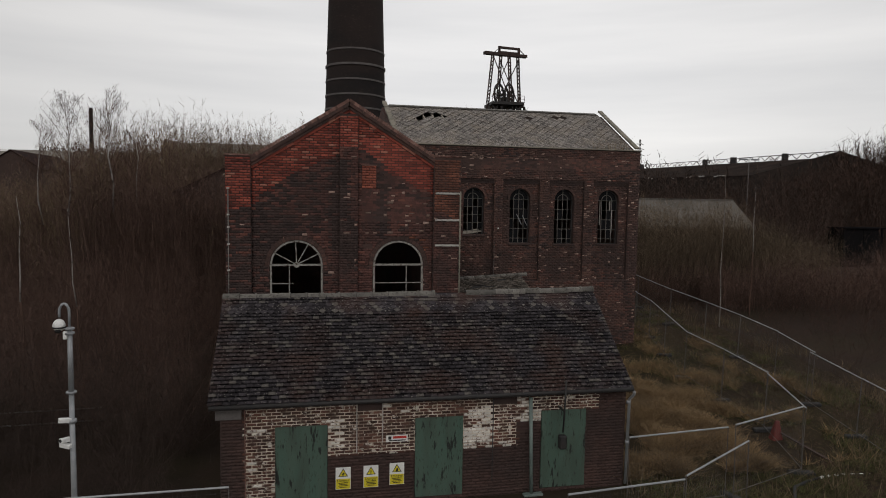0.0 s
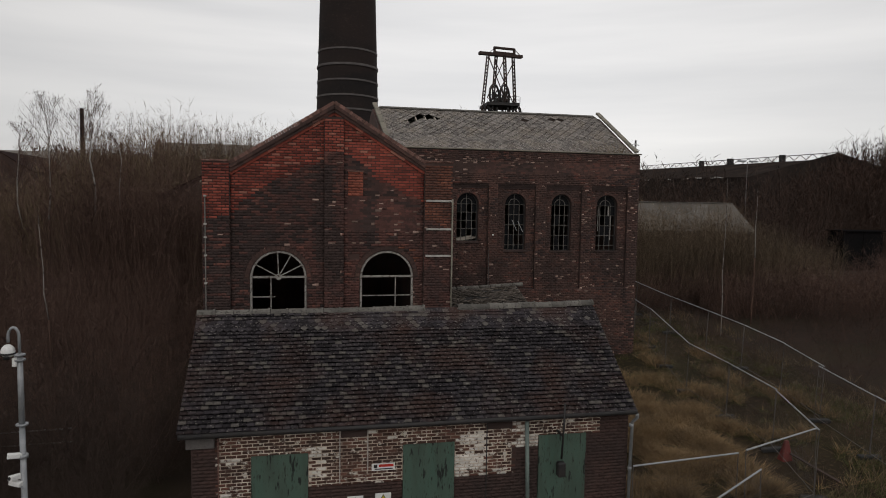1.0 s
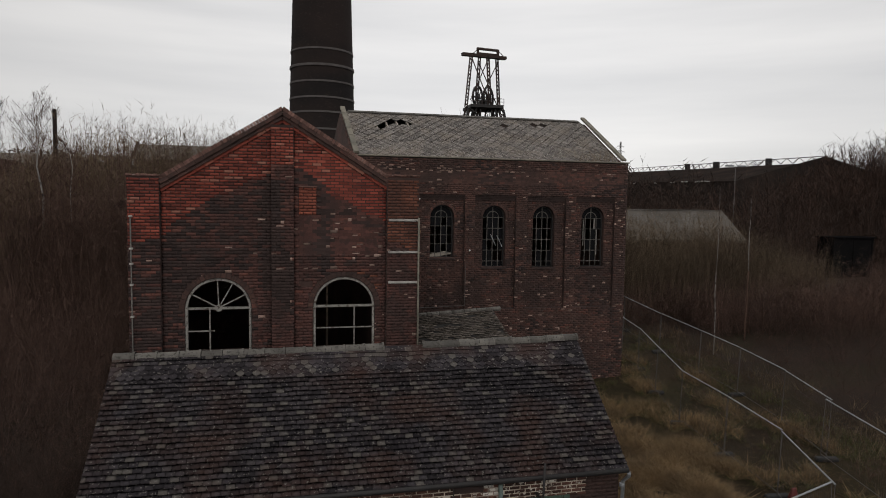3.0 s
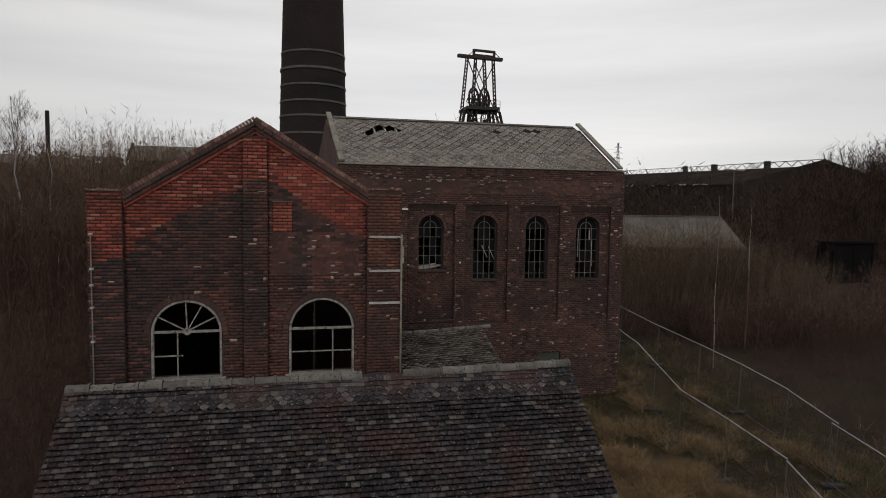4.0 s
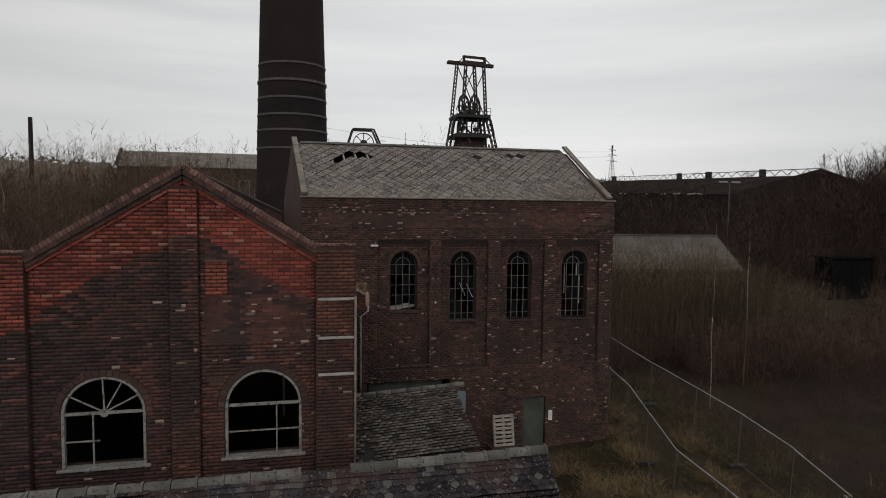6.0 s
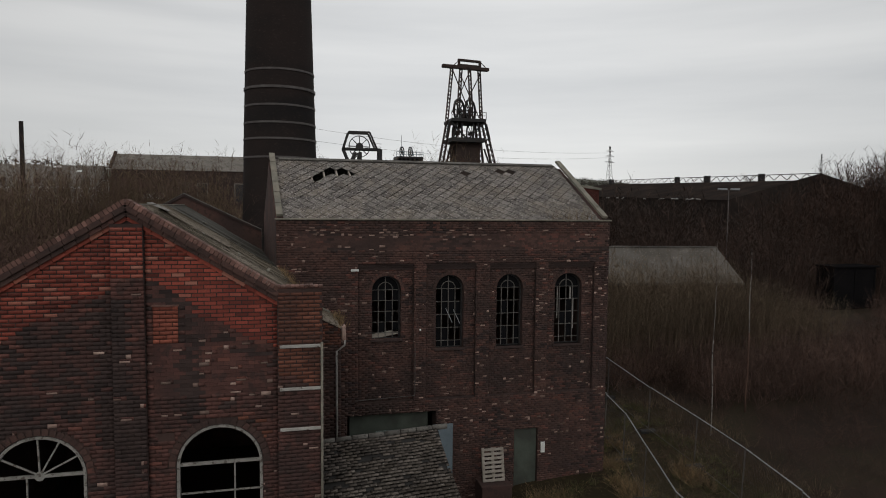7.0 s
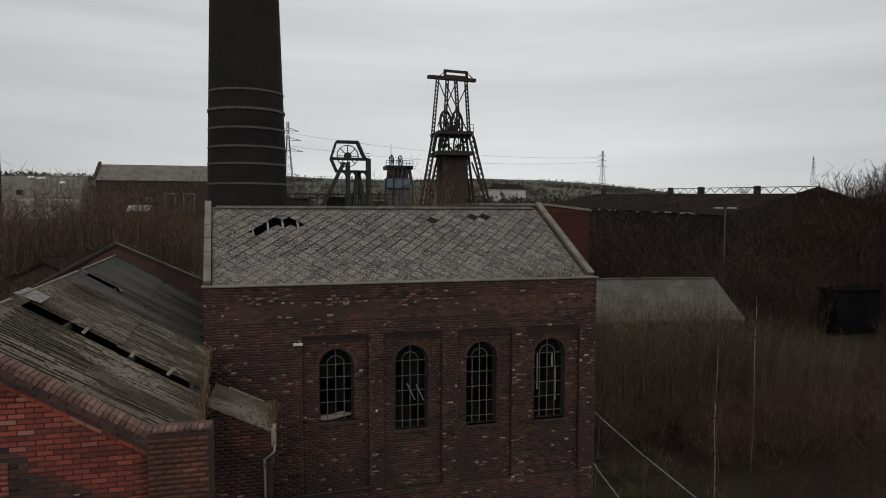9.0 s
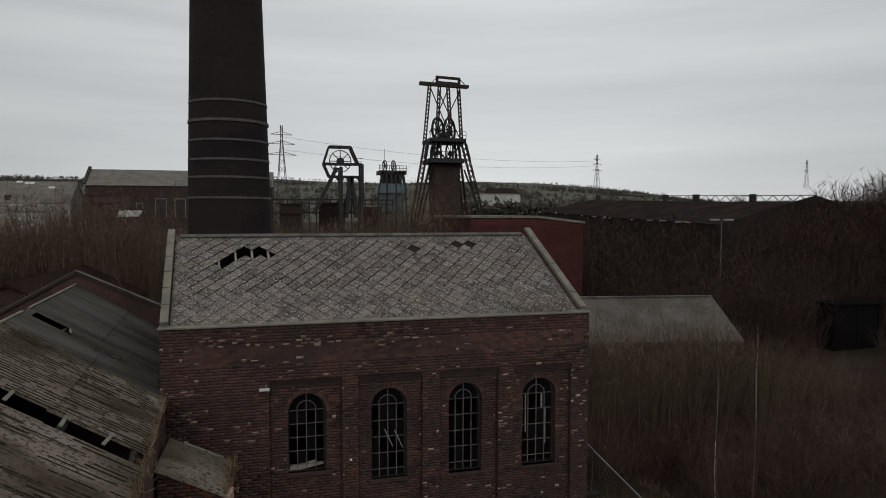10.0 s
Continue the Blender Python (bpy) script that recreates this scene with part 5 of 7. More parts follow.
def danger_sign(x, z, kindof):
    s = thing("danger_sign", "yellow and white warning sign on the shed wall", "sign", "danger signs on the shed", at=(x, SY - 0.03, z))
    w, h = 0.185, 0.28
    bm = bmesh.new()
    box(bm, -w, w, -0.004, 0.004, -h, h, 0.002)
    part("panel", bm, M_SIGNWHITE, s)
    bm = bmesh.new()
    box(bm, -w + 0.012, w - 0.012, -0.007, -0.004, -h + 0.012, -0.01)
    part("lower_panel", bm, M_SIGNYELLOW, s)
    for k, (r, mt, y) in enumerate(((0.14, M_SIGNBLACK, -0.006), (0.105, M_SIGNYELLOW, -0.009))):
        bm = bmesh.new()
        vs = [(r * math.sin(a), 0.115 + r * math.cos(a)) for a in (0, radians(120), radians(240))]
        lo = [bm.verts.new((a, y + 0.004, b)) for a, b in vs]
        hi = [bm.verts.new((a, y, b)) for a, b in vs]
        bm.faces.new(hi)
        for i in range(3):
            bm.faces.new((lo[i], lo[(i + 1) % 3], hi[(i + 1) % 3], hi[i]))
        part("warning_triangle", bm, mt, s)
    bm = bmesh.new()
    if kindof == 1:
        box(bm, -0.012, 0.012, -0.013, -0.009, 0.1, 0.165)
        box(bm, -0.012, 0.012, -0.013, -0.009, 0.07, 0.088)
    elif kindof == 0:
        box(bm, -0.03, 0.01, -0.013, -0.009, 0.08, 0.12)
        box(bm, -0.01, 0.03, -0.013, -0.009, 0.1, 0.15)
    else:
        box(bm, -0.03, 0.03, -0.013, -0.009, 0.07, 0.11)
        box(bm, -0.012, 0.022, -0.013, -0.009, 0.11, 0.155)
    part("symbol", bm, M_SIGNBLACK, s)
    text_mesh("word", "Danger", 0.1, M_SIGNBLACK, s, pose(0, -0.009, -0.055, 90, 0, 0))
    for i in range(4):
        bm = bmesh.new()
        ww = (0.12, 0.1, 0.125, 0.09)[i]
        box(bm, -ww, ww, -0.009, -0.006, -0.125 - i * 0.036, -0.107 - i * 0.036)
        part("text_bar", bm, M_SIGNBLACK, s)


for i, x in enumerate((0.55, 1.235, 1.885)):
    danger_sign(x, (0.74, 0.745, 0.77)[i], i)


def shed_fittings():
    p = thing("name_plate", "white plate with red and black marks", "sign", at=(1.88, SY - 0.03, 1.68))
    bm = bmesh.new()
    box(bm, -0.27, 0.27, -0.005, 0.005, -0.085, 0.085, 0.002)
    part("panel", bm, M_SIGNWHITE, p)
    for a, b, c, d, mt in ((-0.1, 0.24, 0.0, 0.06, M_SIGNRED), (-0.22, -0.14, -0.02, 0.06, M_SIGNBLACK), (-0.2, 0.22, -0.06, -0.035, M_SIGNBLACK)):
        bm = bmesh.new()
        box(bm, a, b, -0.009, -0.005, c, d)
        part("text_bar", bm, mt, p)
    post = thing("steel_post", "grey-green steel post leaning on the shed front", "post", at=(5.4, 15.18, 0))
    bm = bmesh.new()
    tube(bm, [(0, 0, 0.05), (-0.06, 0.06, 2.6)], 0.05, 10)
    part("pole", bm, M_GREYGREEN, post)
    bm = bmesh.new()
    box(bm, -0.22, 0.3, -0.08, 0.08, 0.0, 0.06, 0.01)
    part("foot", bm, M_GREYGREEN, post)
    lamp = thing("hanging_floodlight", "black floodlight on a bracket pole over the boarded window", "lamp", at=(6.15, 14.92, 0))
    bm = bmesh.new()
    tube(bm, [(0.02, 0.0, 3.1), (0.0, 0, 2.4), (-0.03, 0, 1.75)], 0.025, 8)
    bar(bm, (0, 0, 2.3), (0.0, 0.42, 2.3), 0.04, 0.04)
    part("bracket_pole", bm, M_BLACKIRON, lamp)
    bm = bmesh.new()
    box(bm, -0.14, 0.06, -0.09, 0.08, 1.32, 1.68, 0.03)
    part("lamp_head", bm, M_BLACKIRON, lamp)
    # thin strips where openings were bricked up
    for x, z, mt in ((0.88, 1.35, M_STRAP), (1.52, 1.6, M_STRAP), (4.37, 0.4, M_BLACKIRON), (-1.78, 0.3, M_PINK)):
        bm = bmesh.new()
        box(bm, x - 0.012, x + 0.012, SY - 0.022, SY + 0.01, z, 2.74)
        tagged(link_mesh("wall_strip", bm, mt), "thin upright strip on the shed wall", "strip", "strips on the shed wall")
    bm = bmesh.new()
    box(bm, SX0 - 0.1, -1.85, SY - 0.06, SY - 0.005, 2.36, 2.68, 0.01)
    tagged(link_mesh("eaves_board", bm, M_HOOP), "weathered grey board at the shed's eaves", "board")


shed_fittings()


def loose_by_engine_house():
    p = thing("wooden_pallet", "bleached wooden pallet leaning against the engine house", "pallet", at=(10.75, 28.05, 1.15))
    for i in range(8):
        bm = bmesh.new()
        box(bm, -0.4, 0.4, -0.02, 0.0, i * 0.15, i * 0.15 + 0.095, 0.004)
        part("slat", bm, M_WOOD, p)
    for x in (-0.36, 0, 0.36):
        bm = bmesh.new()
        box(bm, x - 0.045, x + 0.045, 0.0, 0.1, 0, 1.15, 0.004)
        part("bearer", bm, M_WOOD, p)
    p.matrix_basis = pose(10.75, 27.95, 1.02, -12, 0, 0)
    b = thing("brick_plinth", "low sooty brick block below the pallet", "plinth")
    bm = bmesh.new()
    box(bm, 10.2, 11.3, 27.6, 28.45, -0.1, 1.0, 0.02)
    part("block", bm, M_SOOTY, b)
    sheet = thing("metal_sheet", "blue-grey metal sheet leaning at the wide opening", "sheet", at=(8.97, 28.3, 0))
    bm = bmesh.new()
    box(bm, -0.34, 0.34, -0.012, 0.012, 0.0, 3.1, 0.003)
    part("panel", bm, M_BLUESHEET, sheet)
    board = thing("green_sheet", "pale green boarding across the wide opening", "board", at=(7.55, 28.35, 0))
    bm = bmesh.new()
    box(bm, -0.95, 1.05, -0.012, 0.012, 0.0, 3.0, 0.003)
    part("panel", bm, M_GREYGREEN, board)
    s = thing("wall_notice", "small white notice on the engine house wall", "sign", at=(12.78, EY - 0.02, 1.9))
    bm = bmesh.new()
    box(bm, -0.08, 0.08, -0.008, 0.008, -0.2, 0.2, 0.002)
    part("panel", bm, M_SIGNWHITE, s)
    s = thing("wall_conduit", "thin grey conduit on the engine house wall", "conduit", at=(0, EY - 0.02, 0))
    bm = bmesh.new()
    tube(bm, [(7.98, 0, 5.8), (7.98, 0, 4.12)], 0.014, 6)
    part("upright_pipe", bm, M_HOOP, s)
    bm = bmesh.new()
    tube(bm, [(7.98, 0, 4.12), (5.9, 0, 4.05)], 0.014, 6)
    part("level_pipe", bm, M_HOOP, s)
    s = thing("round_lamp", "small round white lamp on a brick pilaster", "lamp", at=(8.15, EY - 0.04, 6.42))
    bm = bmesh.new()
    bmesh.ops.create_uvsphere(bm, u_segments=10, v_segments=6, radius=0.04)
    part("globe", bm, M_SIGNWHITE, s)
    s = thing("bulkhead_light", "small white wall light on sooty brick", "lamp", at=(5.9, EY - 0.04, 8.52))
    bm = bmesh.new()
    box(bm, -0.13, 0.13, -0.05, 0.04, -0.035, 0.035, 0.01)
    part("body", bm, M_SIGNWHITE, s)


loose_by_engine_house()


# ------------------------------------------------------------ temporary fences
def fence_meshes():
    L, H = 3.4, 1.9
    made = {}
    bm = bmesh.new()
    tube(bm, [(0.02, 0, H + 0.1), (L - 0.02, 0, H + 0.1)], 0.021, 6)
    made["top_rail"] = bm
    bm = bmesh.new()
    tube(bm, [(0.02, 0, 0.2), (L - 0.02, 0, 0.2)], 0.01, 6)
    made["bottom_rail"] = bm
    for n, x in (("left_upright", 0.02), ("right_upright", L - 0.02)):
        bm = bmesh.new()
        tube(bm, [(x, 0, 0.05), (x, 0, H + 0.1)], 0.01, 6)
        made[n] = bm
    bm = bmesh.new()
    for i in range(1, 34):
        bar(bm, (i * 0.1, 0, 0.2), (i * 0.1, 0, H + 0.1), 0.0016, 0.0016)
    for i in range(1, 7):
        bar(bm, (0.02, 0, 0.2 + i * 0.28), (L - 0.02, 0, 0.2 + i * 0.28), 0.0016, 0.0016)
    made["wire_mesh"] = bm
    bm = bmesh.new()
    box(bm, -0.12, 0.12, -0.35, 0.35, 0, 0.13, 0.03)
    made["foot_block"] = bm
    return made


def fences():
    first = thing("fence_panel", "temporary galvanised mesh fence panel on rubber feet", "fence", "temporary fence panels")
    for n, bm in fence_meshes().items():
        part(n, bm, M_RUBBER if n == "foot_block" else M_STEEL if n == "top_rail" else M_HOOP, first)
    lines = [
        [(4.6, 11.03), (7.33, 11.41)], [(7.48, 11.5), (10.17, 13.12)], [(7.3, 13.7), (10.24, 14.04)],
        [(10.55, 14.15), (13.42, 15.12), (14.31, 17.85), (14.53, 20.45), (14.66, 23.1), (15.5, 26.1), (16.3, 28.9), (16.57, 30.9), (16.7, 33.6)],
        [(16.2, 13.9), (16.84, 16.8), (17.33, 19.56)],
        [(17.45, 19.42), (18.12, 22.16), (18.46, 24.97), (18.6, 27.72), (18.66, 31.0), (18.88, 35.0), (19.1, 38.4)],
        [(-4.7, 12.38), (-1.75, 12.45)], [(-8.2, 12.2), (-4.9, 12.36)]]
    used = False
    for line in lines:
        for (x, y), (x2, y2) in zip(line, line[1:]):
            d = math.hypot(x2 - x, y2 - y)
            a = math.degrees(math.atan2(y2 - y, x2 - x))
            za, zb = ground_z(x, y), ground_z(x2, y2)
            m = pose(x, y, za, RNG.uniform(-1.2, 1.2), -math.degrees(math.atan2(zb - za, d)), a)
            if not used:
                first.matrix_basis = m
                first.scale = (d / 3.4, 1, 1)
                used = True
            else:
                ob = copy_thing(first, m)
                ob.scale = (d / 3.4, 1, 1)


fences()


def rail_fence():
    f = thing("two_rail_fence", "low fence of two pale rails among dark scrub", "fence")
    for z in (0.86, 0.45):
        bm = bmesh.new()
        bar(bm, (-12.0, 21.2, z - 0.02), (-6.9, 21.5, z), 0.03, 0.04)
        part("rail", bm, M_STEEL, f)
    for x in (-11.8, -9.4, -7.0):
        bm = bmesh.new()
        box(bm, x - 0.04, x + 0.04, 21.3, 21.38, -0.2, 0.95)
        part("post", bm, M_RUST, f)


rail_fence()


# ------------------------------------------------------------ camera mast
def camera_mast():
    c = thing("security_camera_mast", "grey steel mast with dome and box cameras", "camera mast", at=(-4.92, 13.6, 0))
    bm = bmesh.new()
    tube(bm, [(0, 0, 0), (0, 0, 3.66)], 0.06, 14, 0.048)
    part("lower_pole", bm, M_STEEL, c)
    bm = bmesh.new()
    tube(bm, [(0, 0, 3.66), (0, 0, 5.0)], 0.052, 14, 0.045)
    part("upper_pole", bm, M_STEEL, c)
    for z, r in ((3.66, 0.1), (4.95, 0.09), (4.86, 0.09)):
        bm = bmesh.new()
        tube(bm, [(0, 0, z), (0, 0, z + 0.035)], r, 14)
        part("collar", bm, M_STEEL, c)
    bm = bmesh.new()
    arc = [(0, 0, 4.98), (0, 0, 5.28)] + [(-0.09 + 0.09 * math.cos(a), 0, 5.3 + 0.17 * math.sin(a)) for a in np.linspace(0.2, math.pi, 9)] + [(-0.18, 0, 5.2)]
    tube(bm, arc, 0.026, 10)
    part("swan_neck", bm, M_STEEL, c)
    dome = bmesh.new()
    bmesh.ops.create_uvsphere(dome, u_segments=20, v_segments=12, radius=0.115)
    for v in dome.verts:
        v.co.z *= 1.18 if v.co.z > 0 else 0.95
        v.co += Vector((-0.19, 0, 5.03))
    for f in dome.faces:
        f.smooth = True
    d = part("dome_camera", dome, M_SIGNWHITE, c, "white dome camera")
    bm = bmesh.new()
    tube(bm, [(-0.19, 0, 4.985), (-0.19, 0, 5.015)], 0.119, 20)
    part("trim_ring", bm, M_BLACKIRON, d)
    bm = bmesh.new()
    tube(bm, [(-0.19, -0.02, 4.99), (-0.19, -0.075, 4.91)], 0.05, 12)
    part("lens", bm, M_RUBBER, d)
    bm = bmesh.new()
    box(bm, -0.11, -0.03, -0.06, 0.04, 4.76, 4.92, 0.01)
    part("junction_box", bm, M_SIGNWHITE, c)
    for z, yaw, lab in ((3.12, 25, ""), (2.72, 60, ""), (2.6, -20, "")):
        h = new("box_camera")
        h.parent = c
        h.matrix_basis = pose(-0.1, -0.06, z, 0, 8, yaw)
        bm = bmesh.new()
        box(bm, -0.13, 0.1, -0.05, 0.05, -0.045, 0.045, 0.012)
        part("housing", bm, M_SIGNWHITE, h)
        bm = bmesh.new()
        tube(bm, [(-0.135, 0, 0), (-0.125, 0, 0)], 0.035, 12)
        part("lens", bm, M_RUBBER, h)
        bm = bmesh.new()
        bar(bm, (0.08, 0, -0.03), (0.12, 0.03, -0.09), 0.03, 0.03)
        part("bracket", bm, M_STEEL, h)
    bm = bmesh.new()
    tube(bm, [(0, 0, 3.05), (0, 0, 3.12)], 0.085, 12)
    part("clamp", bm, M_STEEL, c)


camera_mast()


# ------------------------------------------------------------ clutter in the grass
def clutter():
    b = thing("red_road_barrier", "faded red plastic barrier standing in dead grass", "barrier", at=(14.3, 17.3, 0.0))
    bm = bmesh.new()
    lo = [bm.verts.new(v) for v in ((-0.2, -0.16, 0), (0.24, -0.16, 0), (0.24, 0.16, 0), (-0.2, 0.16, 0))]
    hi = [bm.verts.new(v) for v in ((-0.02, -0.03, 0.8), (0.12, -0.03, 0.8), (0.12, 0.03, 0.8), (-0.02, 0.03, 0.8))]
    bm.faces.new(hi)
    for i in range(4):
        bm.faces.new((lo[i], lo[(i + 1) % 4], hi[(i + 1) % 4], hi[i]))
    bmesh.ops.bevel(bm, geom=bm.edges[:], offset=0.02, segments=1, affect="EDGES")
    part("body", bm, M_REDPLASTIC, b)
    p = thing("fallen_plank", "weathered plank lying in the grass", "plank", at=(0, 0, 0))
    bm = bmesh.new()
    bar(bm, (14.4, 17.4, 0.45), (14.9, 15.6, 0.1), 0.1, 0.03)
    part("board", bm, M_RUST, p)
    h = thing("striped_hose", "black and white striped hose on the ground", "hose")
    pts = [Vector((13.1 + 0.13 * i, 14.62 + 0.16 * math.sin(i * 0.2) + 0.012 * i, 0.06)) for i in range(34)]
    for i, (a, c) in enumerate(zip(pts, pts[1:])):
        bm = bmesh.new()
        tube(bm, [a, c], 0.035, 8)
        part("hose_band", bm, M_SIGNWHITE if i % 2 and i > 3 else M_RUBBER, h)
    h = thing("black_hose", "black rubber hose trailing through grass", "hose")
    bm = bmesh.new()
    tube(bm, [(13.15, 14.62, 0.06), (12.6, 14.4, 0.06), (12.1, 13.8, 0.06), (11.7, 13.4, 0.05), (11.0, 13.2, 0.05)], 0.045, 8)
    part("tube", bm, M_RUBBER, h)


clutter()


# ------------------------------------------------------------ steelwork helper
def lattice(bm, p, q, w, n, t=0.08):
    """A lattice leg: four corner angles with zigzag bracing from p to q."""
    p, q = Vector(p), Vector(q)
    a = (q - p).normalized()
    s = a.cross(Vector((0, 1, 0))).normalized() * w / 2
    u = a.cross(s).normalized() * w / 2
    cs = [s + u, s - u, -s - u, -s + u]
    for c in cs:
        bar(bm, p + c, q + c, t, t)
    for i in range(n):
        x, y = p + (q - p) * i / n, p + (q - p) * (i + 1) / n
        for k in range(4):
            bar(bm, x + cs[k], y + cs[(k + 1) % 4], t * 0.6, t * 0.6)


def wheel(parent, name, c, r, yaw, material, t=0.12, spokes=8):
    w = new(name)
    w.parent = parent
    w.matrix_basis = pose(*c, 0, 0, yaw)
    bm = bmesh.new()
    pts = [(r * math.cos(a), 0, r * math.sin(a)) for a in np.linspace(0, math.tau, 33)]
    for a, b in zip(pts, pts[1:]):
        bar(bm, a, b, 0.2, t * 1.5, (0, 1, 0))
    part("rim", bm, material, w)
    for i in range(spokes):
        bm = bmesh.new()
        a = math.tau * i / spokes
        bar(bm, (0, 0, 0), (r * math.cos(a), 0, r * math.sin(a)), t * 0.7, t * 0.7, (0, 1, 0))
        part("spoke", bm, material, w)
    bm = bmesh.new()
    tube(bm, [(0, -0.35, 0), (0, 0.35, 0)], 0.3, 12)
    part("hub", bm, material, w)


def big_headgear():
    h = thing("pit_headgear", "tall rusty lattice pit headgear with two winding wheels", "headgear")
    yf, yb = 99.6, 103.2
    legs = [((27.03, yf), (26.3, yf)), ((29.67, yf), (30.2, yf)), ((29.36, yb), (28.9, yb)), ((32.25, yb), (32.8, yb))]
    for (tx, ty), (lx, ly) in legs:
        bm = bmesh.new()
        lattice(bm, (lx, ly, 23.5), (tx, ty, 31.6 if ty < 101 else 32.2), 0.36, 14, 0.11)
        part("lattice_leg", bm, M_RUST, h)
    for a, b in (((27.0, yf), (29.9, yf)), ((29.2, yb), (32.4, yb))):
        for s in (0, 1):
            bm = bmesh.new()
            bar(bm, (a[0] if s else b[0], a[1], 31.3), (b[0] if s else a[0], a[1], 24.6), 0.13, 0.13)
            part("cross_brace", bm, M_RUST, h)
    bm = bmesh.new()
    bar(bm, (25.8, 100.6, 31.75), (33.25, 101.6, 31.75), 0.8, 0.45)
    part("top_beam", bm, M_RUST, h)
    for x, x2 in ((28.5, 27.6), (31.8, 32.7)):
        bm = bmesh.new()
        bar(bm, (x, 101.2, 32.8), (x2, 101.2, 32.0), 0.1, 0.1)
        bar(bm, (x, 101.2, 31.9), (x, 101.2, 32.9), 0.35, 0.35)
        part("top_stay", bm, M_RUST, h)
    for z in (32.85, 32.1):
        bm = bmesh.new()
        bar(bm, (28.3, 101.0, z), (31.9, 101.5, z), 0.45, 0.32)
        part("top_frame", bm, M_RUST, h)
    for x, z in ((28.66, 25.3), (30.4, 25.3)):
        wheel(h, "winding_wheel", (x, 101.3, z), 1.75, 48.6, M_BLACKIRON, 0.2)
    for x in (28.4, 30.6):
        wheel(h, "lower_wheel", (x, 101.3, 21.9), 1.6, 48.6, M_BLACKIRON)
    for z, a, b, deep in ((23.75, 26.9, 32.2, 0.35), (20.9, 26.9, 32.0, 0.5)):
        bm = bmesh.new()
        box(bm, a, b, 98.8, 104, z - deep, z + 0.15, 0.03)
        part("deck", bm, M_BLACKIRON, h)
        bm = bmesh.new()
        for zz in (z + 0.6, z + 1.1):
            bar(bm, (a, 98.8, zz), (b, 98.8, zz), 0.06, 0.06)
        for i in range(7):
            x = a + (b - a) * i / 6
            bar(bm, (x, 98.8, z), (x, 98.8, z + 1.1), 0.06, 0.06)
        part("railing", bm, M_RUST, h)
    for x, x2 in ((26.8, 24.6), (32.2, 35.4), (28.3, 26.2), (31.2, 33.6)):
        bm = bmesh.new()
        lattice(bm, (x2, 99.8 if x2 in (24.6, 35.4) else 103, 12.0 if x2 < 30 else 11.0), (x, 100.4, 23.6), 0.6, 16, 0.14)
        part("raking_leg", bm, M_RUST, h)
    bm = bmesh.new()
    bar(bm, (35.4, 99.8, 11.0), (36.5, 99.7, 0.5), 0.6, 0.6)
    bar(bm, (24.6, 99.8, 12.0), (23.2, 99.7, 0.5), 0.6, 0.6)
    part("leg_stub", bm, M_RUST, h)
    for p, q in (((26.9, 23.4), (29.4, 20.9)), ((32.0, 23.4), (29.6, 20.9)), ((27.3, 20.9), (27.9, 23.4)), ((31.6, 20.9), (31.0, 23.4)), ((26.6, 23.2), (26.2, 20.9)), ((32.4, 23.2), (33.0, 20.9)), ((28.6, 23.2), (28.6, 20.9)), ((30.4, 23.2), (30.4, 20.9)), ((32.1, 19.5), (34.8, 12.5)), ((32.3, 14.5), (34.2, 14.5))):
        bm = bmesh.new()
        bar(bm, (p[0], 99.4, p[1]), (q[0], 99.4, q[1]), 0.22, 0.22)
        part("lower_brace", bm, M_BLACKIRON, h)
    bm = bmesh.new()
    box(bm, 27.9, 31.75, 100.2, 104, 0.5, 20.45, 0.05)
    part("shaft_casing", bm, M_RUST, h, "rust-brown sheeted casing")
    bm = bmesh.new()
    box(bm, 28.9, 30.4, 100.6, 102.4, 23.9, 25.0, 0.3)
    part("bearing_house", bm, M_BLACKIRON, h)


big_headgear()


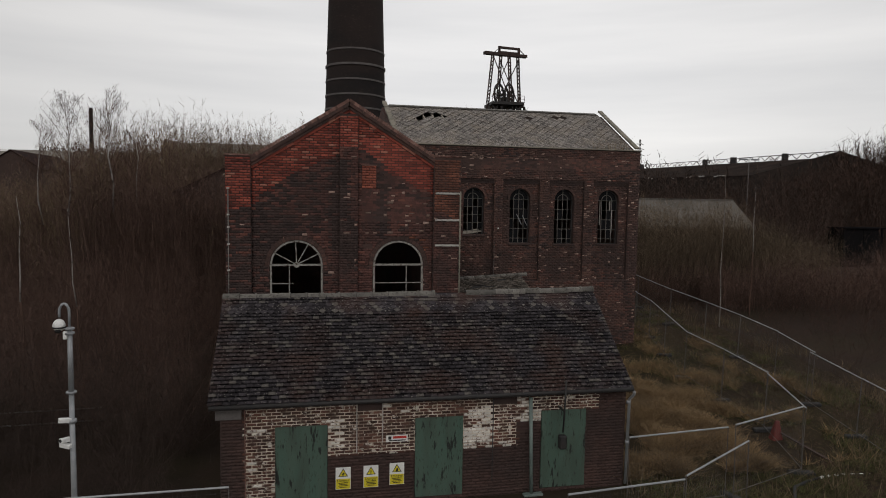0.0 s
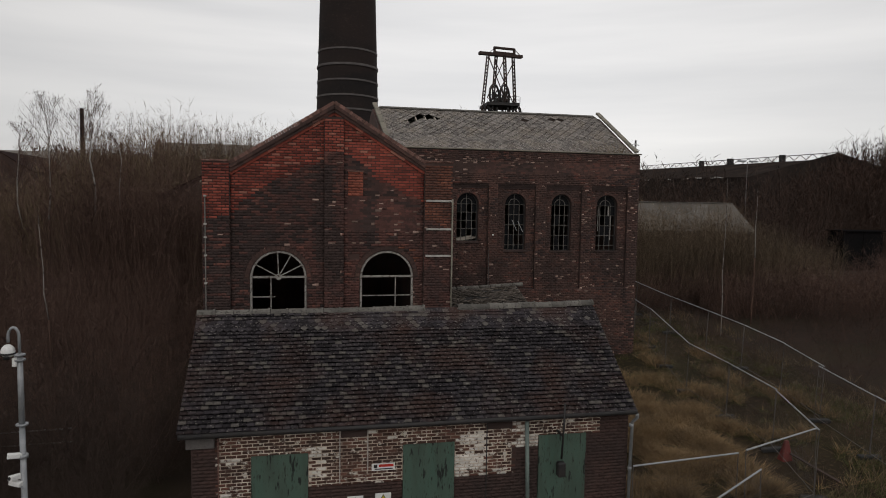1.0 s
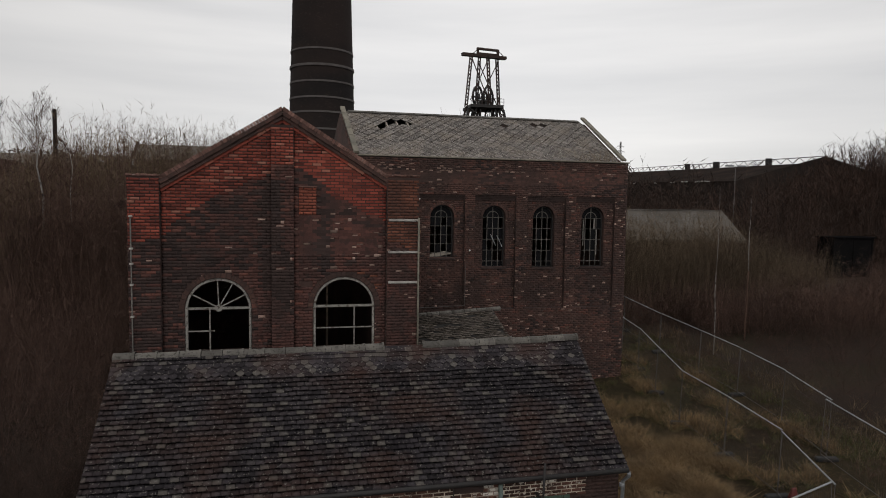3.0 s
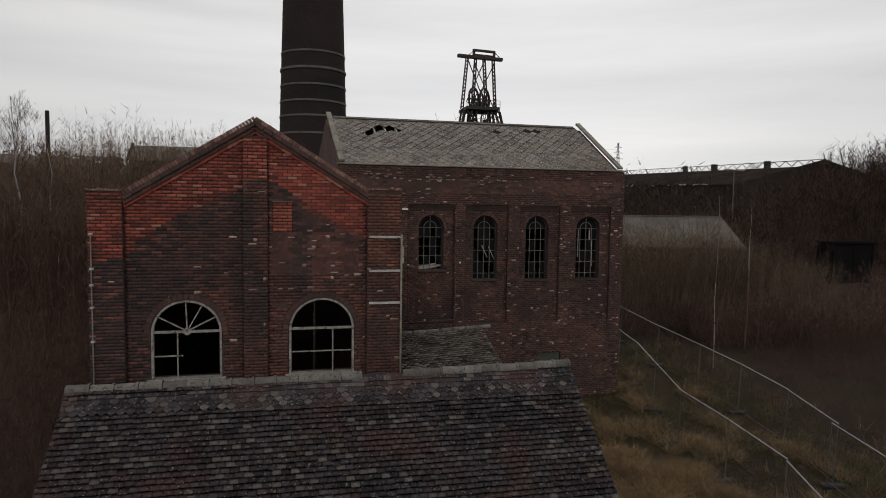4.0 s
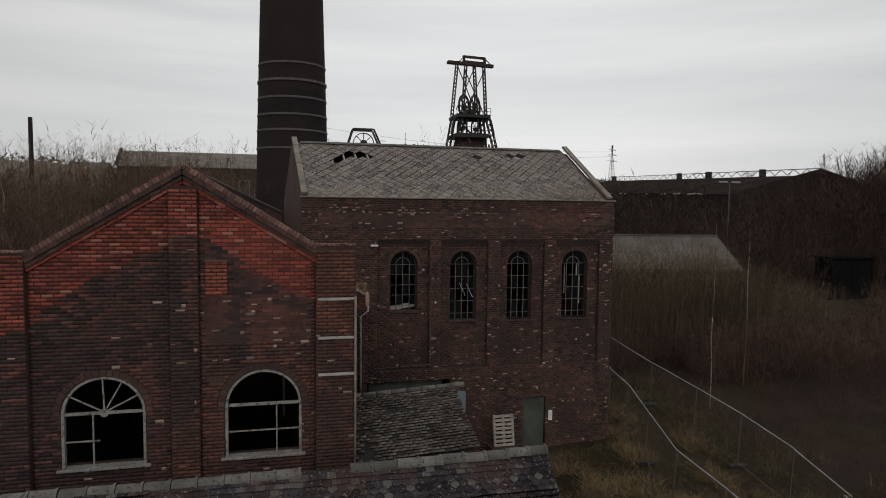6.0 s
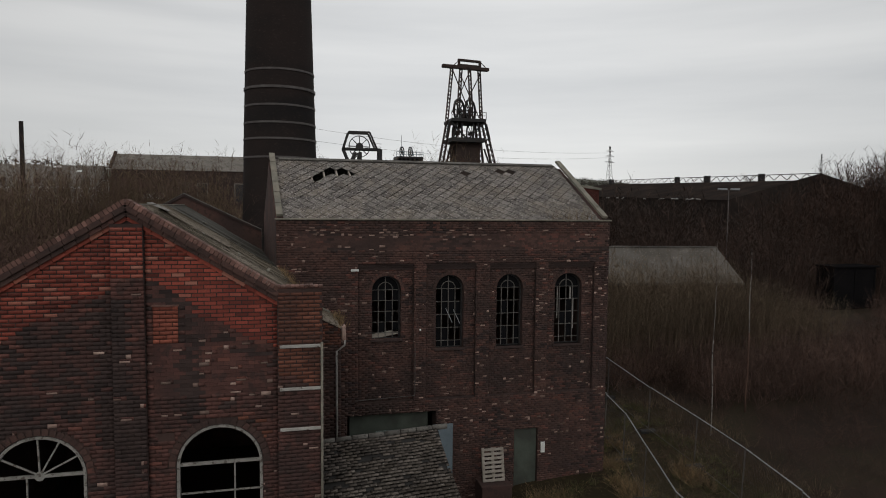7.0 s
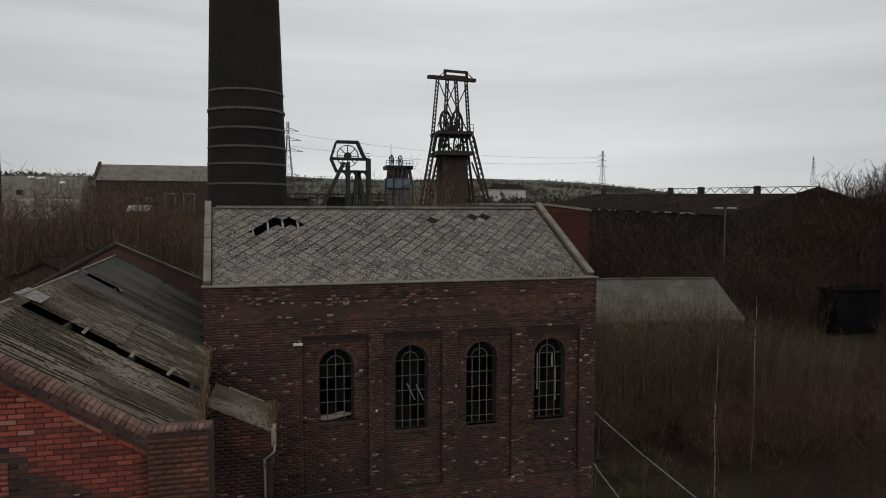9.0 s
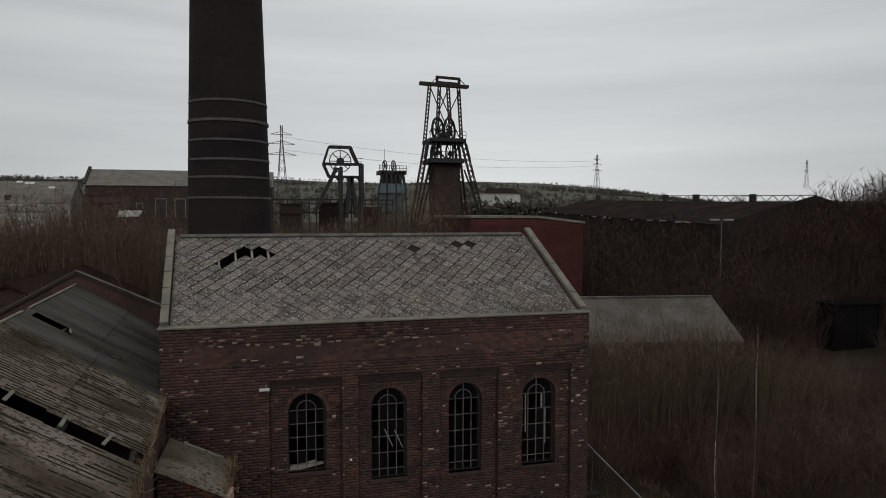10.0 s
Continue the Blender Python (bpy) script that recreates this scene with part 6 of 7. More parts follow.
def second_headgear():
    h = thing("second_headgear", "dark steel headgear with one large wheel", "headgear")
    y = 190
    def beam(name_, p, q, w=0.5):
        bm = bmesh.new()
        bar(bm, p, q, w, w)
        part(name_, bm, M_BLACKIRON, h)
    for dy in (-2, 2):
        yy = y + dy
        for p, q in (((19.4, 31.6), (25.3, 31.6)), ((19.4, 31.6), (17.9, 26.9)), ((25.3, 31.6), (27.4, 26.9)), ((17.9, 26.9), (28.4, 26.9)), ((17.9, 26.9), (19.4, 23.4)),
                     ((19.2, 23.4), (28.5, 23.4)), ((28.4, 26.9), (28.4, 10)), ((22.6, 26.0), (22.6, 10)), ((21.5, 25.8), (15.2, 13)), ((25.4, 23.4), (24.0, 12)), ((25.4, 23.4), (27.2, 12)), ((24.2, 17.5), (27.0, 17.5))):
            beam("steel_beam", (p[0], yy, p[1]), (q[0], yy, q[1]), 0.9 if q[1] < 14 else 0.5)
    wheel(h, "winding_wheel", (22.6, y, 27.7), 3.0, 6, M_BLACKIRON, 0.3)
    bm = bmesh.new()
    tube(bm, [(22.6, y - 0.6, 27.7), (22.6, y + 0.6, 27.7)], 1.05, 16)
    part("wheel_boss", bm, M_BLACKIRON, h)
    for dy in (-2, 2):
        for x, sg in ((19.9, 1), (22.1, -1), (23.1, 1), (24.9, -1), (25.9, 1), (27.9, -1)):
            bm = bmesh.new()
            vs = [(x, 23.2), (x + sg * 0.9, 23.2), (x + sg * 0.35, 22.85), (x, 22.2)]
            lo = [bm.verts.new((u, y + dy - 0.15, v)) for u, v in vs]
            hi = [bm.verts.new((u, y + dy + 0.15, v)) for u, v in vs]
            bm.faces.new(lo)
            bm.faces.new(hi[::-1])
            for i in range(4):
                bm.faces.new((lo[i], hi[i], hi[(i + 1) % 4], lo[(i + 1) % 4]))
            part("gusset", bm, M_BLACKIRON, h)
    bm = bmesh.new()
    for z in (27.5, 28.4):
        bar(bm, (26.4, y - 2.5, z), (28.6, y - 2.5, z), 0.12, 0.12)
    part("railing", bm, M_BLACKIRON, h)
    # rail-like gantry with open bays
    gan = thing("low_gantry", "rust-brown open gantry below the headgear", "gantry")
    for z, w in ((17.1, 0.35), (15.9, 0.3), (13.4, 0.5)):
        bm = bmesh.new()
        bar(bm, (4, y + 5, z), (38, y + 5, z), 0.5, w)
        part("rail", bm, M_RUST, gan)
    for i in range(18):
        bm = bmesh.new()
        bar(bm, (4.2 + 2 * i, y + 5, 5.0), (4.2 + 2 * i, y + 5, 17.2), 0.3, 0.3)
        part("post", bm, M_RUST, gan)
    for x0, x1, z in ((6, 12, 15.8), (17, 24, 16.4), (30, 35, 15.2)):
        bm = bmesh.new()
        box(bm, x0, x1, y + 5.5, y + 8, 5.0, z, 0.1)
        part("hut", bm, M_RUST, gan)


second_headgear()

M_BLUE = mat("pale_blue_sheeting", (0.12, 0.185, 0.215), (0.075, 0.12, 0.145), 0.35, 5, 0.6, 0.0, stain=(0.06, 0.075, 0.08), stain_scale=0.3, stain_amt=0.6)


def blue_headgear():
    h = thing("blue_headgear", "squat blue sheeted headgear with twin wheels", "headgear")
    y = 210
    bm = bmesh.new()
    lo = [bm.verts.new(v) for v in ((36.1, y - 3.3, 19.6), (44.4, y - 3.3, 19.6), (44.4, y + 3.3, 19.6), (36.1, y + 3.3, 19.6))]
    hi = [bm.verts.new(v) for v in ((36.4, y - 3, 22.6), (44.2, y - 3, 22.6), (44.2, y + 3, 22.6), (36.4, y + 3, 22.6))]
    bm.faces.new(hi)
    bm.faces.new(lo[::-1])
    for i in range(4):
        bm.faces.new((lo[i], lo[(i + 1) % 4], hi[(i + 1) % 4], hi[i]))
    part("casing", bm, M_BLUE, h)
    bm = bmesh.new()
    box(bm, 36.6, 44.0, y - 2.0, y + 2.6, 6.0, 19.6)
    part("lower_sheeting", bm, M_BLUE, h)
    for xa, xb in ((34.9, 36.2), (38.2, 38.6), (41.4, 41.4), (45.2, 44.3)):
        bm = bmesh.new()
        bar(bm, (xa, y - 3.6, 6.0), (xb, y - 3.1, 22.6), 0.4, 0.4)
        part("frame_leg", bm, M_BLACKIRON, h)
    for x, x2 in ((36.6, 37.2), (38.4, 38.4), (39.8, 39.8), (41.2, 41.2), (42.6, 42.6), (44.0, 43.4)):
        bm = bmesh.new()
        bar(bm, (x, y - 3, 22.6), (x2, y - 3, 26.1), 0.8, 0.8)
        part("leg", bm, M_BLACKIRON, h)
    bm = bmesh.new()
    box(bm, 36.1, 44.7, y - 3.4, y + 3.4, 25.4, 26.6)
    part("deck", bm, M_BLACKIRON, h)
    bm = bmesh.new()
    box(bm, 37.2, 43.4, y - 2.2, y + 2.4, 22.5, 25.5)
    part("inner_casing", bm, M_RUST, h)
    bm = bmesh.new()
    for z in (27.3, 28.1):
        bar(bm, (36.1, y - 3.3, z), (44.7, y - 3.3, z), 0.15, 0.15)
    for i in range(9):
        bar(bm, (36.1 + i * 1.07, y - 3.3, 26.4), (36.1 + i * 1.07, y - 3.3, 28.2), 0.15, 0.15)
    part("railing", bm, M_BLUE, h)
    for x in (38.35, 41.13):
        wheel(h, "winding_wheel", (x, y, 28.2), 1.75, 58, M_BLACKIRON, 0.2)
    bm = bmesh.new()
    bar(bm, (38.2, y, 28), (38.2, y, 33.6), 0.12, 0.12)
    part("mast", bm, M_BLACKIRON, h)


blue_headgear()


# ------------------------------------------------------------ other buildings
def gabled_block(name, label, x0, x1, y0, y1, base, eave, ridge, along, wall, roof, windows=(), overhang=0.2):
    """A house with a ridge along x or y; windows: (u, z0, z1, half width) in its front."""
    h = thing(name, label, "building")
    bm = bmesh.new()
    box(bm, x0, x1, y0, y1, base, eave)
    body = part("wall", bm, wall, h)
    xm, ym = (x0 + x1) / 2, (y0 + y1) / 2
    bm = bmesh.new()
    if along == "x":
        ends = [[(x, y0, eave), (x, y1, eave), (x, ym, ridge - 0.05)] for x in (x0, x1)]
        sl = [[(x0 - overhang, y0 - overhang, eave), (x1 + overhang, y0 - overhang, eave), (x1 + overhang, ym, ridge), (x0 - overhang, ym, ridge)],
              [(x1 + overhang, y1 + overhang, eave), (x0 - overhang, y1 + overhang, eave), (x0 - overhang, ym, ridge), (x1 + overhang, ym, ridge)]]
    else:
        ends = [[(x0, y, eave), (x1, y, eave), (xm, y, ridge - 0.05)] for y in (y0, y1)]
        sl = [[(x0 - overhang, y1 + overhang, eave), (x0 - overhang, y0 - overhang, eave), (xm, y0 - overhang, ridge), (xm, y1 + overhang, ridge)],
              [(x1 + overhang, y0 - overhang, eave), (x1 + overhang, y1 + overhang, eave), (xm, y1 + overhang, ridge), (xm, y0 - overhang, ridge)]]
    bm.free()
    for e in ends:
        bm = bmesh.new()
        bm.faces.new([bm.verts.new(v) for v in e])
        part("gable", bm, wall, h)
    for s in sl:
        bm = bmesh.new()
        hi = [bm.verts.new(v) for v in s]
        lo = [bm.verts.new((v[0], v[1], v[2] - 0.15)) for v in s]
        bm.faces.new(hi)
        bm.faces.new(lo[::-1])
        for i in range(4):
            bm.faces.new((lo[i], lo[(i + 1) % 4], hi[(i + 1) % 4], hi[i]))
        part("roof_slope", bm, roof, h)
    for u, z0, z1, hw in windows:
        bm = bmesh.new()
        box(bm, u - hw, u + hw, y0 - 0.05, y0 + 0.1, z0, z1)
        win = part("window", bm, M_BLACKIRON, h)
        bm = bmesh.new()
        for t in (-1, 1):
            box(bm, u + t * (hw + 0.15) - 0.15, u + t * (hw + 0.15) + 0.15, y0 - 0.12, y0, z0, z1)
        box(bm, u - hw - 0.3, u + hw + 0.3, y0 - 0.12, y0, z1, z1 + 0.35)
        part("window_surround", bm, M_FARROOF, win)
    return h


def surroundings():
    # low building beyond the fences
    store = gabled_block("slate_roofed_store", "low brick store with a pale slate roof behind scrub", 17.0, 31.75, 41.3, 48.0, -0.2, 6.1, 8.1, "x", M_FARWALL, M_STORE)
    for i in range(25):
        bm = bmesh.new()
        bar(bm, (16.8 + i * 0.606, 44.65, 8.14), (17.39 + i * 0.606, 44.65, 8.14 + RNG.uniform(-0.015, 0.015)), 0.2, 0.07)
        part("ridge_tile", bm, M_RIDGE, store)
    store.matrix_basis = Matrix.Translation((31.95, 44.65, 0)) @ Matrix.Rotation(radians(-8.7), 4, "Z") @ Matrix.Translation((-31.95, -44.65, 0))
    # tall red brick block behind the engine house
    b = thing("red_brick_block", "tall plain red brick building with a low coped gable", "building")
    bm = bmesh.new()
    plate(bm, [(21.1, -0.2), (31.0, -0.2), (31.0, 12.35), (26.9, 12.8), (21.1, 12.8)], [], 60, 72)
    body = part("wall", bm, M_BLOCK, b)
    for p, q in (((21.0, 12.9), (26.9, 12.9)), ((26.9, 12.9), (31.15, 12.43))):
        bm = bmesh.new()
        bar(bm, (p[0], 66, p[1]), (q[0], 66, q[1]), 12.3, 0.2)
        part("coping", bm, M_COPING, b)
    brickwork("brickwork", body, FRONT(60.0), 5.0, 12.3, lambda z: [(21.1, 31.0)], lambda u, z: 0, [M_BLOCK])
    # dark roofed building among the scrub
    gabled_block("dark_roofed_house", "dark roofed brick building in the scrub", -9.4, -2.4, 44.5, 56.0, 0, 8.0, 9.9, "y", M_FARWALL, M_RUSTROOF)
    # long winding house far behind
    gabled_block("winding_house", "long brick winding house with slate roof and arched windows", -54.8, 3.5, 238.6, 253.6, 3, 22.3, 27.9, "x", M_FARWALL, M_FARROOF,
                 [(-38.8, 14.6, 16.3, 0.75), (-32.3, 11.6, 17.8, 1.5), (-26.3, 11.6, 17.8, 1.5), (-14, 11.6, 17.8, 1.5)], 0.5)
    bm = bmesh.new()
    bar(bm, (-55.2, 238.2, 22.6), (-55.2, 246.1, 28.6), 0.9, 0.5)
    part("gable_coping", bm, M_FARWALL, bpy.data.objects["winding_house"])
    shed = gabled_block("slate_shed", "long low shed with a patched slate roof and pale wall", -116.5, -59.2, 237.3, 255, 3, 16.3, 23.6, "x", M_FARPALE, M_FARROOF, [(-95, 12.4, 15.4, 1.6), (-79, 12.4, 15.4, 1.6), (-70.3, 12.4, 15.4, 1.6)])
    for x, f, w in ((-108, 0.93, 1.2), (-86, 0.95, 0.6), (-76, 0.95, 0.9), (-73, 0.9, 1.4), (-66, 0.7, 0.9)):
        bm = bmesh.new()
        box(bm, -w, w, -0.5, 0.5, 0, 0.06)
        part("roof_patch", bm, M_SIGNWHITE, shed, "pale patch of missing slates").matrix_basis = pose(x, 237.1 + 9.05 * f, 16.3 + 7.3 * f + 0.1, 38)
    for x in (-99, -87, -77):
        bm = bmesh.new()
        box(bm, x - 0.8, x + 0.8, 238.2, 239.6, 16.8, 18.9, 0.1)
        part("roof_ventilator", bm, M_RUST, shed)
    lean = gabled_block("pale_lean_to", "low pale shed with a slate roof before the long shed", -104, -62, 228, 236, 3, 13.4, 15.3, "x", M_FARPALE, M_FARROOF, [(-92, 10.8, 12.6, 2.0), (-80, 10.8, 12.6, 2.0)])
    gabled_block("dark_gabled_shed", "dark brown gabled shed in the scrub", -56.6, -47.0, 120, 140, 1, 12.1, 15.4, "y", M_FARWALL, M_RUSTROOF)
    gabled_block("white_shed", "brown shed with a white roof slope far off", -40.6, -34.6, 216.0, 223, 3, 12.2, 14.0, "x", M_FARRED, M_FARPALE)
    # sheds and farms on the plain beyond the headgears
    gabled_block("long_white_shed", "long white shed with a dark roof far off", 111, 133, 335, 349, 6, 23.6, 24.3, "x", M_FARPALE, M_FARROOF)
    gabled_block("dark_barn", "dark roofed barn behind the white shed far off", 124, 140, 356, 370, 6, 25.4, 28.2, "x", M_FARWALL, M_TAR)
    tank = thing("rusty_tank_frame", "rusty panelled steel tank on posts", "tank")
    bm = bmesh.new()
    box(bm, -51.2, -39.9, 222.6, 230, 11.3, 18.6)
    part("tank_wall", bm, M_TANK, tank)
    for i in range(6):
        bm = bmesh.new()
        x = -51.2 + i * 2.26
        bar(bm, (x, 222.3, 2), (x, 222.3, 18.8), 0.28, 0.28)
        part("post", bm, M_FARRED, tank)
    for z in (11.5, 13.9, 16.3, 18.7):
        bm = bmesh.new()
        bar(bm, (-51.2, 222.2, z), (-39.9, 222.2, z), 0.28, 0.28)
        part("rail", bm, M_FARRED, tank)
    # small far stack
    s = thing("slender_stack", "slender dark chimney stack far off", "chimney", at=(-51.3, 157.5, 0))
    bm = bmesh.new()
    tube(bm, [(0, 0, 5), (0, 0, 27.7)], 0.5, 12, 0.42)
    part("shaft", bm, M_CHIM, s)
    # derelict hall whose roof has lost its covering along the ridge
    h = thing("derelict_hall", "long derelict dark hall with bare roof trusses along the ridge", "building")
    A, B = Vector((70.2, 75.5, 15.5)), Vector((75.2, 142, 17.2))
    d = B - A
    side = Vector((-13, 1, 0))
    bm = bmesh.new()
    r0, r1 = A + Vector((-1.0, 0, -0.9)), B + Vector((-1.0, 0, -0.9))
    e0, e1 = A + side + Vector((0, 0, -3.6)), B + side + Vector((0, 0, -3.6))
    q = [e0, e1, r1, r0]
    hi = [bm.verts.new(v) for v in q]
    lo = [bm.verts.new(v - Vector((0, 0, 0.3))) for v in q]
    bm.faces.new(hi)
    bm.faces.new(lo[::-1])
    for i in range(4):
        bm.faces.new((lo[i], lo[(i + 1) % 4], hi[(i + 1) % 4], hi[i]))
    part("roof_slope", bm, M_TAR, h)
    bm = bmesh.new()
    for p, q in ((e0, e1),):
        vs = [bm.verts.new(v) for v in (p, q, Vector((q.x, q.y, 0)), Vector((p.x, p.y, 0)))]
        bm.faces.new(vs)
    g0 = A + Vector((14, 0, -3.6))
    bm.faces.new([bm.verts.new(v) for v in (e0, A, g0, Vector((g0.x, g0.y, 0)), Vector((e0.x, e0.y, 0)))])
    part("wall", bm, M_TAR, h)
    for k in range(34):
        if RNG.random() < 0.45:
            bm = bmesh.new()
            p, q = e0.lerp(e1, k / 34), e0.lerp(e1, (k + RNG.uniform(0.4, 0.95)) / 34)
            bar(bm, p + Vector((-0.1, 0, RNG.uniform(-0.25, 0.1))), q + Vector((-0.1, 0, RNG.uniform(-0.25, 0.1))), 0.1, RNG.uniform(0.1, 0.25))
            part("loose_fascia", bm, M_FARPALE, h)
    for k in range(26):
        p = A + d * k / 26
        p2 = A + d * (k + 1) / 26
        bm = bmesh.new()
        low = Vector((-1.0, 0, -0.82))
        bar(bm, p, p2, 0.1, 0.1)
        bar(bm, p + low, p2, 0.075, 0.075)
        bar(bm, p + low, p, 0.075, 0.075)
        part("roof_truss", bm, M_RUST, h)
    for f, w in ((0.175, 0.5), (0.385, 0.6), (0.53, 0.5), (0.96, 0.6)):
        p = A + d * f
        bm = bmesh.new()
        box(bm, p.x - w, p.x + 0.4, p.y - w / 2, p.y + w / 2, p.z - 0.9, p.z + 0.2, 0.05)
        part("roof_ventilator", bm, M_BLACKIRON, h)
    # dark open bay in the scrub; black doors stand in for its shaded front
    bay = thing("dark_steel_shed", "dark open bay in the scrub, its shade built as black panels", "shed", at=(53.0, 54.5, 0))
    for n_, v in (("side_wall", (-2.3, -2.1, -1, 1, -0.2, 5.6)), ("side_wall", (2.1, 2.3, -1, 1, -0.2, 5.6)), ("back_wall", (-2.1, 2.1, 0.8, 1, -0.2, 5.6)), ("door", (-2.1, -0.02, -0.95, -0.85, -0.2, 5.6)), ("door", (0.02, 2.1, -0.95, -0.85, -0.2, 5.6)), ("roof", (-2.45, 2.45, -1.2, 1.2, 5.6, 5.75))):
        bm = bmesh.new()
        box(bm, *v, 0.02)
        part(n_, bm, M_PITCH, bay)
    # yard lamp
    l = thing("yard_lamp", "tall grey yard lamp with twin heads", "street lamp", at=(44.6, 60, 0))
    bm = bmesh.new()
    tube(bm, [(0, 0, 0), (0, 0, 12.6)], 0.06, 8, 0.04)
    part("pole", bm, M_HOOP, l)
    for sx in (-0.7, 0.7):
        bm = bmesh.new()
        box(bm, sx - 0.45, sx + 0.45, -0.15, 0.15, 12.55, 12.72, 0.03)
        part("lamp_head", bm, M_STEEL, l)


surroundings()


def pylon(x, y, base, top, yaw):
    p = thing("electricity_pylon", "grey lattice electricity pylon on the skyline", "pylon", "pylons on the skyline", at=(x, y, base))
    H = top - base
    bm = bmesh.new()
    w = lambda f: (0.14 - 0.115 * min(1, f * 1.25)) * H / 2
    ns = [0, 0.12, 0.24, 0.36, 0.47, 0.57, 0.66, 0.74, 0.82, 0.9, 1.0]
    t = 0.006 * H
    for f, g in zip(ns, ns[1:]):
        a, b = w(f), max(0.02, w(g))
        cs = ((1, 1), (1, -1), (-1, -1), (-1, 1))
        for k in range(4):
            (sx, sy), (ux, uy) = cs[k], cs[(k + 1) % 4]
            bar(bm, (sx * a, sy * a, f * H), (sx * b, sy * b, g * H), t, t)
            bar(bm, (sx * a, sy * a, f * H), (ux * b, uy * b, g * H), t * 0.6, t * 0.6)
    part("tower", bm, M_HOOP, p)
    for f, s in ((0.62, 0.19), (0.76, 0.17), (0.88, 0.14)):
        for sg in (1, -1):
            bm = bmesh.new()
            bar(bm, (0, 0, f * H), (sg * s * H, 0, f * H), t, t)
            bar(bm, (0, 0, (f + 0.04) * H), (sg * s * H, 0, f * H), t, t)
            part("arm", bm, M_HOOP, p)
    p.matrix_basis = pose(x, y, base, 0, 0, yaw)


pylon(7.3, 420, 20, 68, 10)
pylon(266.7, 500, 28, 63.5, 25)
pylon(579.8, 600, 42, 74, 20)

# overhead lines between the pylons
for k, (z0, z1) in enumerate(((61, 58), (53, 54))):
    bm = bmesh.new()
    n = 16
    pts = [Vector((7 + (266 - 7) * i / n, 420 + 80 * i / n, z0 + (z1 - z0) * i / n - 22 * (i / n) * (1 - i / n))) for i in range(n + 1)]
    tube(bm, pts, 0.07, 4)
    tagged(link_mesh("power_line", bm, M_HOOP), "thin power line between pylons", "power line", "power lines")


# ------------------------------------------------------------ bare scrub, trees and grass
def plants(name, spots, seed, stems, twigs, width, materials, label, lean=0.25, twig_len=0.3, twig_from=0.15, low=0.55, rise=(0.3, 1.6)):
    """Many bare plants as one mesh: each stem and twig is a slender wedge. spots: rows of x, y, z, height."""
    g = np.random.default_rng(seed)
    s = np.asarray(spots, float)
    n = len(s)
    base = np.repeat(s[:, :3], stems, 0)
    h = np.repeat(s[:, 3], stems) * g.uniform(low, 1.05, n * stems)
    base[:, :2] += g.normal(0, 0.18, (len(base), 2)) * np.clip(h, 0.5, 4)[:, None] * 0.5
    d = np.stack([g.normal(0, lean, len(base)), g.normal(0, lean, len(base)), np.ones(len(base))], 1)
    d /= np.linalg.norm(d, axis=1)[:, None]
    tip = base + d * h[:, None]
    ang = g.uniform(0, math.pi, len(base))
    w = np.stack([np.cos(ang), np.sin(ang), np.zeros(len(base))], 1) * (h * width)[:, None]
    tris = [np.stack([base - w, base + w, tip], 1)]
    f = g.uniform(twig_from, 0.98, (len(base), twigs))
    p = base[:, None] + (tip - base)[:, None] * f[..., None]
    td = np.stack([g.normal(0, 1, f.shape), g.normal(0, 1, f.shape), g.uniform(*rise, f.shape)], -1)
    td /= np.linalg.norm(td, axis=-1)[..., None]
    q = p + td * (h[:, None] * twig_len * g.uniform(0.35, 1.0, f.shape) * (1.15 - 0.75 * f))[..., None]
    a2 = g.uniform(0, math.pi, f.shape)
    w2 = np.stack([np.cos(a2), np.sin(a2), np.zeros(f.shape)], -1) * (h[:, None] * width * 0.55 * g.uniform(0.5, 1.2, f.shape))[..., None]
    tris.append(np.stack([p - w2, p + w2, q], 2).reshape(-1, 3, 3))
    t = np.concatenate(tris)
    idx = np.arange(len(t) * 3).reshape(-1, 3)
    mi = np.minimum(len(materials) - 1, (g.random(len(t)) * len(materials)).astype(int)) if len(materials) > 1 else None
    ob = from_arrays(name, t.reshape(-1, 3), idx, materials, mi)
    return tagged(ob, label, "scrub", kind="stuff")


M_TWIGD = mat("dark_bare_twigs", (0.056, 0.04, 0.033), (0.036, 0.0265, 0.0225), 0.25, 3.0, 0.95, 0.0, rand=0.4, spec=0.05)
M_TWIGB = mat("red_brown_bare_twigs", (0.14, 0.09, 0.072), (0.09, 0.06, 0.05), 0.12, 3.0, 0.95, 0.0, rand=0.4, spec=0.05)
M_TWIGP = mat("pale_tan_twigs", (0.16, 0.12, 0.083), (0.09, 0.068, 0.048), 0.25, 3.0, 0.95, 0.0, rand=0.5, spec=0.05)
M_TWIG2 = mat("olive_bare_twigs", (0.175, 0.13, 0.082), (0.11, 0.083, 0.055), 0.2, 3.0, 0.95, 0.0, rand=0.4, spec=0.05)
M_TWIG3 = mat("grey_bare_twigs", (0.1, 0.08, 0.066), (0.06, 0.048, 0.04), 0.3, 3.0, 0.95, 0.0, rand=0.4, spec=0.05)


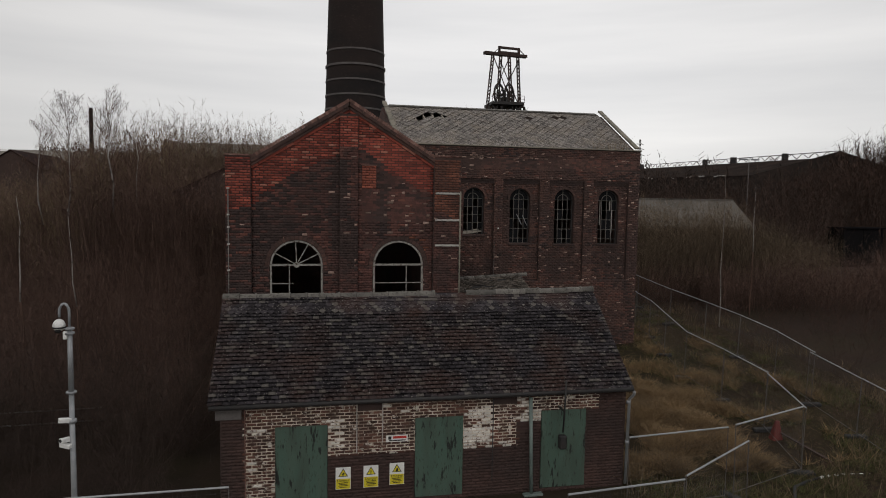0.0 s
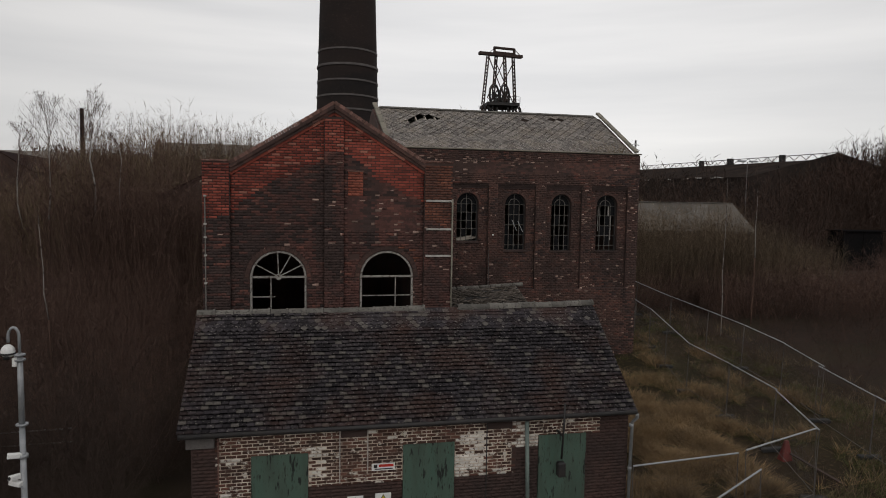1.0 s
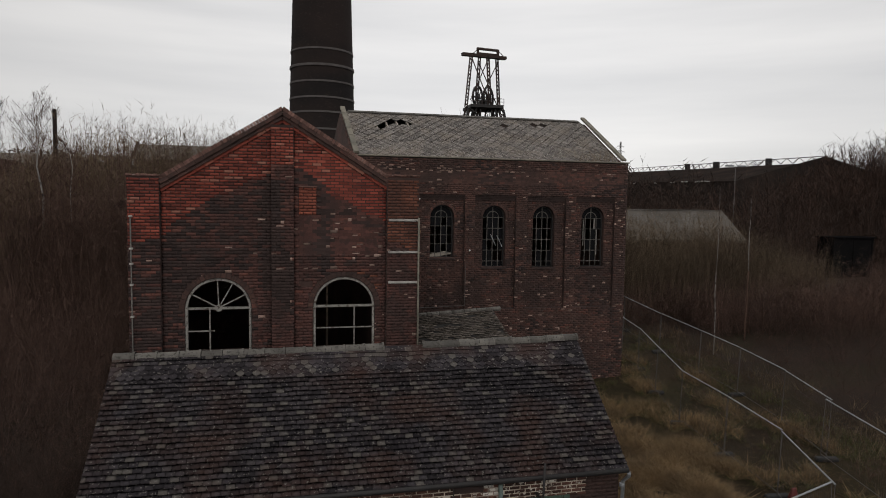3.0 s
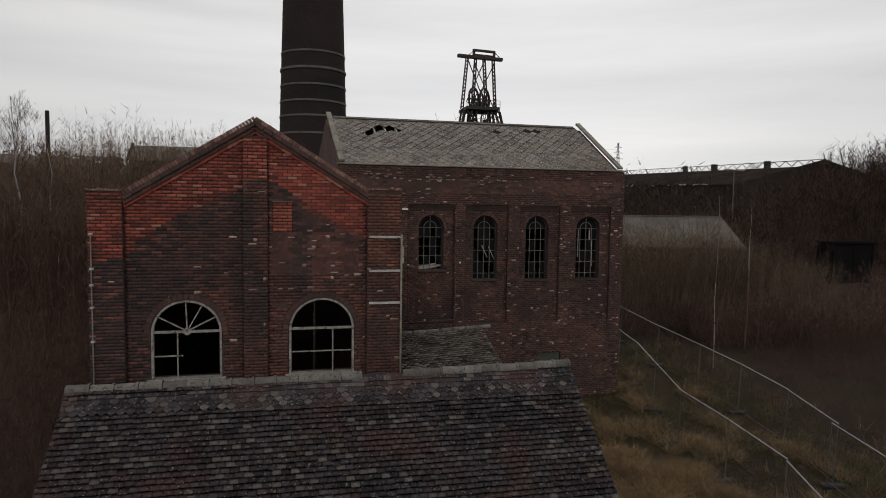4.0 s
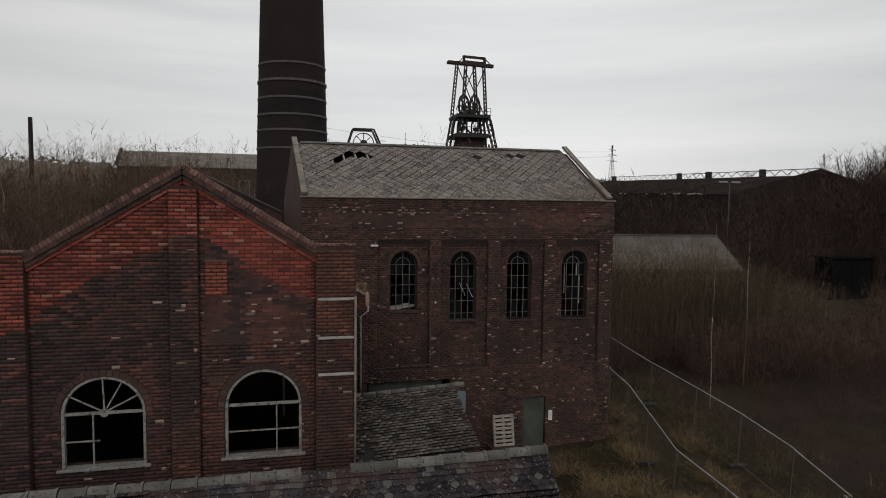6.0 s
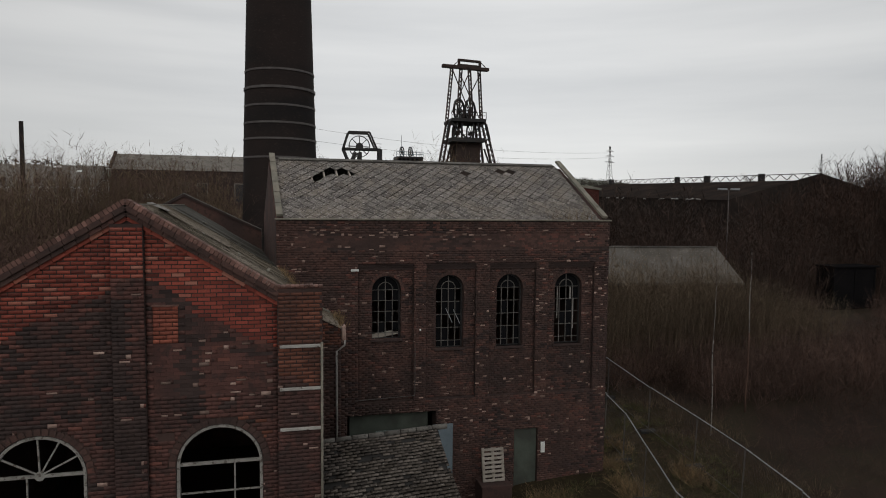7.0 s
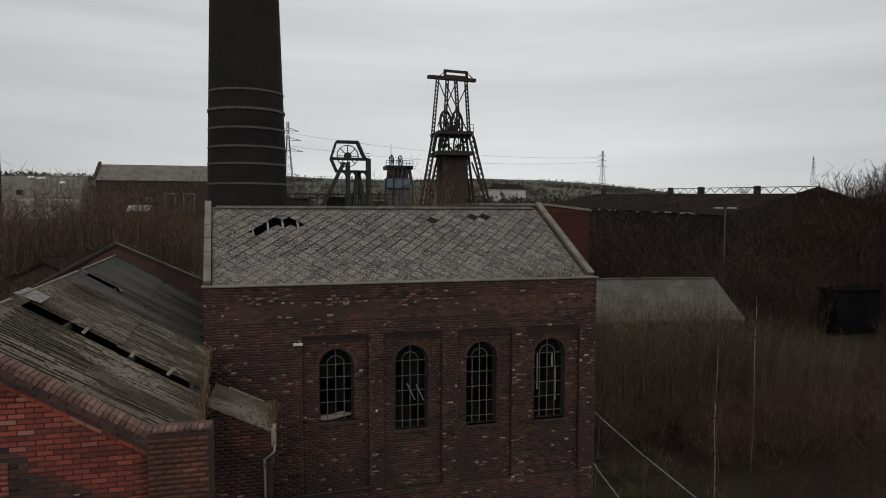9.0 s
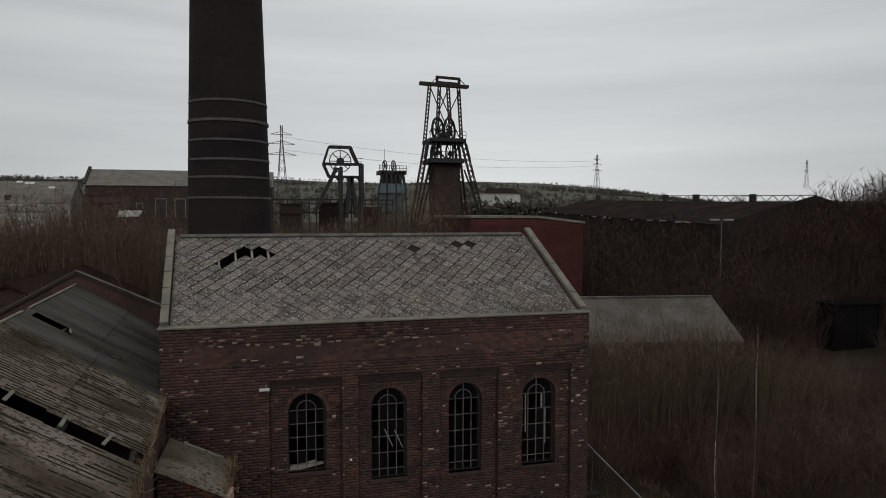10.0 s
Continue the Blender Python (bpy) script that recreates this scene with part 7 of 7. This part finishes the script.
def clear(x, y):
    """True where buildings, yard and fences keep the scrub away."""
    if -3.6 < x < 16.2 and 9 < y < 38:
        return True
    if y < 38 and x > 0 and x < 17.6 + 0.11 * (y - 18):
        return True
    if 14.5 < x < 33 and 40.8 - 0.15 * (x - 32) * 0.6 < y < 52 or 20.5 < x < 33 and 56 < y < 83 or abs(x - 0.972 * y) < 2.9 and 42 < y < 57.5:
        return True
    if -9.8 < x < -2.0 and 44.2 < y < 56.5:
        return True
    if -0.5 < x < 6.5 and 53 < y < 61:
        return True
    if 23 < x < 37 and 96 < y < 106:
        return True
    if x < 0 and y < 13.0 and x > -8 or abs(x + 4.92) < 0.5 and y < 15:
        return True
    return False


def scatter(n, x0, x1, y0, y1, height, seed, ok=None, low=0.65):
    r = random.Random(seed)
    out = []
    while len(out) < n:
        x, y = r.uniform(x0, x1), r.uniform(y0, y1)
        if clear(x, y) or (ok and not ok(x, y)):
            continue
        z = ground_z(x, y)
        out.append((x, y, z - 0.1, max(0.4, height(x, y, z)) * r.uniform(low, 1.1)))
    return out


wob = lambda x, y, s: noise.noise((x * s, y * s, 7.7))
LOW = lambda x, y: 7.4 + 0.027 * math.hypot(x, y) if x < -0.35 * y else 8.4 if -12.5 < x < -1.5 and 33 < y < 44.6 else 99
LEFT_H = lambda x, y, z: min(LOW(x, y) - z, 10.6 - z, max(1.3, 1.5 + 0.5 * (y - 13)), 3.4 + 0.22 * (y - 14) if y > 18 else 99) * (0.95 + 0.3 * wob(x, y, 0.09))
plants("scrub_near", scatter(1500, -34, -3.8, 20, 45, LEFT_H, 1), 11, 5, 56, 0.0017, [M_TWIG, M_TWIGB], "dense bare brown scrub beside the buildings", lean=0.42, twig_len=0.34, rise=(-0.4, 1.2))
plants("brushwood", scatter(620, -22, -3.8, 12.5, 22, LEFT_H, 81), 82, 5, 52, 0.0022, [M_TWIGD], "dark low brushwood beside the shed", lean=0.6, twig_len=0.42, rise=(-0.5, 1.0))
plants("scrub_behind", scatter(2000, -75, 16, 38, 115, lambda x, y, z: min(LOW(x, y) - z, (10.8 - z) * (0.95 + 0.25 * wob(x, y, 0.06))) if x < 2 else min(10.2 - z, 8 if x < 10 else 4.5), 2), 12, 4, 42, 0.0029, [M_TWIGB, M_TWIG2], "bare brown woodland behind the buildings", lean=0.3, twig_len=0.36, rise=(-0.2, 1.2))
plants("scrub_far", scatter(1700, -110, 40, 112, 215, lambda x, y, z: max(3.0, (12.6 - z)) * (0.95 + 0.2 * wob(x, y, 0.05)), 3), 13, 3, 24, 0.011, [M_TWIGB, M_TWIG2], "far bare woodland", lean=0.35)
RIGHT_H = lambda x, y, z: (1.2 + 0.05 * max(0, y - 20) + 0.25 * min(6, max(0, x - 20)) + 0.02 * max(0, x - 26)) * (1.0 + 0.8 * wob(x, y, 0.12))
plants("scrub_by_house", scatter(300, -13.8, -3.2, 37.5, 43.8, lambda x, y, z: 9.5 - z, 91, None, 0.88), 92, 6, 50, 0.002, [M_TWIG, M_TWIGB], "bare brown scrub before the dark roofed house", lean=0.2, twig_len=0.22, low=0.85, rise=(-0.3, 1.2))
plants("thicket", scatter(2100, 17, 60, 13, 41, RIGHT_H, 4), 14, 5, 40, 0.0038, [M_TWIG, M_TWIGD, M_TWIG], "dark tangled thicket beyond the fence", lean=0.75, twig_len=0.45, rise=(-0.5, 0.9))
plants("thicket_beyond", scatter(1900, 20, 75, 41, 70, lambda x, y, z: (2.3 + 0.01 * max(0, x - 30)) * (1.0 + 0.7 * wob(x, y, 0.1)), 5), 15, 4, 38, 0.0085, [M_TWIG, M_TWIGD, M_TWIG], "brown scrub before the derelict hall", lean=0.6, twig_len=0.4, rise=(-0.3, 1.0))
plants("wood_by_hall", scatter(1500, 32, 100, 50, 74, lambda x, y, z: max(3, 11.4 - z + min(4.5, 0.3 * max(0, x - 64))) * (0.92 + 0.3 * wob(x, y, 0.08)), 6, lambda x, y: y > 50 + 0.15 * (x - 32)), 16, 4, 42, 0.0042, [M_TWIGD, M_TWIGD, M_TWIG], "dark bare wood before the hall", lean=0.3, rise=(-0.1, 1.3))
plants("wood_right", scatter(1000, 55, 140, 26, 110, lambda x, y, z: max(3, 13.6 - z + 0.05 * max(0, x - 80)) * (0.9 + 0.35 * wob(x, y, 0.08)), 7, lambda x, y: x > 92 or y < 0.42 * x), 17, 4, 30, 0.006, [M_TWIG, M_TWIGD], "dark bare wood at the yard's edge", lean=0.3, rise=(-0.1, 1.3))
plants("pale_shrubs", scatter(480, 16.5, 36, 38.0, 40.7, lambda x, y, z: float(np.interp(x, (17, 20, 25, 30, 34), (6.2, 6.6, 6.4, 5.6, 4.2))) + 0.9 * wob(x, y, 0.4), 8, None, 0.85), 18, 7, 36, 0.0022, [M_TWIGP], "pale olive bare shrubs before the slate-roofed store", lean=0.16, twig_len=0.2, twig_from=0.5, low=0.65)
plants("dark_scrub", scatter(420, 17.3, 44, 32.5, 37.9, lambda x, y, z: 3.4 + 1.0 * wob(x, y, 0.3), 28, lambda x, y: y > 35.8 or x > 23), 28, 6, 32, 0.0045, [M_TWIG, M_TWIGB], "dark tangled scrub below the pale shrubs", lean=0.55, twig_len=0.4, rise=(-0.4, 1.0))
plants("trees_by_hall", scatter(640, 57, 102, 64, 73.5, lambda x, y, z: float(np.interp(x, (57, 67, 72, 78, 100), (9.8, 13.0, 15.0, 16.0, 16.8))), 29, None, 0.9), 30, 5, 40, 0.0045, [M_TWIG, M_TWIGD], "bare trees beside the hall gable", lean=0.15, twig_len=0.25, low=0.8)
plants("olive_shrubs", scatter(1300, -25, -2.2, 42, 68, lambda x, y, z: min(LOW(x, y) - z, float(np.interp(x, (-22, -16, -12), (10.6, 11.2, 12.4))) + 0.5 * wob(x, y, 0.3) + (1.3 if y > 50 else 0)), 9, None, 0.8), 19, 8, 34, 0.0024, [M_TWIG2, M_TWIGB], "olive-brown bare saplings on the skyline", lean=0.12, twig_len=0.13, twig_from=0.3, low=0.82)
plants("shrubs_by_headgear", scatter(130, 13.0, 20.4, 60, 69, lambda x, y, z: float(np.interp(x, (13.5, 17, 20, 23), (13.0, 14.9, 14.7, 13.4))) + 1.0 * wob(x, y, 0.4), 10, None, 0.9), 20, 6, 40, 0.0022, [M_TWIG, M_TWIG2], "brown shrubs below the headgear", lean=0.14, twig_len=0.18, low=0.75)
plants("wood_beside_hall", scatter(800, 34, 58, 66, 140, lambda x, y, z: max(3, 13.2 - z + 0.006 * y) * (0.92 + 0.25 * wob(x, y, 0.08)), 22), 24, 4, 28, 0.009, [M_TWIGD], "dark bare wood along the hall")
plants("trees_over_hall", scatter(40, 93, 138, 84, 112, lambda x, y, z: 14.5 + 4 * wob(x, y, 0.2), 26), 27, 6, 60, 0.0025, [M_TWIG, M_TWIG3], "bare birches above the hall roof", lean=0.14, twig_len=0.18, twig_from=0.35)
# woods on the far hills


M_FARTREE = mat("grey_green_bare_crowns", (0.1, 0.1, 0.085), (0.07, 0.07, 0.06), 0.05, 1.0, 0.95, 0.0, spec=0.0)


def far_trees(name, spots, seed, leaves, label, clump=0.075):
    """Far bare trees as rounded clouds of small twig clumps. spots: rows of x, y, z, height."""
    g = np.random.default_rng(seed)
    p = np.asarray(spots, float)
    n = len(p)
    h = p[:, 3][:, None]
    v = g.normal(0, 1, (n, leaves, 3))
    v /= np.linalg.norm(v, axis=-1)[..., None]
    v *= (g.random((n, leaves)) ** 0.45)[..., None]
    c = p[:, None, :3] + v * np.stack([h * 0.42, h * 0.42, h * 0.46], -1)
    c[..., 2] += h * 0.55
    k = g.normal(0, 1, (n, leaves, 3, 3)) * (clump * h)[..., None, None]
    t = (c[:, :, None, :] + k).reshape(-1, 3, 3)
    trunk = np.stack([p[:, :3] - (0.25, 0, 1), p[:, :3] + (0.25, 0, -1), p[:, :3] + p[:, 3:4] * (0, 0, 0.8)], 1)
    t = np.concatenate([t, trunk])
    ob = from_arrays(name, t.reshape(-1, 3), np.arange(3 * len(t)).reshape(-1, 3), [M_FARTREE, M_TWIG3], (g.random(len(t)) > 0.6).astype(int))
    return tagged(ob, label, "trees", kind="stuff")


def hill_spots(seed):
    r = random.Random(seed)
    out = []
    def put(x, y, lo, hi):
        out.append((x, y, ground_z(x, y) - 0.3, r.uniform(lo, hi)))
    for _ in range(75):      # hedges with trees in them
        a, d = r.uniform(-0.8, 1.05), r.uniform(300, 1800)
        x, y = d * math.sin(a), d * math.cos(a)
        w, ln = r.choice((-0.25, 0.1, 1.3, 0.5)) + r.uniform(-0.2, 0.2), r.uniform(60, 260)
        for i in range(int(ln / 7)):
            put(x + 7 * i * math.cos(w) + r.uniform(-2, 2), y + 7 * i * math.sin(w) + r.uniform(-2, 2), 1.8, 4.0 if r.random() < 0.8 else 9)
    for _ in range(150):     # copses
        a, d = r.uniform(-0.8, 1.05), r.uniform(340, 1500)
        x, y = d * math.sin(a), d * math.cos(a)
        for i in range(r.randint(8, 30)):
            put(x + r.gauss(0, 26), y + r.gauss(0, 12), 4, 10)
    while len(out) < 7200:   # woods along the crest
        a, d = r.uniform(-0.8, 1.05), r.uniform(1300, 2000)
        x, y = d * math.sin(a), d * math.cos(a)
        if wob(x, y, 0.004) > 0.0:
            put(x, y, 5, 10)
    return out


far_trees("hedge_before_sheds", [(88 + 1.6 * i, 312 + 6 * math.sin(i * 1.7), 7.5, 11.5 + 1.5 * math.sin(i * 2.3)) for i in range(36)], 22, 120, "tall bare hedge before far sheds")
far_trees("trees_behind_works", [(-103 + 1.0 * i + 2 * math.sin(i * 5.1), 278 + 7 * math.sin(i * 2.7), 7.0, 17.5 + 2.4 * math.sin(i * 0.45) + 1.4 * math.sin(i * 3.3)) for i in range(30)] + [(-140 + 9.0 * i, 284 + 6 * math.sin(i * 2.1), 7.0, 12.5 + 2.0 * math.sin(i * 1.9)) for i in range(18)], 23, 900, "rounded bare tree crowns behind the works", 0.022)
far_trees("hill_woods", hill_spots(5), 21, 46, "bare woods and hedges on the far hills")


def birch(x, y, height, seed, spread=1.0, trunk_r=0.07, lean=(0.0, 0.0), group="birch trees", crown=True, pale_foot=False):
    r = random.Random(seed)
    z0 = ground_z(x, y) - 0.05
    t = thing("birch_tree", "slender bare birch with pale bark and fine twigs" if crown else "thin pale birch stem with few twigs", "tree", group, at=(x, y, z0))
    n = 8
    pts = [Vector((lean[0] * (i / n) * height + (0.014 if crown else 0.007) * height * r.uniform(-1, 1) * (i > 0), lean[1] * (i / n) * height + 0.008 * height * r.uniform(-1, 1) * (i > 0), height * i / n)) for i in range(n + 1)]
    bm = bmesh.new()
    tube(bm, pts[:5], trunk_r, 8, trunk_r * 0.6)
    part("lower_trunk", bm, M_BARK if pale_foot else M_TWIG, t)
    bm = bmesh.new()
    tube(bm, pts[4:], trunk_r * 0.6, 8, trunk_r * 0.15)
    part("trunk", bm, M_BARK, t)
    tw = bmesh.new()
    width = 0.0045 * (1 + height / 20)

    def twig(b, e):
        w = Vector((r.uniform(-1, 1), r.uniform(-1, 1), 0)).normalized() * width
        tw.faces.new([tw.verts.new(q) for q in (b - w, b + w, e)])

    for i in range(34 if crown else 10):
        f = r.uniform(0.42 if crown else 0.5, 0.98)
        k = min(n - 1, int(f * n))
        p = pts[k].lerp(pts[k + 1], f * n - k)
        a = r.uniform(0, math.tau)
        ln = height * spread * (0.05 + 0.075 * math.sin(math.pi * min(1, (1.02 - f) / 0.62)) ** 0.7) * r.uniform(0.7, 1.15)
        out = Vector((math.cos(a), math.sin(a), 0))
        mid = p + out * ln * 0.45 + Vector((0, 0, ln * 0.7))
        end = p + out * ln * 0.8 + Vector((0, 0, ln * 1.15))
        bm = bmesh.new()
        tube(bm, [p, mid, end], trunk_r * 0.26 * (1.3 - f), 5, 0.008)
        part("limb", bm, M_TWIG, t)
        for _ in range(22 if crown else 8):
            g = r.uniform(0.2, 1)
            b = p.lerp(mid, g / 0.55) if g < 0.55 else mid.lerp(end, (g - 0.55) / 0.45)
            v = Vector((r.gauss(0, 1), r.gauss(0, 1), r.uniform(-0.1, 0.9))).normalized() * ln * r.uniform(0.2, 0.5)
            e = b + v
            twig(b, e)
            for _ in range(2 if crown else 1):    # hanging ends
                c = b.lerp(e, r.uniform(0.45, 1))
                twig(c, c + Vector((r.gauss(0, 0.3), r.gauss(0, 0.3), r.uniform(-1.1, -0.3))) * ln * r.uniform(0.2, 0.6))
    part("crown", tw, M_TWIG, t)
    return t


birch(-14.6, 41.0, 13.0, 31, 1.0, 0.09)
birch(-12.45, 41.2, 13.4, 32, 1.0, 0.1)
birch(-11.2, 42.0, 11.5, 33, 0.9, 0.08)
birch(-17.0, 43.0, 11.8, 40, 0.9, 0.09)
birch(-10.6, 25.0, 7.6, 34, 0.5, 0.05, (0.0, 0.0), "thin birch stems", False)
birch(-8.6, 25.0, 7.2, 35, 0.5, 0.04, (-0.06, 0.0), "thin birch stems", False)
birch(21.0, 30.0, 8.2, 36, 0.5, 0.024, (0.0, 0.0), "thin birch stems", False, True)
birch(24.3, 32.0, 7.6, 37, 0.6, 0.045, (0.0, 0.0), "thin birch stems", False)
birch(76.0, 96.0, 13.5, 38, 1.2, 0.12)
birch(99.0, 92.0, 16.5, 39, 1.2, 0.12)
birch(94.0, 80.0, 14.5, 41, 1.2, 0.12)
birch(5.2, 62.0, 14.5, 42, 1.0, 0.08)


def grass(name, n, seed, place, hlo, hhi, material, label, lean=0.45, gap=0.3):
    g = np.random.default_rng(seed)
    pts = []
    r = random.Random(seed)
    while len(pts) < n:
        x, y = place(r)
        k = wob(x, y, 0.7) + 0.5 * wob(x, y, 2.2)
        if r.random() > gap + 1.8 * k:
            continue
        if -2.5 < x < 8.3 and 15.0 < y < 36.5 or EX0 < x < EX1 and y > 28:
            continue
        pts.append((x, y, ground_z(x, y)))
    p = np.array(pts)
    h = g.uniform(hlo, hhi, n)
    d = g.normal(0, lean, (n, 2))
    tip = p + np.stack([d[:, 0] * h, d[:, 1] * h, h], 1)
    a = g.uniform(0, math.pi, n)
    w = np.stack([np.cos(a), np.sin(a), np.zeros(n)], 1) * 0.009
    t = np.stack([p - w, p + w, tip], 1)
    ob = from_arrays(name, t.reshape(-1, 3), np.arange(3 * n).reshape(-1, 3), [material])
    tagged(ob, label, "grass", kind="stuff")


def weeds(n, seed):
    """Low bramble and dead weeds between and beside the fence lines."""
    r = random.Random(seed)
    out = []
    while len(out) < n:
        x, y = r.uniform(12.5, 23), r.uniform(10, 34)
        if x > 13.4 + 0.26 * (y - 14) and wob(x, y, 0.5) > -0.15:
            out.append((x, y, ground_z(x, y) - 0.05, r.uniform(0.25, 0.95)))
    return out


plants("brambles", weeds(1100, 71), 72, 5, 14, 0.008, [M_TWIG, M_TWIGP, M_TWIG], "low brown brambles and dead weeds along the fences", lean=0.8, twig_len=0.5, rise=(-0.5, 0.9))
grass("dead_grass", 90000, 51, lambda r: (lambda y: (r.gauss(11.3 + 0.05 * (y - 20), 1.5), y))(max(15.6, r.gauss(20.0, 2.8))), 0.12, 0.45, M_STRAW, "matted tufts of dead straw-coloured grass", 1.0, 0.12)
grass("straw_clumps", 26000, 54, lambda r: (r.uniform(8.8, 14.0), r.uniform(15.4, 23)) if r.random() < 0.6 else (r.uniform(14.8, 18.3), r.uniform(17, 31)), 0.12, 0.45, M_STRAW, "scattered clumps of bent dead grass", 1.0, -0.1)
grass("moss_grass", 80000, 52, lambda r: (r.uniform(8.3, 20), r.uniform(10, 34)), 0.05, 0.18, M_MOSS, "short mossy green grass", 0.9)
grass("dry_stalks", 9000, 53, lambda r: (r.uniform(8, 22), r.uniform(10, 36)), 0.15, 0.6, M_TWIG2, "dry brown weed stalks", 0.5, 0.1)


# ------------------------------------------------------------ weeds rooted in gutters and eaves
def tufts(name, spots, seed, material, label, h0=0.15, h1=0.45, blades=40):
    g = np.random.default_rng(seed)
    p = np.repeat(np.array(spots, float), blades, 0)
    p[:, :2] += g.normal(0, 0.07, (len(p), 2))
    n = len(p)
    h = g.uniform(h0, h1, n)
    tip = p + np.stack([g.normal(0, 0.5, n) * h, g.normal(0, 0.5, n) * h, h], 1)
    a = g.uniform(0, math.pi, n)
    w = np.stack([np.cos(a), np.sin(a), np.zeros(n)], 1) * 0.009
    ob = from_arrays(name, np.stack([p - w, p + w, tip], 1).reshape(-1, 3), np.arange(3 * n).reshape(-1, 3), [material])
    tagged(ob, label, "weeds", kind="stuff")


tufts("eaves_weeds", [(4.22 + g_shift(y) + RNG.uniform(-0.08, 0.08), y, 8.56) for y in np.arange(21.5, 28.2, 0.16)], 61, M_STRAW, "dry weeds rooted along the roof edge", 0.08, 0.28, 12)
tufts("annex_weeds", [(5.2, y, 7.27) for y in np.arange(25.1, 26.8, 0.2)], 62, M_STRAW, "dry weeds on the annex roof edge", 0.1, 0.3, 20)
tufts("gutter_saplings", [(x, EY + 0.15, EEZ + 0.08) for x in np.arange(13.0, 14.6, 0.22)], 63, M_TWIG2, "thin saplings growing from the eaves", 0.3, 0.9, 9)
